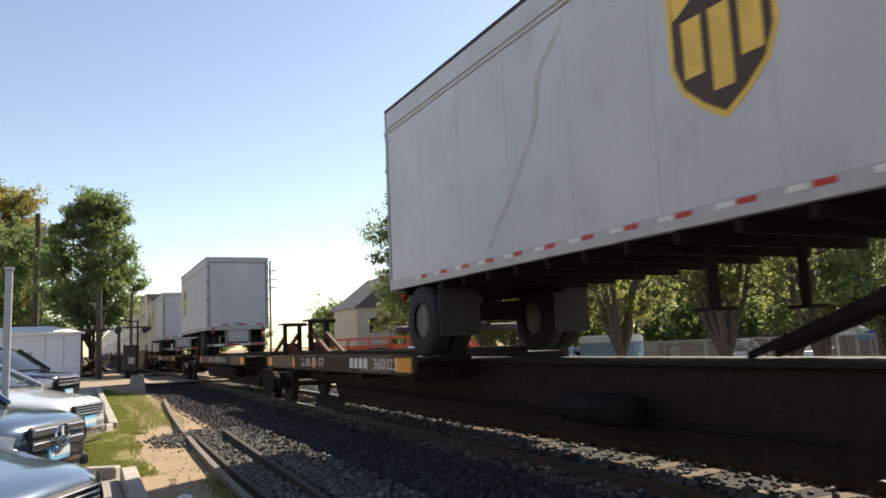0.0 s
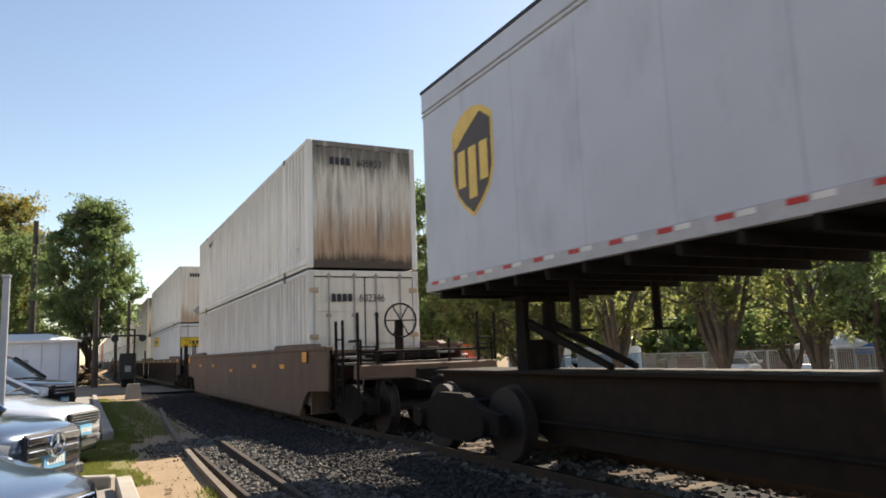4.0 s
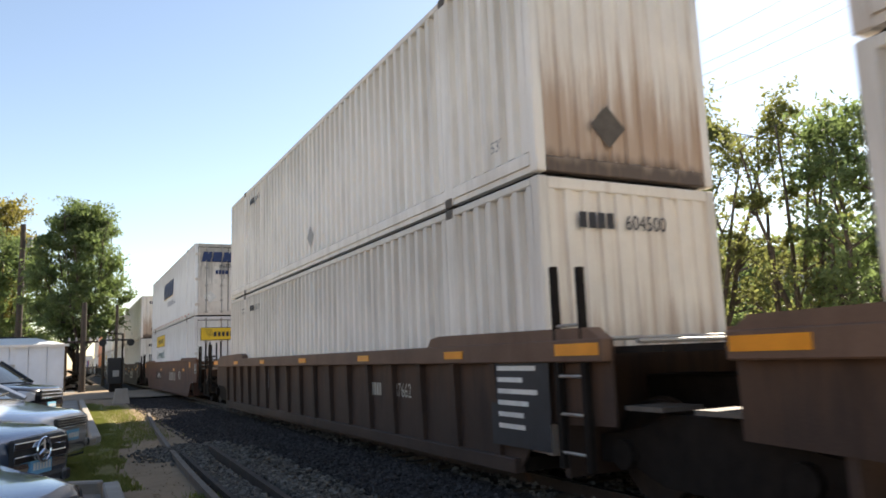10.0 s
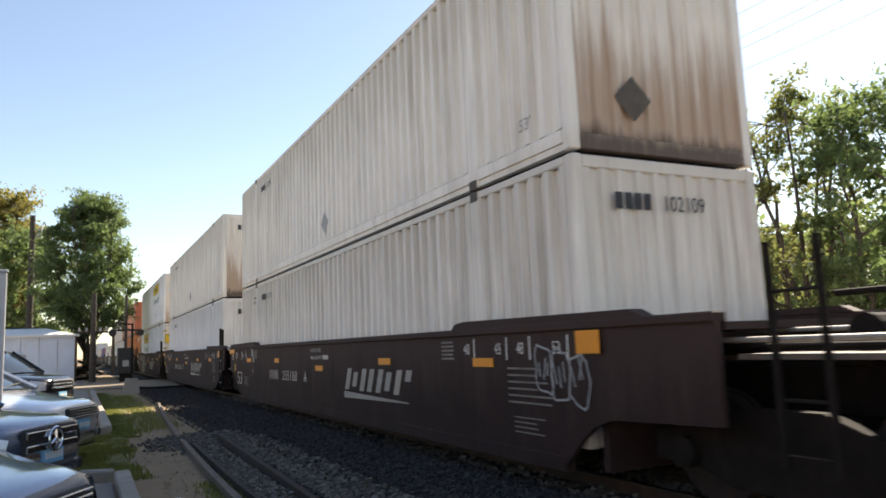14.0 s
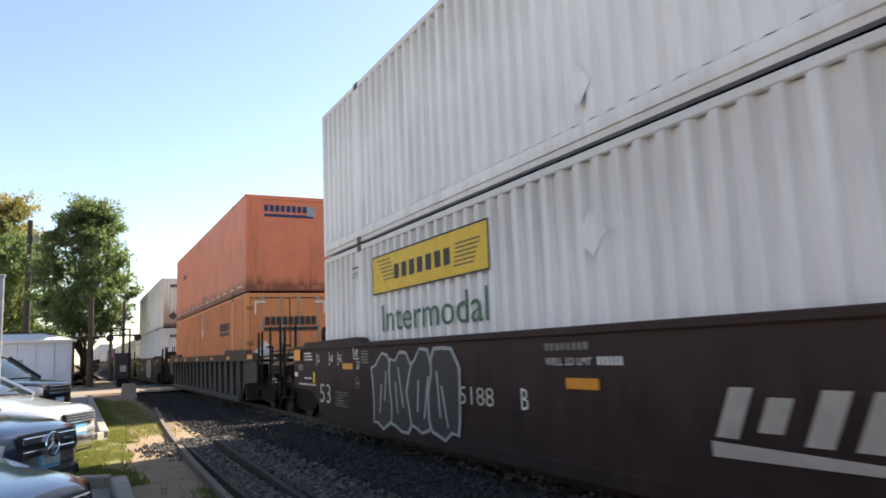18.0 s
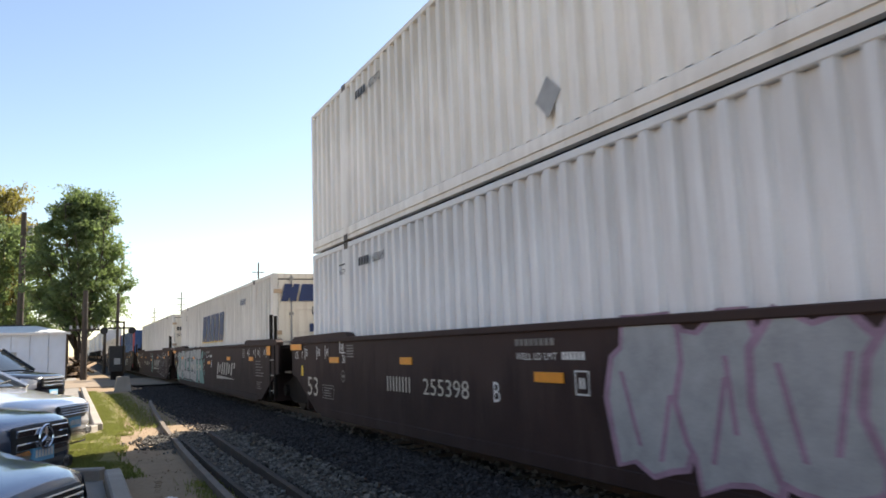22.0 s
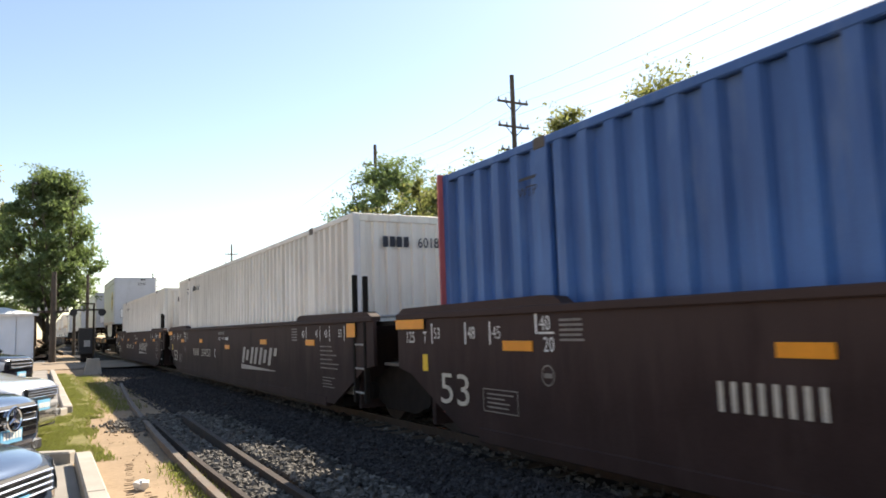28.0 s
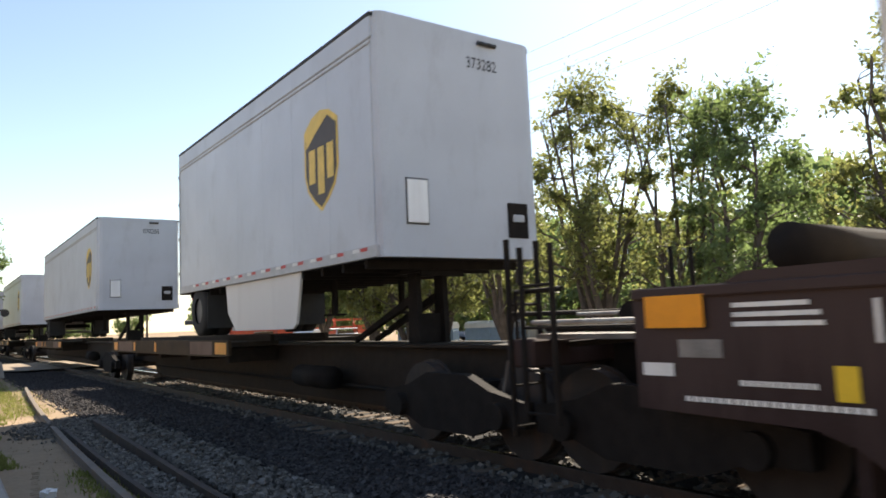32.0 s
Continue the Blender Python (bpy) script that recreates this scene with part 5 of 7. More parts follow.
def car(label, paint, L=4.6, W=0.9, nose=0.72, cowl=0.98, roof=1.45, tall=False, grille="slats", badge=False):
    root = tagged(new("car"), label, "car", "parked cars")
    gz = 0.26 if tall else 0.2
    wheels = (0.86, L - 0.95)
    hood = 1.15 if not tall else 1.05
    # y, half width, underside, shoulder, centre height
    st = [(0.0, W * 0.46, gz + 0.1, nose - 0.16, nose - 0.1), (0.04, W * 0.6, gz + 0.06, nose - 0.1, nose - 0.04), (0.13, W * 0.76, gz, nose - 0.06, nose), (0.3, W * 0.88, gz, nose - 0.03, nose + 0.03), (0.6, W * 0.97, gz, nose + 0.01, nose + 0.06),
          (hood, W, gz, cowl - 0.06, cowl), (hood + 0.7, W, gz, cowl - 0.02, cowl + 0.02), (L * 0.6, W, gz, cowl, cowl + 0.03), (L - 0.9, W, gz, cowl, cowl + 0.05), (L - 0.35, W * 0.97, gz + 0.02, cowl, cowl + 0.05), (L - 0.05, W * 0.85, gz + 0.12, cowl - 0.12, cowl - 0.02), (L, W * 0.7, gz + 0.2, cowl - 0.3, cowl - 0.15)]
    bm = bmesh.new()
    rings = []
    for y, w, zb, zs, zt in st:
        half = [(w * 0.86, zb), (w * 0.97, zb + 0.1), (w, (zb + zs) / 2), (w * 0.99, zs - 0.08), (w * 0.93, zs), (w * 0.7, zt - 0.015), (w * 0.35, zt), (0, zt + 0.005)]
        rings.append([(x, y, z) for x, z in half] + [(-x, y, z) for x, z in half[-2::-1]])
    vs = loft(bm, rings)
    bm.faces.new(vs[0][::-1])
    bm.faces.new(vs[-1])
    for r0, r1 in zip(vs, vs[1:]):
        bm.faces.new((r0[0], r1[0], r1[-1], r0[-1]))
    bmesh.ops.recalc_face_normals(bm, faces=bm.faces[:])
    part("body", bm, paint, root, "", True)
    # cabin
    cb = bmesh.new()
    y0 = hood - 0.02
    st2 = [(y0, W * 0.86, cowl - 0.02, cowl + 0.0), (y0 + 0.75, W * 0.74, cowl, roof - 0.06), (y0 + 1.2, W * 0.7, cowl, roof), (L - 1.35 if not tall else L - 0.6, W * 0.7, cowl, roof - 0.02), (L - 0.35 if not tall else L - 0.2, W * 0.8, cowl, cowl + 0.06 if not tall else cowl + 0.3)]
    r2 = []
    for y, w, zb, zt in st2:
        wb = W * 0.92
        half = [(wb, zb), (w + (wb - w) * 0.5, (zb + zt) / 2), (w, zt - 0.03), (w * 0.6, zt + 0.01), (0, zt + 0.02)]
        r2.append([(x, y, z) for x, z in half] + [(-x, y, z) for x, z in half[-2::-1]])
    v2 = loft(cb, r2)
    bmesh.ops.recalc_face_normals(cb, faces=cb.faces[:])
    part("window_glass", cb, GLASS, root, "dark tinted glass", True)
    rf = bmesh.new()
    loft(rf, [[(x, y, z + 0.012) for x, y, z in r[2:7]] for r in r2[1:4]])
    bmesh.ops.recalc_face_normals(rf, faces=rf.faces[:])
    part("roof", rf, paint, root, "", True)
    for s in (-1, 1):
        for a, b in ((0, 1), (3, 4)):
            pil = bmesh.new()
            tube(pil, Vector(r2[a][0 if s > 0 else 8]) + Vector((0, 0, 0.01)), Vector(r2[b][2 if s > 0 else 6]) + Vector((0, 0, 0.012)), 0.04, n=6)
            part("pillar", pil, paint, root)
        part("pillar", tube(bmesh.new(), (s * W * 0.9, L * 0.52, cowl), (s * W * 0.71, L * 0.52, roof - 0.03), 0.035, n=6), paint, root)
        mir = bmesh.new()
        box(mir, min(s * (W + 0.02), s * (W + 0.2)), max(s * (W + 0.02), s * (W + 0.2)), hood + 0.42, hood + 0.54, cowl + 0.02, cowl + 0.17, bevel=0.03)
        part("mirror", mir, paint, root)
        # lamp, wrapped round the corner
        lp = bmesh.new()
        rr = []
        for i, (y, w, zb, zs, zt) in enumerate(st[1:5 if not tall else 4]):
            side = [Vector((s * a, y, b)) for a, b in ((w, (zb + zs) / 2), (w * 0.99, zs - 0.08), (w * 0.93, zs))]
            low_pt = side[0].lerp(side[1], (0.45, 0.3, 0.45, 0.75)[i])
            rr.append([q + Vector((s * 0.007, -0.009, 0.004)) for q in (low_pt, side[1], side[1].lerp(side[2], 0.75))])
        loft(lp, rr)
        bmesh.ops.recalc_face_normals(lp, faces=lp.faces[:])
        part("headlamp", lp, LENS, root, "clear glass headlamp", True)
        part("fog_lamp", tube(bmesh.new(), (s * W * 0.48, 0.0, gz + 0.16), (s * W * 0.48, 0.08, gz + 0.16), 0.05, n=12), LENS, root)
        for y in wheels:
            R = 0.36 if tall else 0.32
            w = bmesh.new()
            prof = [(-0.11, 0.62), (-0.11, 0.9), (-0.08, 1.0), (0.08, 1.0), (0.11, 0.9), (0.11, 0.62)]
            k = 26
            ring = [[w.verts.new((s * (W - 0.1) + a, y + R * q * math.cos(6.2832 * i / k), R + R * q * math.sin(6.2832 * i / k))) for a, q in prof] for i in range(k)]
            for i in range(k):
                for j in range(5):
                    w.faces.new((ring[i][j], ring[(i + 1) % k][j], ring[(i + 1) % k][j + 1], ring[i][j + 1]))
            bmesh.ops.recalc_face_normals(w, faces=w.faces[:])
            wh = part("wheel", w, M["tyre"], root, "black tyre", True)
            part("rim", tube(bmesh.new(), (s * (W - 0.19), y, R), (s * (W - 0.01), y, R), R * 0.63, n=20), M["alloy"], wh, "alloy rim")
            ar = bmesh.new()
            tube(ar, (s * (W - 0.2), y, R + 0.02), (s * (W + 0.004), y, R + 0.02), R * 1.14, n=26)
            part("wheel_arch", ar, M["gasket"], root)
    # grille, bumper line, plate
    gw = 0.4 if tall else 0.4
    z0, z1 = (nose - 0.28, nose - 0.05) if tall else (nose - 0.21, nose - 0.07)
    part("grille_opening", boxes((-gw, gw, -0.025, 0.03, z0, z1), bevel=0.02), M["gasket"], root)
    n = 2 if badge else (4 if not tall else 3)
    for i in range(n):
        z = z0 + (z1 - z0) * (i + 0.5) / n
        h = (z1 - z0) / n * (0.28 if badge else 0.2)
        part("grille_slat", boxes((-gw + 0.02, gw - 0.02, -0.045, -0.02, z - h, z + h), bevel=0.008), CHROME, root, "chrome grille bar")
    if badge:
        bd = bmesh.new()
        k = 24
        c_ = (z0 + z1) / 2
        rings = []
        for i in range(k):
            a = 6.2832 * i / k
            rings.append([((0.1 + 0.013 * math.cos(q)) * math.cos(a), -0.06 + 0.013 * math.sin(q), c_ + (0.1 + 0.013 * math.cos(q)) * math.sin(a)) for q in (0, 1.05, 2.1, 3.14, 4.19, 5.24)])
        loft(bd, rings + rings[:1], True)
        bmesh.ops.recalc_face_normals(bd, faces=bd.faces[:])
        part("badge", bd, CHROME, root, "round chrome badge")
        for a in (90, 210, 330):
            part("badge_spoke", tube(bmesh.new(), (0, -0.06, c_), (0.1 * math.cos(radians(a)), -0.06, c_ + 0.1 * math.sin(radians(a))), 0.018, 0.007, n=5), CHROME, root)
    part("bumper_intake", boxes((-0.55, 0.55, 0.0, 0.05, gz + 0.1, gz + 0.2), bevel=0.015), M["gasket"], root)
    bp = bmesh.new()
    loft(bp, [[(x * W, y - 0.012, gz + 0.26), (x * W * 1.005, y - 0.02, gz + 0.3), (x * W, y - 0.012, gz + 0.34)] for x, y in ((-0.87, 0.3), (-0.75, 0.13), (-0.45, 0.0), (0.0, -0.02), (0.45, 0.0), (0.75, 0.13), (0.87, 0.3))])
    part("bumper_strip", bp, CHROME if badge else paint, root)
    pl = part("number_plate", boxes((-0.155, 0.155, -0.04, -0.025, gz + 0.23, gz + 0.37)), PLATE, root, "blue and white number plate")
    tagged(part("plate_bar", boxes(*[(-0.12 + 0.045 * i, -0.09 + 0.045 * i, -0.043, -0.0405, gz + 0.265, gz + 0.33) for i in range(6)]), M["paint_white"], pl), kind="stuff")
    part("wiper", tubes([((-0.5, hood + 0.02, cowl + 0.03), (0.05, hood + 0.1, cowl + 0.09)), ((0.05, hood + 0.02, cowl + 0.03), (0.6, hood + 0.1, cowl + 0.09))], 0.01, 5), M["gasket"], root)
    part("underbody", boxes((-W * 0.85, W * 0.85, 0.2, L - 0.2, gz - 0.04, gz + 0.1)), M["gasket"], root)
    return root


def park(c_, x, y, turn, z=0.0):
    """turn: heading of the front, degrees from the camera's side towards the track."""
    c_.matrix_basis = pose(x, y, z, 0, 0, turn)
    return c_


park(car("dark blue saloon with chrome trimmed lamps, parked nose out", PAINT["navy"], 4.7, 0.9, 0.75, 0.99, 1.45, False), -0.13, 4.42, 60)
park(car("black sport utility car with broad chrome grille and round badge", PAINT["navy"], 4.5, 0.9, 0.86, 0.95, 1.6, True, badge=True), -0.22, 7.5, 60)
park(car("silver saloon with slatted chrome grille, parked at the kerb", PAINT["silver"], 4.7, 0.9, 0.81, 0.99, 1.46, False), 0.05, 11.3, 62)
park(car("black sport utility car parked at the kerb by a shed", PAINT["black"], 4.5, 0.9, 0.98, 1.1, 1.7, True), -0.36, 19.8, 58)

# ---- steel post, shed, poles and signal on the parking side ----
post = tagged(new("sign_post"), "plain galvanised steel post beside the parked cars", "post")
part("post", boxes((-0.035, 0.035, -0.035, 0.035, 0, 2.36), bevel=0.008), M["alu"], post)
part("post_cap", boxes((-0.045, 0.045, -0.045, 0.045, 2.36, 2.39), bevel=0.006), M["alu"], post)
post.matrix_basis = pose(-0.76, 9.1, 0)

SHED = material("shed_wall", (0.62, 0.69, 0.79), 0.55, scale=1.2, vary=0.1, bump=0.05, stain=(0.55, 0.57, 0.6), stain_amt=0.5)
shed = tagged(new("shed"), "pale blue-grey panelled metal shed with low hip roof", "shed")
for i in range(6):
    part("wall_panel", boxes((-6 + i * 0.985, -6 + (i + 1) * 0.985 - 0.02, 0, 0.08, 0.06, 2.85), bevel=0.01), SHED, shed)
for i in range(5):
    part("wall_panel", boxes((-0.17, -0.09, 0.1 + i * 0.9, 0.98 + i * 0.9, 0.06, 2.85), bevel=0.01), SHED, shed)
part("wall_back", boxes((-6, -0.18, 4.52, 4.6, 0, 2.85), (-6.08, -6.0, 0.1, 4.5, 0, 2.85)), SHED, shed)
hip = bmesh.new()
lo = [hip.verts.new(p) for p in ((-6.25, -0.2, 2.86), (0.06, -0.2, 2.86), (0.06, 4.8, 2.86), (-6.25, 4.8, 2.86))]
hi = [hip.verts.new(p) for p in ((-4.2, 1.6, 3.35), (-1.8, 1.6, 3.35), (-1.8, 3.0, 3.35), (-4.2, 3.0, 3.35))]
hip.faces.new(lo[::-1])
hip.faces.new(hi)
for i in range(4):
    hip.faces.new((lo[i], lo[(i + 1) % 4], hi[(i + 1) % 4], hi[i]))
part("roof", hip, material("shed_roof", (0.78, 0.77, 0.74), 0.6, vary=0.1), shed, "pale metal hip roof")
part("fascia", boxes((-6.27, 0.08, -0.24, -0.2, 2.76, 2.9)), M["bright_box"], shed)
part("roof_hatch", boxes((-3.8, -2.2, 1.8, 2.8, 3.35, 3.45)), M["gasket"], shed)
part("vent", boxes((-3.4, -2.75, -0.03, -0.002, 1.3, 1.75), bevel=0.01), M["paint_grey"], shed, "grey wall vent")
part("corner_trim", boxes((-0.16, -0.06, -0.03, 0.0, 0, 2.85)), M["paint_umber"], shed)
shed.matrix_basis = pose(-0.1, 50, 0)

WOOD = material("pole_wood", (0.075, 0.06, 0.048), 0.9, scale=4, vary=0.3, bump=0.4, stain_scale=(2, 2, 0.2), stain=(0.05, 0.04, 0.03), stain_amt=0.6)


def wooden_pole(label, x, y, z, h, r, arms=(), cap=True):
    root = tagged(new("utility_pole"), label, "pole", "utility poles")
    part("pole", tube(bmesh.new(), (0, 0, -0.3), (0, 0, h), r, r * 0.68, n=12), WOOD, root)
    for za, half in arms:
        arm = part("cross_arm", boxes((-half, half, -0.06, 0.06, za - 0.06, za + 0.06), bevel=0.01), WOOD, root)
        br = tubes([((-half * 0.6, -0.07, za), (0, -0.07, za - 0.7)), ((half * 0.6, -0.07, za), (0, -0.07, za - 0.7))], 0.025, 6)
        part("arm_brace", br, M["under"], arm)
        for s in (-0.92, -0.45, 0.45, 0.92):
            part("insulator", tube(bmesh.new(), (s * half, 0, za + 0.06), (s * half, 0, za + 0.26), 0.07, 0.045, n=8), M["paint_grey"], arm)
    root.matrix_basis = pose(x, y, z, 0, 0, random.Random(int(y)).uniform(-4, 4))
    return root


p = wooden_pole("dark wooden pole with a small transformer", -3.3, 60, 0, 12.0, 0.26)
part("transformer", tube(bmesh.new(), (0.48, -0.1, 10.3), (0.48, -0.1, 11.0), 0.2, n=14), M["paint_grey"], p, "grey transformer can")
wooden_pole("slim wooden pole beside the crossing", 0.7, 47, 0, 5.2, 0.2, ((2.9, 0.8),))
wooden_pole("slim wooden pole beyond the crossing", 2.5, 66, 0, 6.0, 0.14)
for y, x in ((35.5, 25.4), (54.5, 24.5), (127.6, 29.3), (193.3, 24.8), (260.5, 24.8), (8.5, 26.0)):
    wooden_pole("tall wooden power pole with three cross arms", x, y, -1.0, 17.8, 0.2, ((16.05, 1.15), (14.5, 1.15), (13.0, 1.0)))

WIRE = material("wire", (0.2, 0.2, 0.21), 0.6, 0.3, vary=0.1, bump=0.0)


def wire(p0, p1, sag, r=0.007):
    cu = bpy.data.curves.new("power_line", "CURVE")
    cu.dimensions, cu.bevel_depth, cu.bevel_resolution = "3D", r, 1
    sp = cu.splines.new("POLY")
    n = 16
    sp.points.add(n)
    for i in range(n + 1):
        f = i / n
        q = Vector(p0).lerp(Vector(p1), f)
        sp.points[i].co = (q.x, q.y, q.z - sag * 4 * f * (1 - f), 1)
    cu.materials.append(WIRE)
    tagged(new("power_line", cu), "thin sagging power line between wooden poles", "wire", "power lines")


for (xa, ya), (xb, yb) in (((26.0, 8.5), (25.4, 35.5)), ((25.4, 35.5), (24.5, 54.5)), ((24.5, 54.5), (29.3, 127.6))):
    for z, half in ((15.3, 1.15), (13.75, 1.15)):
        for s in (-0.92, 0.92):
            wire((xa + s * half, ya, z), (xb + s * half, yb, z), 0.5)

base = tagged(new("concrete_base"), "tapered concrete footing with a thin marker post", "footing")
cone = bmesh.new()
tube(cone, (0, 0, -0.1), (0, 0, 0.55), 0.44, 0.3, n=4)
part("footing", cone, CONCRETE, base)
part("marker_post", tubes([((0, 0, 0.5), (0, 0, 2.7))], 0.035), M["under"], base)
part("marker_arm", tubes([((0, 0, 2.65), (-0.6, 0, 2.72))], 0.025), M["under"], base)
base.matrix_basis = pose(1.85, 31, 0)
sig = tagged(new("crossing_signal"), "black crossing signal mast with cabinet and cross arm", "signal")
part("cabinet", boxes((-0.42, 0.42, -0.35, 0.35, 0.45, 1.9), bevel=0.03), M["gasket"], sig, "black signal cabinet")
part("cabinet_stand", boxes((-0.3, 0.3, -0.25, 0.25, -0.1, 0.45)), M["under"], sig)
part("mast", tubes([((0, 0, 1.9), (0, 0, 4.9))], 0.08), WOOD, sig)
part("lamp_arm", tubes([((-0.7, 0, 2.9), (0.8, 0, 2.9))], 0.05), M["gasket"], sig)
for s in (-0.7, 0.75):
    part("signal_lamp", tube(bmesh.new(), (s, -0.22, 2.75), (s, 0.05, 2.75), 0.2, n=14), M["gasket"], sig)
part("notice", boxes((-0.16, 0.16, -0.37, -0.352, 0.85, 1.2)), M["paint_grey"], sig)
sig.matrix_basis = pose(2.35, 45, 0)
pile = tagged(new("timber_stack"), "stack of yellowish timber and planks by the pole", "timber")
rnd = random.Random(8)
for i in range(26):
    ob = part("plank", boxes((-0.09, 0.09, -1.2, 1.2, -0.06, 0.06)), M["deck_yellow"] if i % 3 else M["cream_box"], pile)
    ob.matrix_basis = pose(rnd.uniform(-0.8, 0.7), rnd.uniform(-0.5, 0.5), 0.08 + 0.1 * (i // 3), rnd.uniform(-14, 24), rnd.uniform(-8, 8), rnd.uniform(-40, 40))
for i in range(4):
    ob = part("upright", boxes((-0.1, 0.1, -0.1, 0.1, 0, 3.2 - 0.2 * i)), M["deck_yellow"], pile)
    ob.matrix_basis = pose(-0.9 + 0.55 * i, 0.7, 0, rnd.uniform(-3, 3), rnd.uniform(-3, 3), 0)
pile.matrix_basis = pose(0.15, 54, 0)

# ---- trees ----
BARK = material("bark", (0.1, 0.08, 0.065), 0.95, scale=6, vary=0.35, bump=0.6, stain_scale=(3, 3, 0.4), stain=(0.05, 0.04, 0.035), stain_amt=0.6)
LEAVES = [material("leaves_" + n, c, 0.55, scale=0.7, vary=0.25, bump=0.0, island=0.5, translucent=t_, spec=0.4, hue=h_) for n, c, t_, h_ in
          (("green", (0.125, 0.165, 0.075), (0.2, 0.27, 0.09), 0.02), ("olive", (0.12, 0.132, 0.052), (0.27, 0.285, 0.09), 0.045), ("turning", (0.22, 0.19, 0.06), (0.3, 0.265, 0.07), 0.03))]


def tree(label, height, spread, seed, leaf=0, count=7000, low=0.25, size=0.13, stems=5, clumps=60, blob=0.5, egg=0.0):
    """A tree from its foot at the origin: a forked trunk, limbs to the clumps of the crown, twigs and leaves.
    low: where the crown starts; clumps, blob: how many tufts of leaves and their size; egg: how far the crown narrows to the top."""
    r = random.Random(seed)
    root = tagged(new("tree"), label, "tree", "trees")
    bm = bmesh.new()
    fork = height * min(0.2, max(0.06, low * 0.55))
    rad = (0.018 if height < 10.5 else 0.012) * height + 0.03
    tube(bm, (0, 0, -0.3), (0.04, 0.02, fork), rad, rad * 0.8, n=10, caps=False)
    ways = []
    for i in range(stems):
        a = 6.283 * (i + r.uniform(-0.3, 0.3)) / stems
        tilt = spread * r.uniform(0.3, 0.75)
        top = height * r.uniform(0.72, 0.93)
        p, n = Vector((0.04, 0.02, fork * 0.97)), 7
        q0, rr = p, rad * 0.68
        for k in range(1, n + 1):
            f = k / n
            q = Vector((math.cos(a) * tilt * f ** 0.8 + r.gauss(0, 0.07), math.sin(a) * tilt * f ** 0.8 + r.gauss(0, 0.07), fork + (top - fork) * f))
            tube(bm, q0, q, rr, rr * 0.8, n=6, caps=False)
            ways.append((q, rr * 0.8))
            q0, rr = q, rr * 0.8
    mid, half = height * (1 + low) / 2, height * (1 - low) / 2
    tufts = []
    for _ in range(clumps):
        z = r.uniform(-1, 1)
        a = r.uniform(0, 6.283)
        wide = spread * math.sqrt(max(0.05, 1 - abs(z) ** 2.4)) * (1 - egg * (z + 1) / 2)
        q = r.random() ** 0.45
        tufts.append(Vector((math.cos(a) * wide * q, math.sin(a) * wide * q, mid + z * half * r.uniform(0.86, 1.0))))
    verts, faces = [], []
    per = count / clumps
    for c in tufts:
        best = min(ways, key=lambda w: (w[0] - c).length + (3.0 if w[0].z > c.z - 0.15 else 0.0))
        bend = best[0].lerp(c, 0.5) + Vector((r.gauss(0, 0.1), r.gauss(0, 0.1), r.uniform(-0.15, 0.05)))
        r0 = min(best[1] * 0.6, 0.05)
        tube(bm, best[0], bend, r0, r0 * 0.7, n=5, caps=False)
        tube(bm, bend, c, r0 * 0.7, r0 * 0.4, n=5, caps=False)
        big_blob = blob * r.uniform(0.55, 1.3)
        k_t = 6
        ends = [c + Vector((r.gauss(0, 0.7), r.gauss(0, 0.7), r.gauss(0.12, 0.6))) * big_blob for _ in range(k_t)]
        for e in ends:
            tube(bm, c, e, r0 * 0.35, 0.004, n=3, caps=False)
        for _ in range(int(per * r.uniform(0.45, 1.55))):
            e = ends[r.randrange(k_t)]
            p = c.lerp(e, r.uniform(0.35, 1.1)) + Vector((r.gauss(0, 1), r.gauss(0, 1), r.gauss(0, 0.8))) * big_blob * 0.24
            nrm = Vector((r.gauss(0, 1), r.gauss(0, 1), r.gauss(0.6, 1))).normalized()
            a_ = nrm.orthogonal().normalized()
            b_ = nrm.cross(a_)
            ang = r.uniform(0, 6.283)
            a2, b2 = a_ * math.cos(ang) + b_ * math.sin(ang), b_ * math.cos(ang) - a_ * math.sin(ang)
            s = size * r.uniform(0.55, 1.25)
            k = len(verts)
            verts += [p - a2 * s, p - b2 * s * 0.5 + nrm * s * 0.12, p + a2 * s, p + b2 * s * 0.5 + nrm * s * 0.12]
            faces.append((k, k + 1, k + 2, k + 3))
    part("trunk", bm, BARK, root, "rough brown trunk and limbs")
    me = bpy.data.meshes.new("crown")
    me.from_pydata([tuple(v) for v in verts], [], faces)
    link_mesh("crown", me, LEAVES[leaf], root, "uneven leafy crown")
    return root


def plant(t_, x, y, z=-1.0, turn=0):
    t_.matrix_basis = pose(x, y, z, 0, 0, turn)
    return t_


ST = "backlit street tree with thinning yellow-green leaves"
plant(tree("dense rounded dark green street tree", 11.6, 3.7, 21, 0, 34000, 0.28, 0.11, 6, 150, 0.7), 18.0, 37.0)
plant(tree("dense olive green street tree", 10.2, 3.4, 22, 1, 26000, 0.25, 0.11, 6, 120, 0.7), 18.0, 31.5)
plant(tree("olive green street tree", 9.2, 2.9, 23, 1, 22000, 0.22, 0.09, 6, 100, 0.62), 17.2, 27.0)
plant(tree(ST, 8.9, 2.4, 24, 1, 13000, 0.3, 0.085, 6, 80, 0.5, 0.3), 16.4, 23.2)
plant(tree(ST, 9.7, 2.2, 25, 1, 9500, 0.3, 0.08, 6, 62, 0.46, 0.5), 16.0, 19.0)
plant(tree(ST, 9.5, 2.5, 26, 1, 14500, 0.3, 0.08, 7, 88, 0.48, 0.35), 16.0, 14.6)
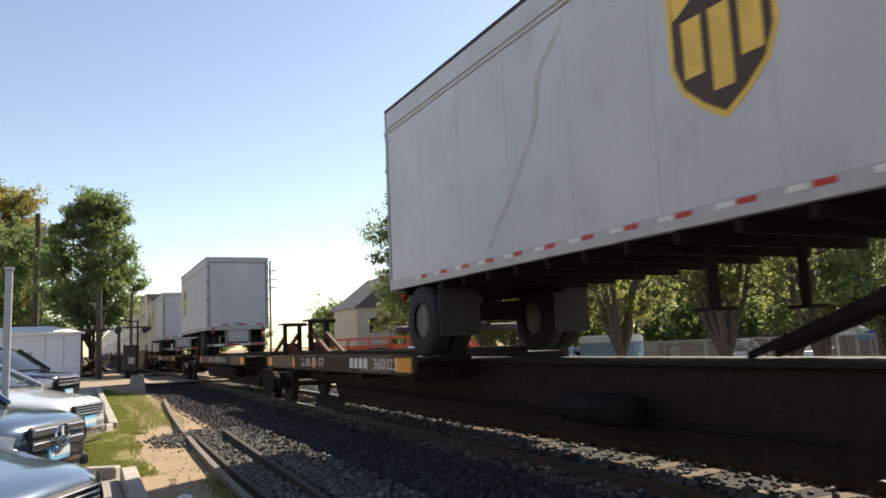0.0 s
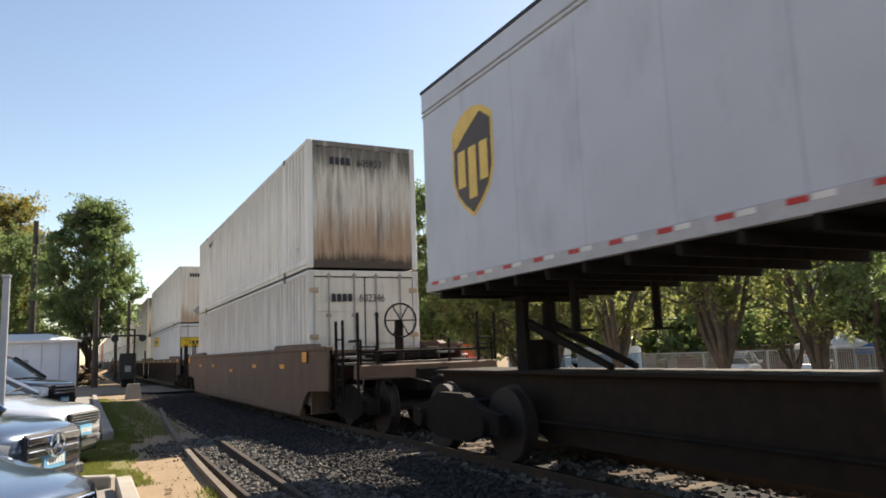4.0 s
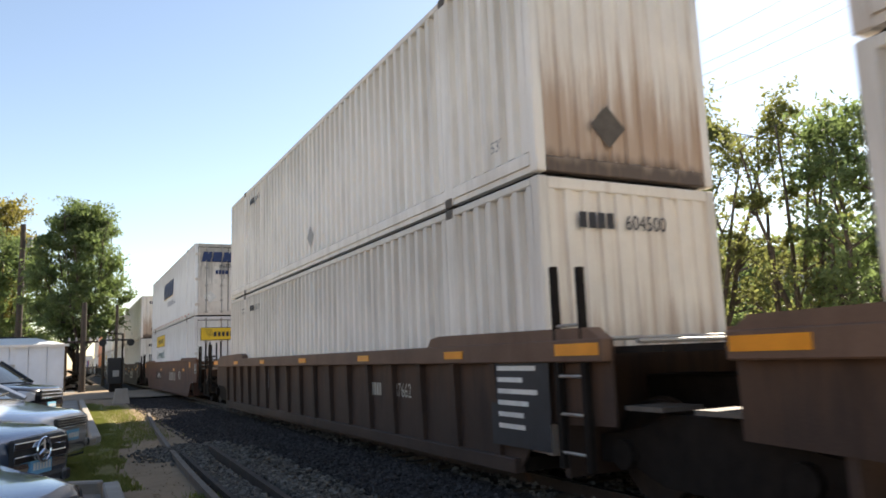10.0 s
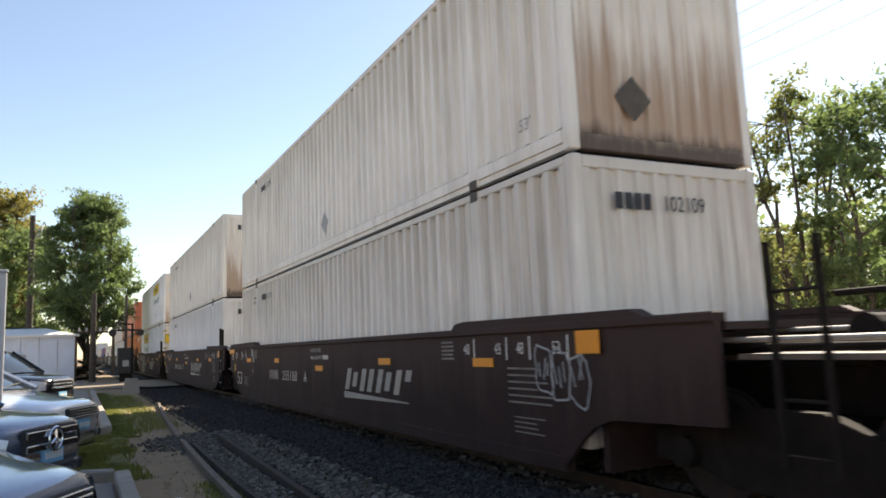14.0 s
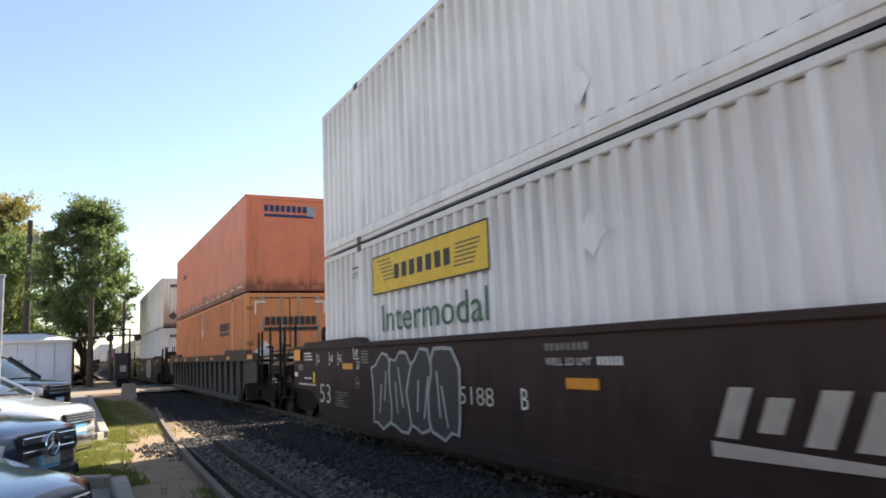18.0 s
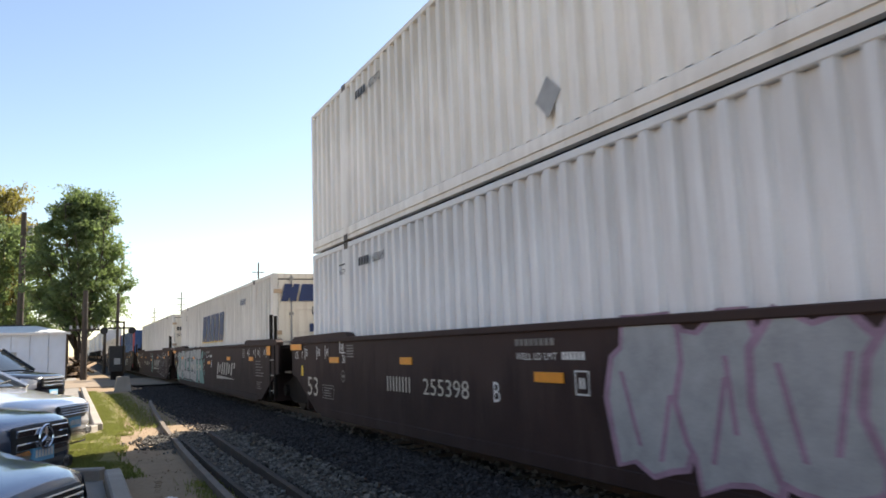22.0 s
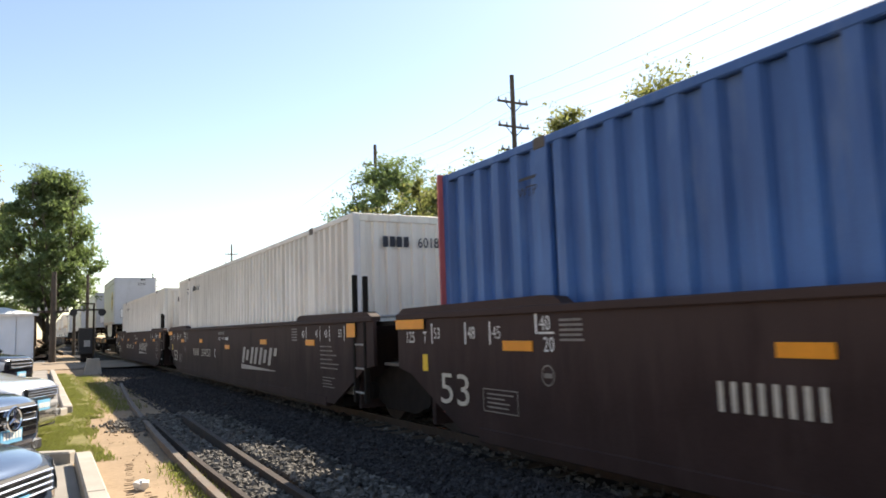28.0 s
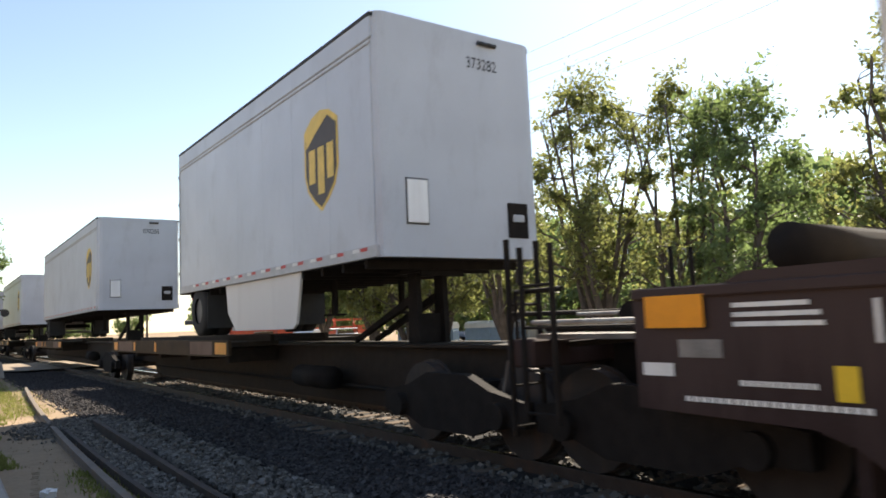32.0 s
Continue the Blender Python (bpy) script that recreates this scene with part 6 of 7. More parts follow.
plant(tree("sparse street tree with bare upper twigs", 8.8, 1.8, 27, 1, 6500, 0.26, 0.075, 5, 52, 0.4, 0.45), 16.4, 11.9)
plant(tree("dense dark green street tree", 7.8, 2.0, 28, 0, 13000, 0.26, 0.085, 6, 70, 0.52, 0.25), 16.0, 9.9)
plant(tree(ST, 8.3, 2.1, 29, 1, 9500, 0.26, 0.08, 6, 60, 0.46, 0.35), 16.2, 6.0)
# Unseen tree, out of view to the right, added only for the lighting.
plant(tree(ST, 8.2, 2.2, 30, 1, 8000, 0.26, 0.085, 6, 55, 0.46, 0.35), 16.0, 1.8)
plant(tree("small yellow-green tree behind the street trees", 6.0, 2.2, 31, 1, 5000, 0.42, 0.12, 5, 50, 0.5), 21.5, 25.0)
plant(tree("small yellow-green tree behind the street trees", 5.6, 2.2, 32, 0, 4500, 0.42, 0.12, 5, 50, 0.5), 22.0, 17.0)
plant(tree("small green tree behind the street trees", 6.0, 2.4, 33, 0, 5000, 0.42, 0.12, 5, 50, 0.5), 23.0, 12.5)
plant(tree("small green tree by the construction yard", 6.5, 2.4, 34, 1, 5000, 0.2, 0.16, 5, 40, 0.7), 27.0, 64.0)
big = tree("full green broadleaf tree beyond the parking lot", 12.7, 4.3, 41, 0, 44000, 0.24, 0.13, 8, 190, 0.72, 0.55)
plant(big, 0.45, 55, -0.1)
plant(tree("tall yellow-green tree behind the shed", 16.4, 4.6, 42, 2, 30000, 0.25, 0.16, 8, 150, 0.9, 0.2), -6.6, 70, -0.1)
plant(tree("dark green tree behind the shed", 12.0, 4.2, 43, 0, 26000, 0.12, 0.15, 8, 130, 0.85), -4.6, 66, -0.1)
far_tree = tree("distant green broadleaf tree beside the track", 11.0, 5.0, 44, 0, 3600, 0.15, 0.38, 6, 50, 1.3)
plant(far_tree, -9, 90, -0.1)
rnd = random.Random(12)
for i in range(34):
    side = -1 if i % 2 else 1
    y = 95 + 14 * i * rnd.uniform(0.9, 1.1)
    plant(copy_thing(far_tree, pose(0, 0, 0)), (-12 - rnd.uniform(0, 25)) if side < 0 else (34 + rnd.uniform(0, 30)), y, -0.5, rnd.uniform(0, 360))
for i in range(10):
    plant(copy_thing(far_tree, pose(0, 0, 0)), 40 + rnd.uniform(-2, 12), 20 + i * 9, -1.0, rnd.uniform(0, 360))

# ---- yard and street beyond the track ----
TOILET = [material("toilet_" + n, c, 0.5, vary=0.12, bump=0.05) for n, c in (("blue", (0.2, 0.3, 0.42)), ("white", (0.7, 0.72, 0.72)))]


def toilet(label, big_one=False):
    root = tagged(new("portable_toilet"), label, "portable toilet", "portable toilets")
    w = 0.58 if not big_one else 1.0
    part("cabin", boxes((-w, w, -0.58, 0.58, 0.08, 2.0), bevel=0.03), TOILET[0], root)
    roof = bmesh.new()
    prism(roof, [(-w - 0.03, 2.0), (w + 0.03, 2.0), (w - 0.05, 2.2), (w * 0.5, 2.3), (-w * 0.5, 2.3), (-w + 0.05, 2.2)], "y", -0.6, 0.6)
    part("roof", roof, TOILET[1], root, "white domed roof")
    part("door", boxes((-w + 0.12, w - 0.12, -0.62, -0.58, 0.14, 1.92), bevel=0.01), TOILET[0], root)
    part("door_notice", boxes((-0.15, 0.15, -0.635, -0.622, 1.2, 1.5)), TOILET[1], root)
    part("skid", boxes((-w, -w + 0.1, -0.7, 0.7, 0, 0.08), (w - 0.1, w, -0.7, 0.7, 0, 0.08)), M["under"], root)
    for z in (0.5, 0.8, 1.1):
        part("rib", boxes((-w - 0.015, -w, -0.5, 0.5, z, z + 0.08)), TOILET[0], root)
    return root


for x, y, b_ in ((18.5, 28.6, False), (19.3, 27.3, False), (20.5, 25.8, True), (21.2, 24.9, True)):
    toilet("blue-grey portable toilet with white roof", b_).matrix_basis = pose(x, y, -1.0, 0, 0, 35)

MESHY = material("fence_wire", (0.42, 0.43, 0.44), 0.5, 0.5, vary=0.1, bump=0.0)


def fence_panel(label):
    root = tagged(new("fence_panel"), label, "fence", "temporary fence panels")
    part("frame", tubes([((0, 0, 0.1), (0, 0, 1.95)), ((2.4, 0, 0.1), (2.4, 0, 1.95)), ((0, 0, 1.93), (2.4, 0, 1.93)), ((0, 0, 0.15), (2.4, 0, 0.15))], 0.03, 6), MESHY, root)
    inf = bmesh.new()
    for i in range(1, 30):
        x = 2.4 * i / 30
        box(inf, x - 0.012, x + 0.012, -0.006, 0.006, 0.15, 1.93)
    for i in range(1, 14):
        z = 0.15 + 1.78 * i / 14
        box(inf, 0, 2.4, -0.006, 0.006, z - 0.008, z + 0.008)
    tagged(part("wire_mesh", inf, MESHY, root), kind="stuff")
    part("foot", boxes((-0.1, 0.1, -0.35, 0.35, 0, 0.1)), CONCRETE, root)
    return root


fp = fence_panel("grey wire fence panel on concrete feet")
fp.matrix_basis = pose(21.8, 24.2, -1.0, 0, 0, -52)
for i in range(1, 11):
    copy_thing(fp, pose(21.8 + i * 1.52, 24.2 - i * 1.92, -1.0, 0, 0, -52 + (i % 3 - 1) * 3))

TENT = material("tent_cloth", (0.82, 0.82, 0.81), 0.7, vary=0.05, bump=0.1, translucent=(0.8, 0.8, 0.78))
BLUE_CLOTH = material("blue_cloth", (0.05, 0.2, 0.5), 0.7, vary=0.1, bump=0.1, translucent=(0.05, 0.25, 0.6))


def tent(label, cloth, x, y, w, h):
    root = tagged(new("canopy_tent"), label, "tent")
    bm = bmesh.new()
    peak = bm.verts.new((0, 0, h))
    lo = [bm.verts.new(p) for p in ((-w, -w, h - 0.95), (w, -w, h - 0.95), (w, w, h - 0.95), (-w, w, h - 0.95))]
    dn = [bm.verts.new((v.co.x, v.co.y, h - 1.25)) for v in lo]
    for i in range(4):
        bm.faces.new((peak, lo[i], lo[(i + 1) % 4]))
        bm.faces.new((lo[i], dn[i], dn[(i + 1) % 4], lo[(i + 1) % 4]))
    bmesh.ops.recalc_face_normals(bm, faces=bm.faces[:])
    part("canopy", bm, cloth, root)
    for a in (-w, w):
        for b_ in (-w, w):
            part("leg", tubes([((a * 0.97, b_ * 0.97, 0), (a * 0.97, b_ * 0.97, h - 1.0))], 0.03, 6), M["alu"], root)
    root.matrix_basis = pose(x, y, -1.05, 0, 0, 20)


tent("white peaked canopy tent in the yard", TENT, 42.5, 30, 1.7, 2.95)
tent("blue canopy tent in the yard", BLUE_CLOTH, 45, 27, 2.2, 2.6)
tent("blue canopy tent in the yard", BLUE_CLOTH, 46, 22.5, 2.2, 2.6)

BRICK = material("brick_front", (0.24, 0.12, 0.09), 0.9, scale=3, vary=0.2, bump=0.2)
STUCCO = material("stucco", (0.42, 0.39, 0.34), 0.9, scale=1.5, vary=0.12, bump=0.2)


def building(label, x0, x1, y0, y1, h, mat, floors, bays, sign=None, z=-1.0):
    root = tagged(new("building"), label, "building", "buildings beyond the yard")
    part("wall", boxes((x0, x1, y0, y1, z, h)), mat, root)
    part("parapet", boxes((x0 - 0.15, x1 + 0.15, y0 - 0.15, y1 + 0.15, h, h + 0.5)), M["paint_grey"], root, "grey roof edge")
    fh = (h - z) / floors
    for f in range(floors):
        for b_ in range(bays):
            y = y0 + (y1 - y0) * (b_ + 0.5) / bays
            zz = z + f * fh + fh * 0.35
            w = part("window", boxes((x0 - 0.06, x0 - 0.002, y - 0.75, y + 0.75, zz, zz + fh * 0.45)), M["paint_white"], root, "white framed window")
            part("pane", boxes((x0 - 0.075, x0 - 0.061, y - 0.65, y + 0.65, zz + 0.08, zz + fh * 0.45 - 0.08)), GLASS, w)
    if sign:
        part("sign_band", boxes((x0 - 0.12, x0 - 0.003, y0 + 1, y1 - 1, z + fh * 0.82, z + fh)), sign, root, "plain coloured shop sign band")
    return root


building("brick shop building behind the trees", 46, 56, 34, 47, 4.4, BRICK, 1, 5, M["paint_faded"])
building("beige flat-roofed building behind the trees", 58, 74, 20, 66, 9.6, STUCCO, 3, 14)
building("low pale building behind the yard", 50, 60, 12, 30, 5.2, STUCCO, 1, 5)
house = tagged(new("house"), "grey house with steep gabled roof beyond the yard", "house")
part("wall", boxes((27, 36, 76, 84, -1, 5.4)), STUCCO, house)
gb = bmesh.new()
prism(gb, [(26.6, 5.4), (36.4, 5.4), (31.5, 9.2)], "y", 75.6, 84.4)
part("roof", gb, material("dark_shingle", (0.09, 0.09, 0.1), 0.9, vary=0.2), house, "dark shingle roof")
for x in (29, 31.5, 34):
    part("window", boxes((x - 0.5, x + 0.5, 75.9, 75.998, 2.6, 4.2)), GLASS, house)

RED_STEEL = material("red_steel", (0.5, 0.09, 0.04), 0.6, vary=0.2, stain=RUST, stain_amt=0.4)
rig = tagged(new("steel_rack"), "red-orange steel racks stacked in a construction yard", "rack")
rnd = random.Random(3)
for i in range(9):
    x = i * 1.5
    part("upright", boxes((x - 0.08, x + 0.08, -0.08, 0.08, 0, 2.9 - 0.1 * (i % 3))), RED_STEEL, rig)
for z in (0.9, 1.6, 2.2, 2.75):
    part("beam", boxes((-0.1, 12.1, -0.12, -0.05, z - 0.07, z + 0.07)), RED_STEEL, rig)
for i in range(8):
    part("load", boxes((i * 1.5 + 0.15, i * 1.5 + 1.35, -0.5, 0.7, 1.7, 2.1 + rnd.uniform(-0.2, 0.3))), RED_STEEL if i % 2 else M["deck_yellow"], rig)
rig.matrix_basis = pose(15.5, 50, -1.0, 0, 0, -10)
sawh = tagged(new("road_barrier"), "orange and white road barriers in the yard", "barrier")
for i in range(4):
    part("board", boxes((i * 1.4, i * 1.4 + 1.2, 0, 0.04, 0.7, 0.95)), M["reflector"] if i % 2 else M["paint_white"], sawh)
    part("leg", boxes((i * 1.4 + 0.1, i * 1.4 + 0.16, -0.2, 0.2, 0, 0.95)), M["paint_white"], sawh)
sawh.matrix_basis = pose(14.5, 42, -1.0, 0, 0, -10)
tr = tagged(new("utility_truck"), "white utility truck parked in the yard", "truck")
part("body", boxes((-1.0, 1.0, 0, 3.6, 0.55, 1.75), bevel=0.04), PAINT["white"], tr)
cabm = bmesh.new()
prism(cabm, [(-2.1, 0.55), (0.0, 0.55), (0.0, 2.1), (-0.9, 2.1), (-1.35, 1.35), (-2.1, 1.2)], "x", -0.98, 0.98)
part("cab", cabm, PAINT["white"], tr)
part("windscreen", boxes((-0.85, 0.85, -1.32, -1.2, 1.4, 1.9)), GLASS, tr)
part("side_window", boxes((-0.995, -0.982, -1.0, -0.2, 1.4, 1.95)), GLASS, tr)
part("ladder_rack", tubes([((-0.9, 0, 2.1), (-0.9, 3.5, 2.1)), ((0.9, 0, 2.1), (0.9, 3.5, 2.1)), ((-0.9, 0.2, 1.75), (-0.9, 0.2, 2.1)), ((-0.9, 3.3, 1.75), (-0.9, 3.3, 2.1))], 0.04), M["alu"], tr)
for s in (-0.85, 0.85):
    for y in (-1.35, 2.6):
        part("wheel", tube(bmesh.new(), (s - 0.13, y, 0.42), (s + 0.13, y, 0.42), 0.42, n=20), M["tyre"], tr)
tr.matrix_basis = pose(21.5, 46, -1.0, 0, 0, -70)
for x, y, pnt, tall in ((36, 31, "white", True), (38, 28, "silver", False), (26, 35, "silver", False), (30, 38, "black", True), (40, 24, "black", True)):
    park(car("car parked in the far yard", PAINT[pnt], 4.6, 0.9, 0.9 if tall else 0.74, 1.05 if tall else 0.97, 1.7 if tall else 1.44, tall), x, y, 120, -1.0)

# unseen wall behind the parking lot, added to close the place and bounce light
back = tagged(new("wall_west"), "long unseen buff wall added to bounce light", "wall", "", "structure")
part("wall", boxes((-26.4, -26, -70, 44, -0.1, 7.5)), material("bounce_buff", (0.36, 0.27, 0.2), 0.9, vary=0.2, bump=0.3), back)


# ---- the train: (thing, place along the train, height, turn) ----
TRAIN = []


def ride(ob, u, z, turn=0):
    TRAIN.append((ob, u, z, turn))
    ob.matrix_basis = pose(TX, u, z, 0, 0, turn)
    return ob


FLOOR1, FLOOR2 = 0.338, 3.252

# trailers and spine cars at the front
for u, turn, skirt in ((1.96, 0, False), (29.75, 180, False), (48.1, 180, False)):
    t_ = road_trailer("grey road trailer with a shield emblem riding on a spine car", skirt=skirt, turned=bool(turn), tall=2.93, drop=0.12, logo_y=2.26, CW=1.23)
    ride(t_, u + (8.53 if turn else 0), 2.2, turn)
    TRAIN[-1] += (-0.06,)
STAIN = material("trailer_stain", (0.44, 0.44, 0.45), 0.5, vary=0.2, bump=0.0)
trail = [(3.76, 2.33), (4.16, 1.99), (4.27, 1.46), (4.76, 0.88), (5.15, 0.5), (5.37, 0.26)]
for (a, b), (c, d) in zip(trail, trail[1:]):
    wd = 0.045
    mark("dark_streak", [[(-a - wd, b), (-a + wd, b), (-c + wd, d), (-c - wd, d)]], STAIN, TRAIN[0][0], facing(-1.23 - 0.004, 0, 0, "near"), "dark water streak on the side")

ride(spine_unit("brown steel spine car with a scuffed yellow wheel deck", 0.6 - 20, 18.4 - 20, (9.5 - 20, 19.0 - 20), ((2.9 - 20, 1),), (-18.5,), (("t", "2-28 / 1-57", -4.5, 1.65), ("bars", "", -7.7, 0.95), ("t", "360022", -8.85, 1.05)), ((18.75 - 20, -1),)), 20, 0)
ride(spine_unit("brown steel spine car with white stencilled deck edge", 0.4, 18.2, (1.8, 11.3), ((17.4, -1),), (-0.2,), (("t", "TWIN 28  ALL PURPOSE SPINE CAR", 8.5, 3.5),), ((1.5, 1),)), 20, 0)
ride(spine_unit("brown steel spine car with raised red hitch", 0.3, 19.3, (1.7, 11.5), ((17.1, -1),), (-0.1, 17.6), (("t", "2-28 / 1-57", 6.43, 1.5), ("bars", "", 10.1, 0.95), ("t", "360022", 8.95, 1.0)), ((1.2, 1),)), 38.7, 0)

CARS = [
    # u, lead, trail, skin, ribbed, chord
    (62.46, "end", "end", "well_tan", False, None),
    (85.74, "end", "joint", "well_ribbed", True, "well_tan"),
    (105.37, "joint", "joint", "well_ribbed", True, "well_tan"),
    (124.96, "joint", "end", "well_ribbed", True, "well_tan"),
    (148.37, "end", "end", "well_rust", False, None),
    (171.98, "end", "joint", "well_brown", False, None),
    (191.42, "joint", "joint", "well_brown", False, None),
    (210.91, "joint", "end", "well_brown", False, None),
    (234.48, "end", "end", "well_grey", True, "well_ribbed"),
    (257.97, "end", "joint", "well_brown", False, None),
    (277.38, "joint", "joint", "well_brown", False, None),
    (296.81, "joint", "end", "well_brown", False, None),
    (320.16, "end", "joint", "well_brown", False, None),
    (339.22, "joint", "joint", "well_brown", False, None),
    (358.83, "joint", "end", "well_brown", False, None),
]
WORDS = {"well_tan": "rusty tan well car with smooth sides", "well_ribbed": "weathered brown well car with upright side posts", "well_rust": "rust red well car with smooth sides",
         "well_brown": "dark brown well car with white stencils", "well_grey": "dark grey well car with upright side posts"}
WELLS = []
for u, a, b, skin, ribbed, chord in CARS:
    w = well_car(WORDS[skin] + " under its containers", M[skin], ribbed, a, b, 1.47 if ribbed else 1.54, {62.46: "wheel", 257.97: "tank", 320.16: "tank"}.get(u, ""), M[chord] if chord else None, **({"strips": ((1.45, 0.46), (4.45, 0.47), (9.36, 0.47))} if skin == "well_rust" else {}))
    WELLS.append(ride(w, u, 0))
for i, (num, let) in {5: ("255188", "A"), 6: ("255188", "C"), 7: ("255188", "B"), 9: ("255398", "B"), 10: ("255398", "C"), 11: ("255398", "A"), 12: ("254753", "A"), 13: ("254753", "C"), 14: ("254753", "B")}.items():
    brown_marks(WELLS[i], num, let, CARS[i][2] == "joint", 0.45 if i == 13 else 0.0)
w5 = WELLS[4]
letters("645063", 0.34, M["paint_white"], w5, facing(-WX - 0.006, 11.39, 0.77, "near"), "number", width=1.5)
mark("number_patch", [rect(0, 0, 2.1, 0.36)], M["well_brown"], w5, facing(-WX - 0.003, 11.8, 0.7, "near"))
mark("emblem", bars(2.2, 0.36, 6, gap=0.5), M["paint_emblem"], w5, facing(-WX - 0.006, 6.2, 0.7, "near"), "faded block emblem")
rnd = random.Random(31)
for i in range(11):
    mark("faded_scrawl", [rect(0, rnd.uniform(0, 0.15), 0.07 + 0.06 * rnd.random(), rnd.uniform(0.35, 0.7), rnd.uniform(-0.25, 0.25)), rect(-0.05, rnd.uniform(0.2, 0.5), 0.3, 0.08, 0.1)],
         M["paint_faded"], w5, facing(-WX - 0.004, 15.4 - 0.31 * i, 0.62, "near"), "faded red paint scrawl")
mark("data_panel", [rect(0, 0, 0.5, 0.33)], M["paint_grey"], w5, facing(-WX - 0.006, -1.2, 1.05, "near"))
mark("data_field", [rect(0.03, 0.03, 0.44, 0.27)], M["paint_black"], w5, facing(-WX - 0.009, -1.2, 1.05, "near"))
mark("data_rows", text_rows(0.3, 4, 0.05, 0.02), M["paint_white"], w5, facing(-WX - 0.012, -1.28, 1.29, "near"))
for i, n in ((1, "787662"), (3, "787662")):
    letters(n, 0.28, M["paint_stencil"], WELLS[i], facing(-WX + 0.062, 3.84, 0.82, "near"), "number", width=0.7)
    mark("owner_bar", bars(0.4, 0.19, 4), M["paint_stencil"], WELLS[i], facing(-WX + 0.062, 4.6, 0.82, "near"))
letters("53", 0.5, M["paint_black"], WELLS[2], facing(-WX + 0.066, 3.0, 0.55, "near"), "stencil")
mark("emblem", bars(1.75, 0.55, 6, gap=0.5, slant=0.1), M["paint_faded"], WELLS[2], facing(-WX + 0.066, 6.5, 0.45, "near"), "faded red blocks")
for i in (2, 3, 8):
    mark("data_panel", [rect(0, 0, 0.42, 0.5)], M["paint_grey"], WELLS[i], facing(-WX + 0.066, 11.6, 0.75, "near"))
mark("data_panel", [rect(0, 0, 0.86, 1.0)], M["paint_black"], WELLS[1], facing(-WX - 0.026, 15.9, 0.3, "near"), "black stencilled panel")
letters("1251", 0.3, M["paint_white"], WELLS[1], facing(-WX - 0.03, 15.78, 0.52, "near"), "stencil", width=0.58)
mark("stencil_bar", bars(0.4, 0.07, 3), M["paint_stencil"], WELLS[1], facing(-WX - 0.03, 15.7, 1.12, "near"))
mark("data_rows", text_rows(0.4, 3, 0.07, 0.035), M["paint_stencil"], WELLS[1], facing(-WX - 0.03, 15.7, 1.0, "near"))
# black test panels on the ends of the ribbed cars
for i in (2, 3):
    mark("data_panel", [rect(0, 0, 1.1, 0.95)], M["paint_black"], WELLS[i], facing(-WX - 0.004, 0.9, 0.42, "near"))
    mark("data_rows", text_rows(0.8, 6, 0.12, 0.05), M["paint_white"], WELLS[i], facing(-WX - 0.008, 0.75, 1.2, "near"))


def scrawl(root, y, w, z0, z1, fill, edge, seed, n=5):
    """Spray-painted overlapping letter-like blobs."""
    rnd = random.Random(seed)
    x = -WX - 0.013
    step = w / n
    blobs, rims = [], []
    for i in range(n):
        cx, cy = (i + 0.5) * step, (z0 + z1) / 2
        rx, ry = step * 0.58, (z1 - z0) / 2
        pts = []
        for k in range(16):
            a = 2 * math.pi * k / 16
            r = 1 + rnd.uniform(-0.2, 0.12)
            pts.append((cx + rx * r * math.copysign(abs(math.cos(a)) ** 0.7, math.cos(a)), cy + ry * r * math.copysign(abs(math.sin(a)) ** 0.6, math.sin(a))))
        rims.append([((p[0] - cx) * 1.16 + cx, (p[1] - cy) * 1.08 + cy) for p in pts])
        blobs.append(pts)
    for i in range(n):
        d = 0.0015 * i
        mark("graffiti_edge", [rims[i]], edge, root, facing(x - d, y, 0, "near"))
        mark("graffiti_fill", [blobs[i]], fill, root, facing(x - d - 0.0008, y, 0, "near"), "spray-painted graffiti")
        cx = (i + 0.5) * step
        h = z1 - z0
        for k in range(2):
            mark("graffiti_stroke", [rect(cx + (k - 0.7) * 0.3 * step, z0 + h * rnd.uniform(0.1, 0.35), 0.05, h * rnd.uniform(0.4, 0.55), rnd.uniform(-0.3, 0.3))], edge, root, facing(x - d - 0.0014, y, 0, "near"))


scrawl(WELLS[7], 13.25, 2.75, 0.3, 1.35, M["paint_black"], M["paint_silver"], 3, 4)
scrawl(WELLS[9], 7.05, 3.0, 0.28, 1.5, M["paint_silver"], M["paint_mauve"], 5, 4)
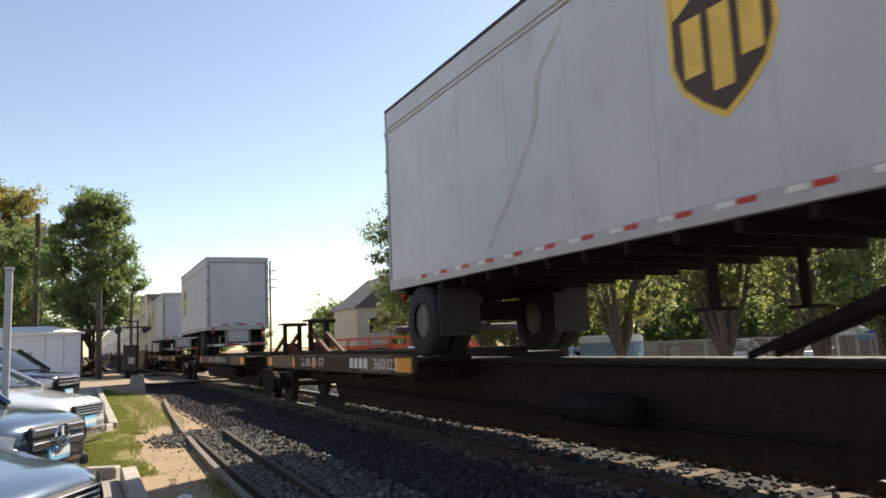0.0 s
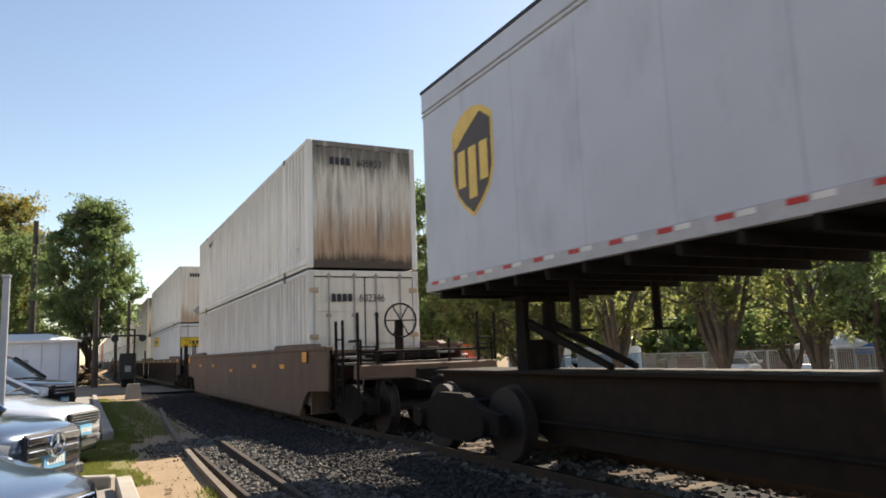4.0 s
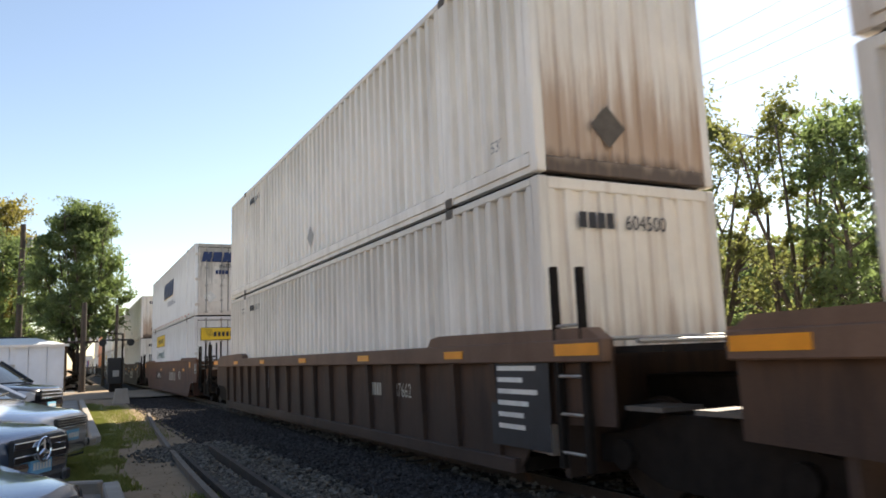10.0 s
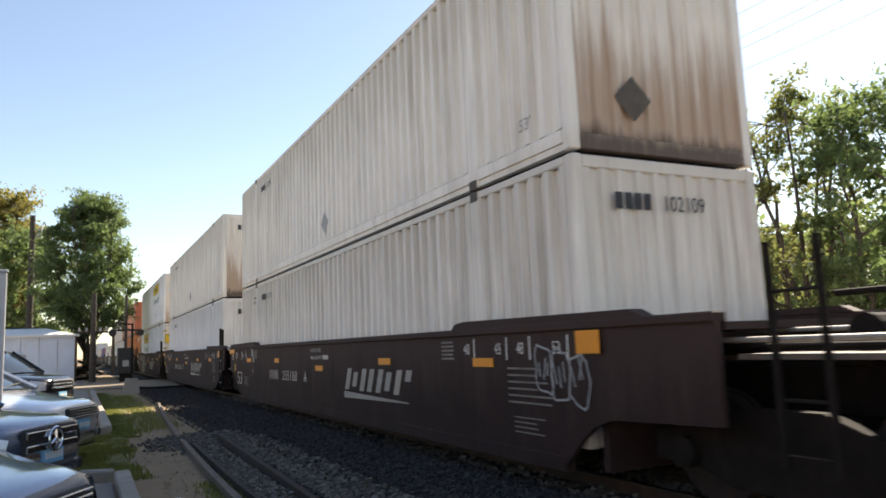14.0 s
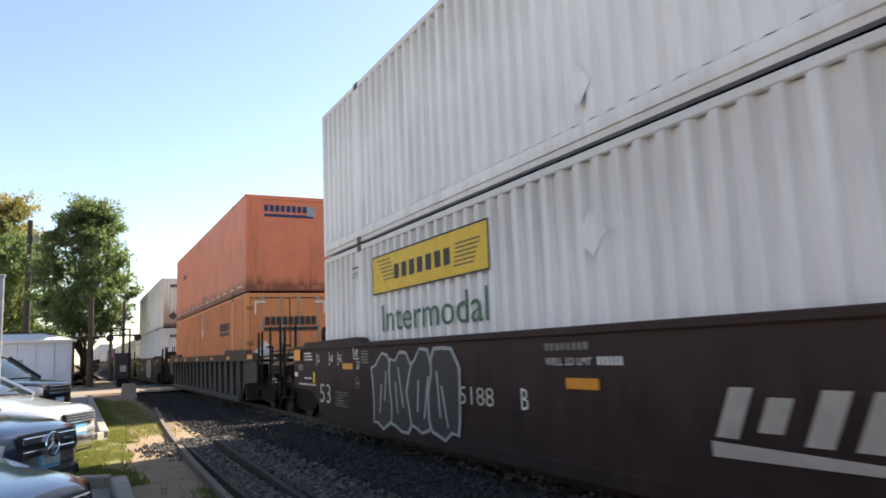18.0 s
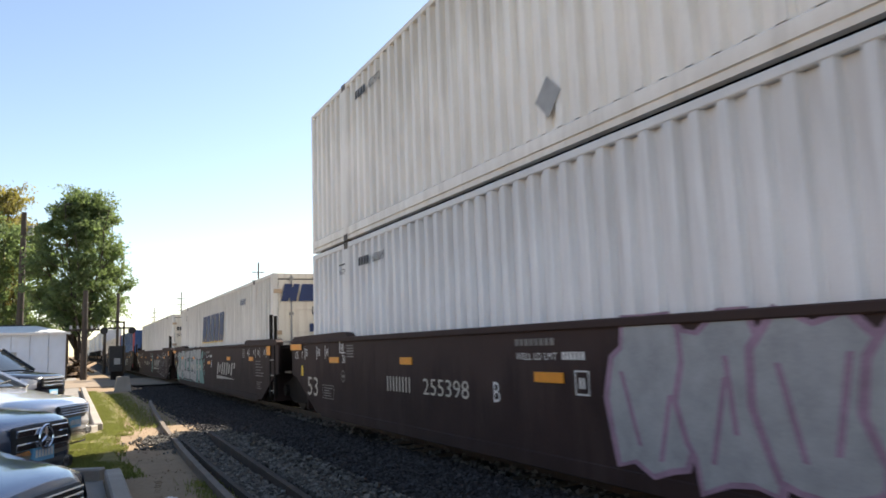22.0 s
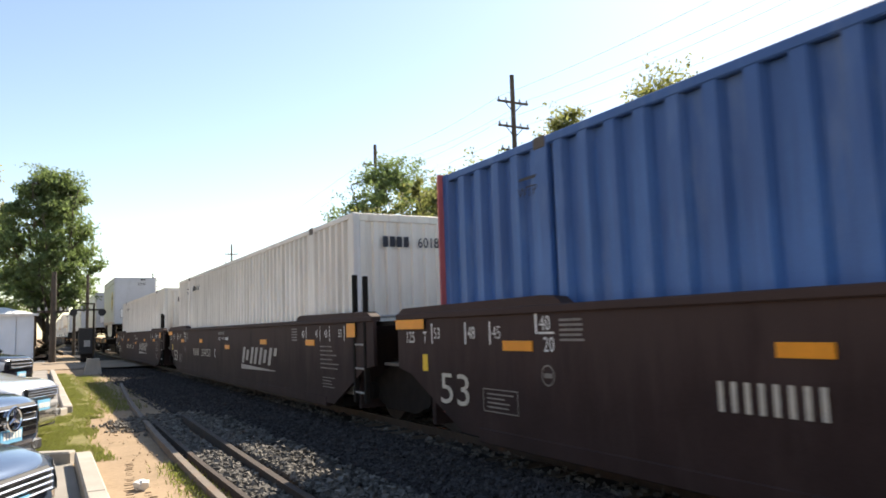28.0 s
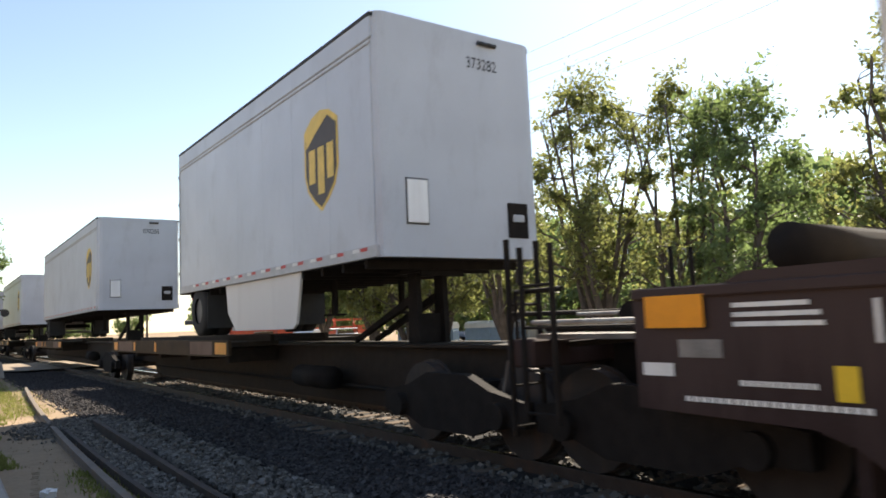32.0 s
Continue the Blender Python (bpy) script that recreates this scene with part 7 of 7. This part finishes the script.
# block letters sprayed in silver with dark outlines over a teal cloud
STROKES = {
    "U": ([(0, 0.25), (0, 1), (0.3, 1), (0.32, 0.3), (0.55, 0.25), (0.68, 0.35), (0.7, 1), (1, 0.96), (1, 0.2), (0.75, 0), (0.25, 0)],),
    "A": ([(0, 0), (0.2, 1), (0.75, 1.02), (1, 0), (0.7, 0.0), (0.64, 0.28), (0.36, 0.3), (0.3, 0)],),
    "C": ([(0.95, 0.72), (0.7, 0.68), (0.5, 0.74), (0.36, 0.5), (0.5, 0.27), (0.72, 0.34), (1, 0.22), (0.75, 0), (0.3, 0.02), (0, 0.4), (0.12, 0.85), (0.5, 1.02), (0.9, 0.97)],),
    "E": ([(0.08, 0), (0, 0.98), (0.92, 1), (0.9, 0.74), (0.32, 0.72), (0.33, 0.62), (0.8, 0.63), (0.8, 0.4), (0.36, 0.38), (0.38, 0.27), (0.98, 0.28), (1, 0)],),
    "B": ([(0.02, 0.02), (0, 1), (0.65, 1.04), (0.92, 0.85), (0.88, 0.6), (0.78, 0.52), (1, 0.35), (0.96, 0.1), (0.7, -0.04)],),
    "T": ([(0, 0.7), (0, 1), (1.05, 1.03), (1.05, 0.7), (0.72, 0.68), (0.86, 0), (0.5, 0.02), (0.4, 0.68)],),
}


def grown(poly, d):
    """The outline moved outward by d."""
    n, res = len(poly), []
    area = sum(poly[i][0] * poly[(i + 1) % n][1] - poly[(i + 1) % n][0] * poly[i][1] for i in range(n))
    sg = 1 if area > 0 else -1
    for i in range(n):
        a, b, c = Vector(poly[i - 1]), Vector(poly[i]), Vector(poly[(i + 1) % n])
        n1, n2 = (b - a).normalized(), (c - b).normalized()
        n1, n2 = Vector((n1.y, -n1.x)) * sg, Vector((n2.y, -n2.x)) * sg
        m = (n1 + n2)
        m = m / max(0.55, 1 + n1.dot(n2))
        res.append((b.x + m.x * d, b.y + m.y * d))
    return res


def disc(cx, cy, r, n=18):
    return [(cx + r * math.cos(6.2832 * i / n) * (1 + 0.05 * math.sin(3 * i)), cy + r * math.sin(6.2832 * i / n)) for i in range(n)]


w11 = WELLS[10]
gx = -WX - 0.002
cloud = [(0.3, 0.26), (0.12, 0.5), (0.22, 0.78), (0.5, 0.95), (0.85, 0.98), (0.8, 1.3), (1.0, 1.38), (2.4, 1.45), (4.6, 1.4), (6.4, 1.5), (6.62, 1.3), (6.68, 1.15), (6.86, 1.05), (6.9, 0.8), (7.0, 0.68), (7.12, 0.5), (7.25, 0.28), (5.0, 0.26), (2.0, 0.28)]
mark("graffiti_cloud", [cloud], M["paint_teal"], w11, facing(gx, 16.25, 0, "near"), "teal spray-painted cloud")
for cx, cy, r_ in ((6.83, 1.3, 0.14), (7.38, 1.32, 0.06), (7.16, 1.08, 0.085), (6.9, 0.89, 0.06), (7.33, 0.65, 0.06)):
    mark("graffiti_dot", [disc(cx, cy, r_)], M["paint_teal"], w11, facing(gx, 16.25, 0, "near"))
for i, (ch, a, b, z0, z1) in enumerate((("U", 15.75, 14.75, 0.36, 1.4), ("A", 14.9, 14.0, 0.34, 1.44), ("C", 14.1, 13.3, 0.36, 1.43), ("E", 13.4, 12.4, 0.36, 1.46), ("E", 12.3, 11.4, 0.36, 1.47), ("B", 11.55, 10.65, 0.32, 1.5), ("T", 10.75, 9.8, 0.34, 1.5))):
    for poly in STROKES[ch]:
        pts = [(x * (a - b), z0 + y * (z1 - z0)) for x, y in poly]
        d = 0.0009 * i
        mark("graffiti_edge", [grown(pts, 0.045)], M["paint_black"], w11, facing(gx - 0.001 - d, a, 0, "near"))
        mark("graffiti_letter", [grown(pts, -0.012)], M["paint_silver"], w11, facing(gx - 0.0016 - d, a, 0, "near"), "silver spray-painted letter")
        if ch in "AB":
            holes = [disc(0.5 * (a - b), z0 + 0.55 * (z1 - z0), 0.06, 8)] if ch == "A" else [disc(0.45 * (a - b), z0 + 0.76 * (z1 - z0), 0.08, 8), disc(0.5 * (a - b), z0 + 0.28 * (z1 - z0), 0.09, 8)]
            for hole in holes:
                mark("graffiti_hole", [hole], M["paint_black"], w11, facing(gx - 0.0022 - d, a, 0, "near"))

# teal spray shapes on the joint end and on the next car
for cx, cy, r_ in ((15.82, 1.23, 0.1), (16.31, 0.91, 0.085)):
    mark("graffiti_dot", [disc(0, 0, r_)], M["paint_teal"], w11, facing(gx - 0.012, cx, cy, "near"), "teal spray-painted dot")
mark("graffiti_teal", [[(0, 0.32), (0.3, 0.7), (0.42, 1.36), (0.6, 1.42), (0.66, 0.9), (0.82, 0.4), (0.62, 0.36), (0.5, 0.6), (0.4, 0.52)]], M["paint_teal"], WELLS[11], facing(-WX - 0.013, 7.88, 0.0, "near"), "teal spray-painted sign")


def outline_scrawl(root, y, w, z0, z1, mat, seed, n=4):
    """Thin sprayed outlines of tall bulging shapes."""
    r = random.Random(seed)
    step = w / n
    for i in range(n):
        pts = []
        for k in range(18):
            a = 6.2832 * k / 18
            q = 1 + r.uniform(-0.16, 0.12)
            pts.append(((i + 0.5) * step + step * 0.56 * q * math.copysign(abs(math.cos(a)) ** 0.6, math.cos(a)), (z0 + z1) / 2 - 0.05 * i + (z1 - z0) / 2 * q * math.copysign(abs(math.sin(a)) ** 0.6, math.sin(a))))
        inner = grown(pts, -0.022)
        ring = [[pts[k], pts[(k + 1) % 18], inner[(k + 1) % 18], inner[k]] for k in range(18)]
        bm = bmesh.new()
        m = facing(-WX - 0.013 - 0.001 * i, y, 0, "near")
        for q in ring:
            bm.faces.new([bm.verts.new(m @ Vector((a, b, 0))) for a, b in q])
        bmesh.ops.remove_doubles(bm, verts=bm.verts[:], dist=0.0005)
        part("graffiti_outline", bm, mat, root, "sprayed graffiti outline")
        for k in range(3):
            a, b = (i + 0.25 + 0.22 * k) * step, z0 + (z1 - z0) * r.uniform(0.15, 0.4)
            mark("graffiti_stroke", [rect(a, b, 0.02, (z1 - z0) * r.uniform(0.25, 0.5), r.uniform(-0.3, 0.3))], mat, root, facing(-WX - 0.018, y, 0, "near"))


outline_scrawl(WELLS[4], 3.1, 0.65, 0.86, 1.16, M["paint_white"], 3, 3)
outline_scrawl(WELLS[5], 0.6, 0.85, 0.85, 1.36, M["paint_silver"], 4, 3)
outline_scrawl(WELLS[11], 4.85, 3.3, 0.36, 1.34, M["paint_silver"], 9, 4)

BOX = "white corrugated shipping container"
LOADS = []


def load(i, upper, root):
    LOADS.append(ride(root, CARS[i][0], FLOOR2 if upper else FLOOR1))
    return root


def stock(i, upper, label, skin, number=None, num_end=True, **kw):
    c = load(i, upper, container(label, M[skin], **kw))
    if number:
        if num_end:
            number_marks(c, number, "end")
        number_marks(c, number, "near", y=CL - 3.21, z=2.4, size=0.2)
    if not upper:
        mark("lettering_bar", [rect(0, 0, 0.3, 0.03)], M["paint_black"], c, facing(-CW - 0.005, 14.54, 2.5, "near"))
    small_letters(c, "53'", 0.9, 0.42, 0.2, M["paint_grey"]) if upper else small_letters(c, "WTP", 14.56, 2.33, 0.15)
    return c


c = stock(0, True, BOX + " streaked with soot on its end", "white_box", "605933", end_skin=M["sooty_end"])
c = stock(0, False, BOX + " with closed double doors", "white_box", None, end="doors", end_skin=M["cream_box"])
number_marks(c, "602346", "end", z=2.2)
c = stock(1, True, BOX + " with rust at its foot", "white_box", "606340", end_skin=M["cream_box"])
placard(c, "end", -0.35, 0.62, 0.5, M["paint_grey"])
c = stock(1, False, "white flat-sided container with yellow banners", "bright_box", None, end="doors", smooth=True, battens=M["seam_grey"])
yellow_banner(c, facing(-CW - 0.005, 13.38, 1.97, "near"), 3.5, 0.6)
yellow_banner(c, facing(-1.2, -0.028, 1.7, "end"), 2.4, 0.5)
for text, y, z in (("WTP", 1.6, 2.46), ("OR", 1.54, 2.32), ("PIN LIFT", 1.66, 2.18)):
    letters(text, 0.13, M["paint_grey"], c, facing(-CW - 0.006, y, z, "near"), "lettering")
letters("STACK TWO HIGH ONLY", 0.14, M["paint_grey"], c, facing(-CW - 0.005, 3.4, 2.56, "near"), "lettering", width=1.1)
c = stock(2, True, "grimy white corrugated container with dark soot streaks", "dirty_box", "605920", end_skin=M["sooty_end"])
placard(c, "end", -0.3, 0.7, 0.5, M["casting"])
placard(c, "near", 8.0, 0.62, 0.5, M["paint_grey"])
stock(2, False, BOX + " with rusty streaks", "white_box", "602271", end_skin=M["cream_box"])
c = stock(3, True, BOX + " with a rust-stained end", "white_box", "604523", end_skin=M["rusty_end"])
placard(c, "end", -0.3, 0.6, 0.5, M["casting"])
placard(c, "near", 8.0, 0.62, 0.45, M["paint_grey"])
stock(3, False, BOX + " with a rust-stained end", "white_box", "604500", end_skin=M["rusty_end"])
c = stock(4, True, BOX + " with a slanted blue emblem and worn doors", "bright_box", None, end="doors", end_skin=M["dirty_box"])
slanted_blocks(c, facing(-CW - 0.005, 10.3, 1.45, "near"), 3.8, 0.75, M["paint_navy"])
letters("INTERMODAL", 0.34, M["paint_navy"], c, facing(-CW - 0.005, 8.85, 0.98, "near"), "lettering", width=3.0)
slanted_blocks(c, facing(-1.05, -0.028, 2.15, "end"), 2.0, 0.4, M["paint_navy"])
letters("INTERMODAL", 0.2, M["paint_black"], c, facing(-0.35, -0.028, 1.92, "end"), "lettering")
mark("number_bar", bars(0.5, 0.16, 4), M["paint_navy"], c, facing(-0.5, -0.028, 1.66, "end"))
letters("946087", 0.2, M["paint_navy"], c, facing(0.2, -0.028, 1.66, "end"), "number")
placard(c, "end", -0.7, 0.75, 0.5, M["paint_white"])
mark("sticker", [rect(0, 0, 0.3, 0.3)], M["paint_yellow"], c, facing(0.25, -0.028, 0.62, "end"), "yellow sticker")
for i in range(15):
    part("red_tape", boxes((-CW - 0.006, -CW - 0.002, 1.4 + 0.95 * i, 1.65 + 0.95 * i, 0.12, 0.18)), M["paint_red"], c, "red reflective tape")
c = stock(4, False, BOX + " with a yellow banner and green lettering", "bright_box", None, end="doors")
yellow_banner(c, facing(-CW - 0.005, 13.24, 2.0, "near"), 3.63, 0.58, 0.6)
yellow_banner(c, facing(-1.05, -0.028, 1.95, "end"), 2.1, 0.5)
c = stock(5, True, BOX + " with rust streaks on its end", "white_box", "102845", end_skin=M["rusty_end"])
placard(c, "end", -0.45, 0.62, 0.5, M["casting"])
placard(c, "near", 8.0, 0.62, 0.45, M["paint_grey"])
stock(5, False, BOX, "white_box", "102109", end_skin=M["white_box"])
c = stock(6, True, BOX + " with faint stains", "white_box", "604112", end_skin=M["rusty_end"])
placard(c, "near", 8.0, 0.65, 0.5, M["paint_grey"])
c = stock(6, False, "clean white corrugated shipping container", "bright_box", "601127")
c = stock(7, True, BOX + " with a yellow banner and ribbed end", "bright_box", None, end="ribs", end_skin=M["cream_box"])
yellow_banner(c, facing(-CW - 0.005, 6.4, 2.02, "near"), 3.55, 0.58, 0.6)
yellow_banner(c, facing(-0.6, -0.008 + 0.03, 2.46, "end"), 1.1, 0.26)
letters("Intermodal", 0.2, M["paint_black"], c, facing(-0.45, 0.02, 2.26, "end"), "lettering", 0.85)
placard(c, "end", -0.9, 1.95, 0.4, M["paint_white"])
placard(c, "end", -0.8, 0.62, 0.42, M["paint_white"])
placard(c, "near", 8.0, 0.64, 0.42, M["bright_box"])
small_letters(c, "TOP LIFT ONLY", 4.9, 0.62, 0.2, M["paint_grey"])
c = stock(7, False, BOX + " with a yellow banner and green lettering", "bright_box", None, end="doors", end_skin=M["cream_box"])
yellow_banner(c, facing(-CW - 0.005, 13.57, 1.96, "near"), 3.74, 0.62, 0.6)
yellow_banner(c, facing(-1.2, -0.028, 1.75, "end"), 2.4, 0.52)
placard(c, "near", 7.95, 2.08, 0.45, M["bright_box"])
c = stock(8, True, "red-orange flat-sided container with a sooty lower edge", "red_box", None, end="flat", smooth=True)
mark("emblem", bars(1.5, 0.2, 9), M["paint_navy"], c, facing(-0.75, 0.024, 2.4, "end"), "dark block emblem")
mark("emblem_rule", [rect(0, 0, 1.5, 0.09)], M["paint_navy"], c, facing(-0.75, 0.024, 2.24, "end"))
mark("patch", [rect(0, 0, 0.26, 0.3)], M["paint_silver"], c, facing(0.55, 0.021, 2.3, "end"))
mark("emblem", bars(1.1, 0.22, 9), M["paint_navy"], c, facing(-CW - 0.005, 13.7, 1.7, "near"))
for i in range(13):
    part("white_tape", boxes((-CW - 0.006, -CW - 0.002, 0.6 + 1.2 * i, 1.2 + 1.2 * i, 0.2, 0.245)), M["paint_white"], c, "white reflective tape")
small_letters(c, "TOP LIFT ONLY", 8.3, 0.33, 0.19, M["paint_umber"])
c = stock(8, False, "orange corrugated container with double doors", "orange_box", None, end="doors")
mark("emblem", bars(1.55, 0.24, 9), M["paint_black"], c, facing(-0.75, -0.028, 1.95, "end"), "dark block emblem")
mark("emblem_rule", [rect(0, 0, 1.6, 0.1)], M["paint_black"], c, facing(-0.78, -0.028, 1.78, "end"))
placard(c, "end", -0.75, 1.2, 0.62, M["paint_white"])
mark("corner_tape", [rect(-1.05, 2.0, 0.3, 0.05), rect(-1.05, 1.66, 0.05, 0.36), rect(0.75, 2.0, 0.3, 0.05), rect(1.0, 1.66, 0.05, 0.36)], M["paint_white"], c, facing(0, -0.028, 0.6, "end"), "white corner tape")
mark("emblem", bars(1.6, 0.24, 9), M["paint_black"], c, facing(-CW - 0.005, 4.17, 1.92, "near"))
mark("emblem_rule", [rect(0, 0, 1.6, 0.1)], M["paint_black"], c, facing(-CW - 0.005, 4.17, 1.76, "near"))
placard(c, "near", 7.9, 2.03, 0.42, M["paint_white"])
mark("tape_tail", [rect(0, 0, 0.05, 0.4)], M["paint_white"], c, facing(-CW - 0.005, 7.96, 2.24, "near"))
for y in (7.2, 6.92):
    mark("column_bar", [rect(0, 0.11 * i, 0.09, 0.075) for i in range(6)], M["paint_umber"], c, facing(-CW - 0.005, y, 2.02, "near"), "column of dark bars")
c = stock(9, True, BOX + " with dark diamond placards and rust", "white_box", "602972", end_skin=M["rusty_end"])
placard(c, "end", -0.65, 0.68, 0.5, M["casting"])
placard(c, "near", 8.0, 0.62, 0.45, M["paint_grey"])
stock(9, False, "clean white corrugated shipping container", "bright_box", "602049")
c = stock(10, False, BOX + " with slanted blue emblems", "white_box", None, end="doors", end_skin=M["cream_box"])
slanted_blocks(c, facing(-CW - 0.005, 10.35, 1.4, "near"), 4.1, 0.9, M["paint_navy"])
letters("946840", 0.26, M["paint_navy"], c, facing(-CW - 0.005, 3.8, 2.32, "near"), "number")
slanted_blocks(c, facing(-1.1, -0.028, 2.2, "end"), 2.15, 0.42, M["paint_navy"])
letters("INTERMODAL", 0.27, M["paint_black"], c, facing(-0.35, -0.028, 1.88, "end"), "lettering", 0.9)
mark("number_bar", bars(0.55, 0.2, 4), M["paint_navy"], c, facing(-0.4, -0.028, 1.45, "end"))
letters("946840", 0.26, M["paint_navy"], c, facing(0.3, -0.028, 1.45, "end"), "number")
c = stock(11, False, BOX + " with stained cream double doors", "white_box", None, end="doors", end_skin=M["cream_box"])
mark("owner_bar", bars(0.5, 0.17, 4), M["paint_black"], c, facing(-1.08, -0.028, 2.12, "end"))
letters("605885", 0.24, M["paint_black"], c, facing(-1.08, -0.028, 1.82, "end"), "number", 0.85)
c = stock(12, False, "blue corrugated shipping container with red end posts", "blue_box", None, end_skin=M["blue_box"], post_skin=None, pitch=0.36)
letters("53", 0.3, M["paint_white"], c, facing(0.3, -0.006, 2.2, "end"), "stencil")
for s in (-1, 1):
    for y in (0.0, CL):
        part("end_post", boxes((s * CW - 0.07, s * CW + 0.07, y - 0.02 if y else -0.004, y + 0.004 if y else 0.15, 0.03, CH)), M["pink_post"], c, "faded red corner post")
stock(13, False, BOX + " with faint rust", "white_box", "601813", end_skin=M["cream_box"])
stock(14, False, "off-white corrugated container with rust streaks", "white_box", "102182", end_skin=M["rusty_end"])

# trailers behind the last well car, and the rest of the train in the distance
for u, n, ln, sk in ((380.55, "373282", 8.53, True), (398.6, "870288", 13.7, False), (423.5, None, 13.7, False), (441.6, None, 8.53, False), (459.8, None, 8.53, False)):
    ride(road_trailer("pale road trailer with shield emblem riding on a spine car", ln, sk, True, n), u, 2.18)
ride(spine_unit("brown steel spine car with yellow wheel deck", -2.2, 17.0, (5.6, 15.6), ((1.3, 1),), (-0.6,), (), ()), 380.2, 0)
ride(spine_unit("brown steel spine car under a long trailer", -0.9, 23.6, (8.0, 17.0), ((1.3, 1),), (-0.2,), (), ()), 398.0, 0)
ride(spine_unit("brown steel spine car under a long trailer", -1.2, 16.6, (8.0, 16.0), ((1.3, 1),), (-0.2,), (), ()), 423.0, 0)
ride(spine_unit("brown steel spine car under a road trailer", -1.2, 16.8, (5.0, 12.0), ((1.3, 1),), (-0.2,), (), ()), 441.0, 0)
ride(spine_unit("brown steel spine car under a road trailer", -1.2, 14.0, (5.0, 12.0), ((1.3, 1),), (-0.2, 13.0), (), ()), 459.2, 0)
far_box = LOADS[-2]
far_car = WELLS[13]
for k in range(7):
    u = 479.0 + 19.5 * k
    ride(copy_thing(far_car, pose(TX, u, 0)), u, 0)
    ride(copy_thing(far_box, pose(TX, u, FLOOR1)), u, FLOOR1)
    if k % 2:
        ride(copy_thing(far_box, pose(TX, u, FLOOR2)), u, FLOOR2)


# ---- motion ----
def run(t):
    """How far the train has gone at t seconds; it slows a little."""
    return 11.84696 * t + 0.00961594 * t * t - 0.000478443 * t ** 3


def motions():
    for ob, u, z, turn, *aside in TRAIN:
        x = TX + sum(aside)
        walk(ob, [(t, pose(x, u - run(t), z, 0, 0, turn)) for t in (0, 2, 4, 6, 8, 10, 12, 14, 16, 18, 20, 22, 24, 26, 28, 30, 32)])


motions()
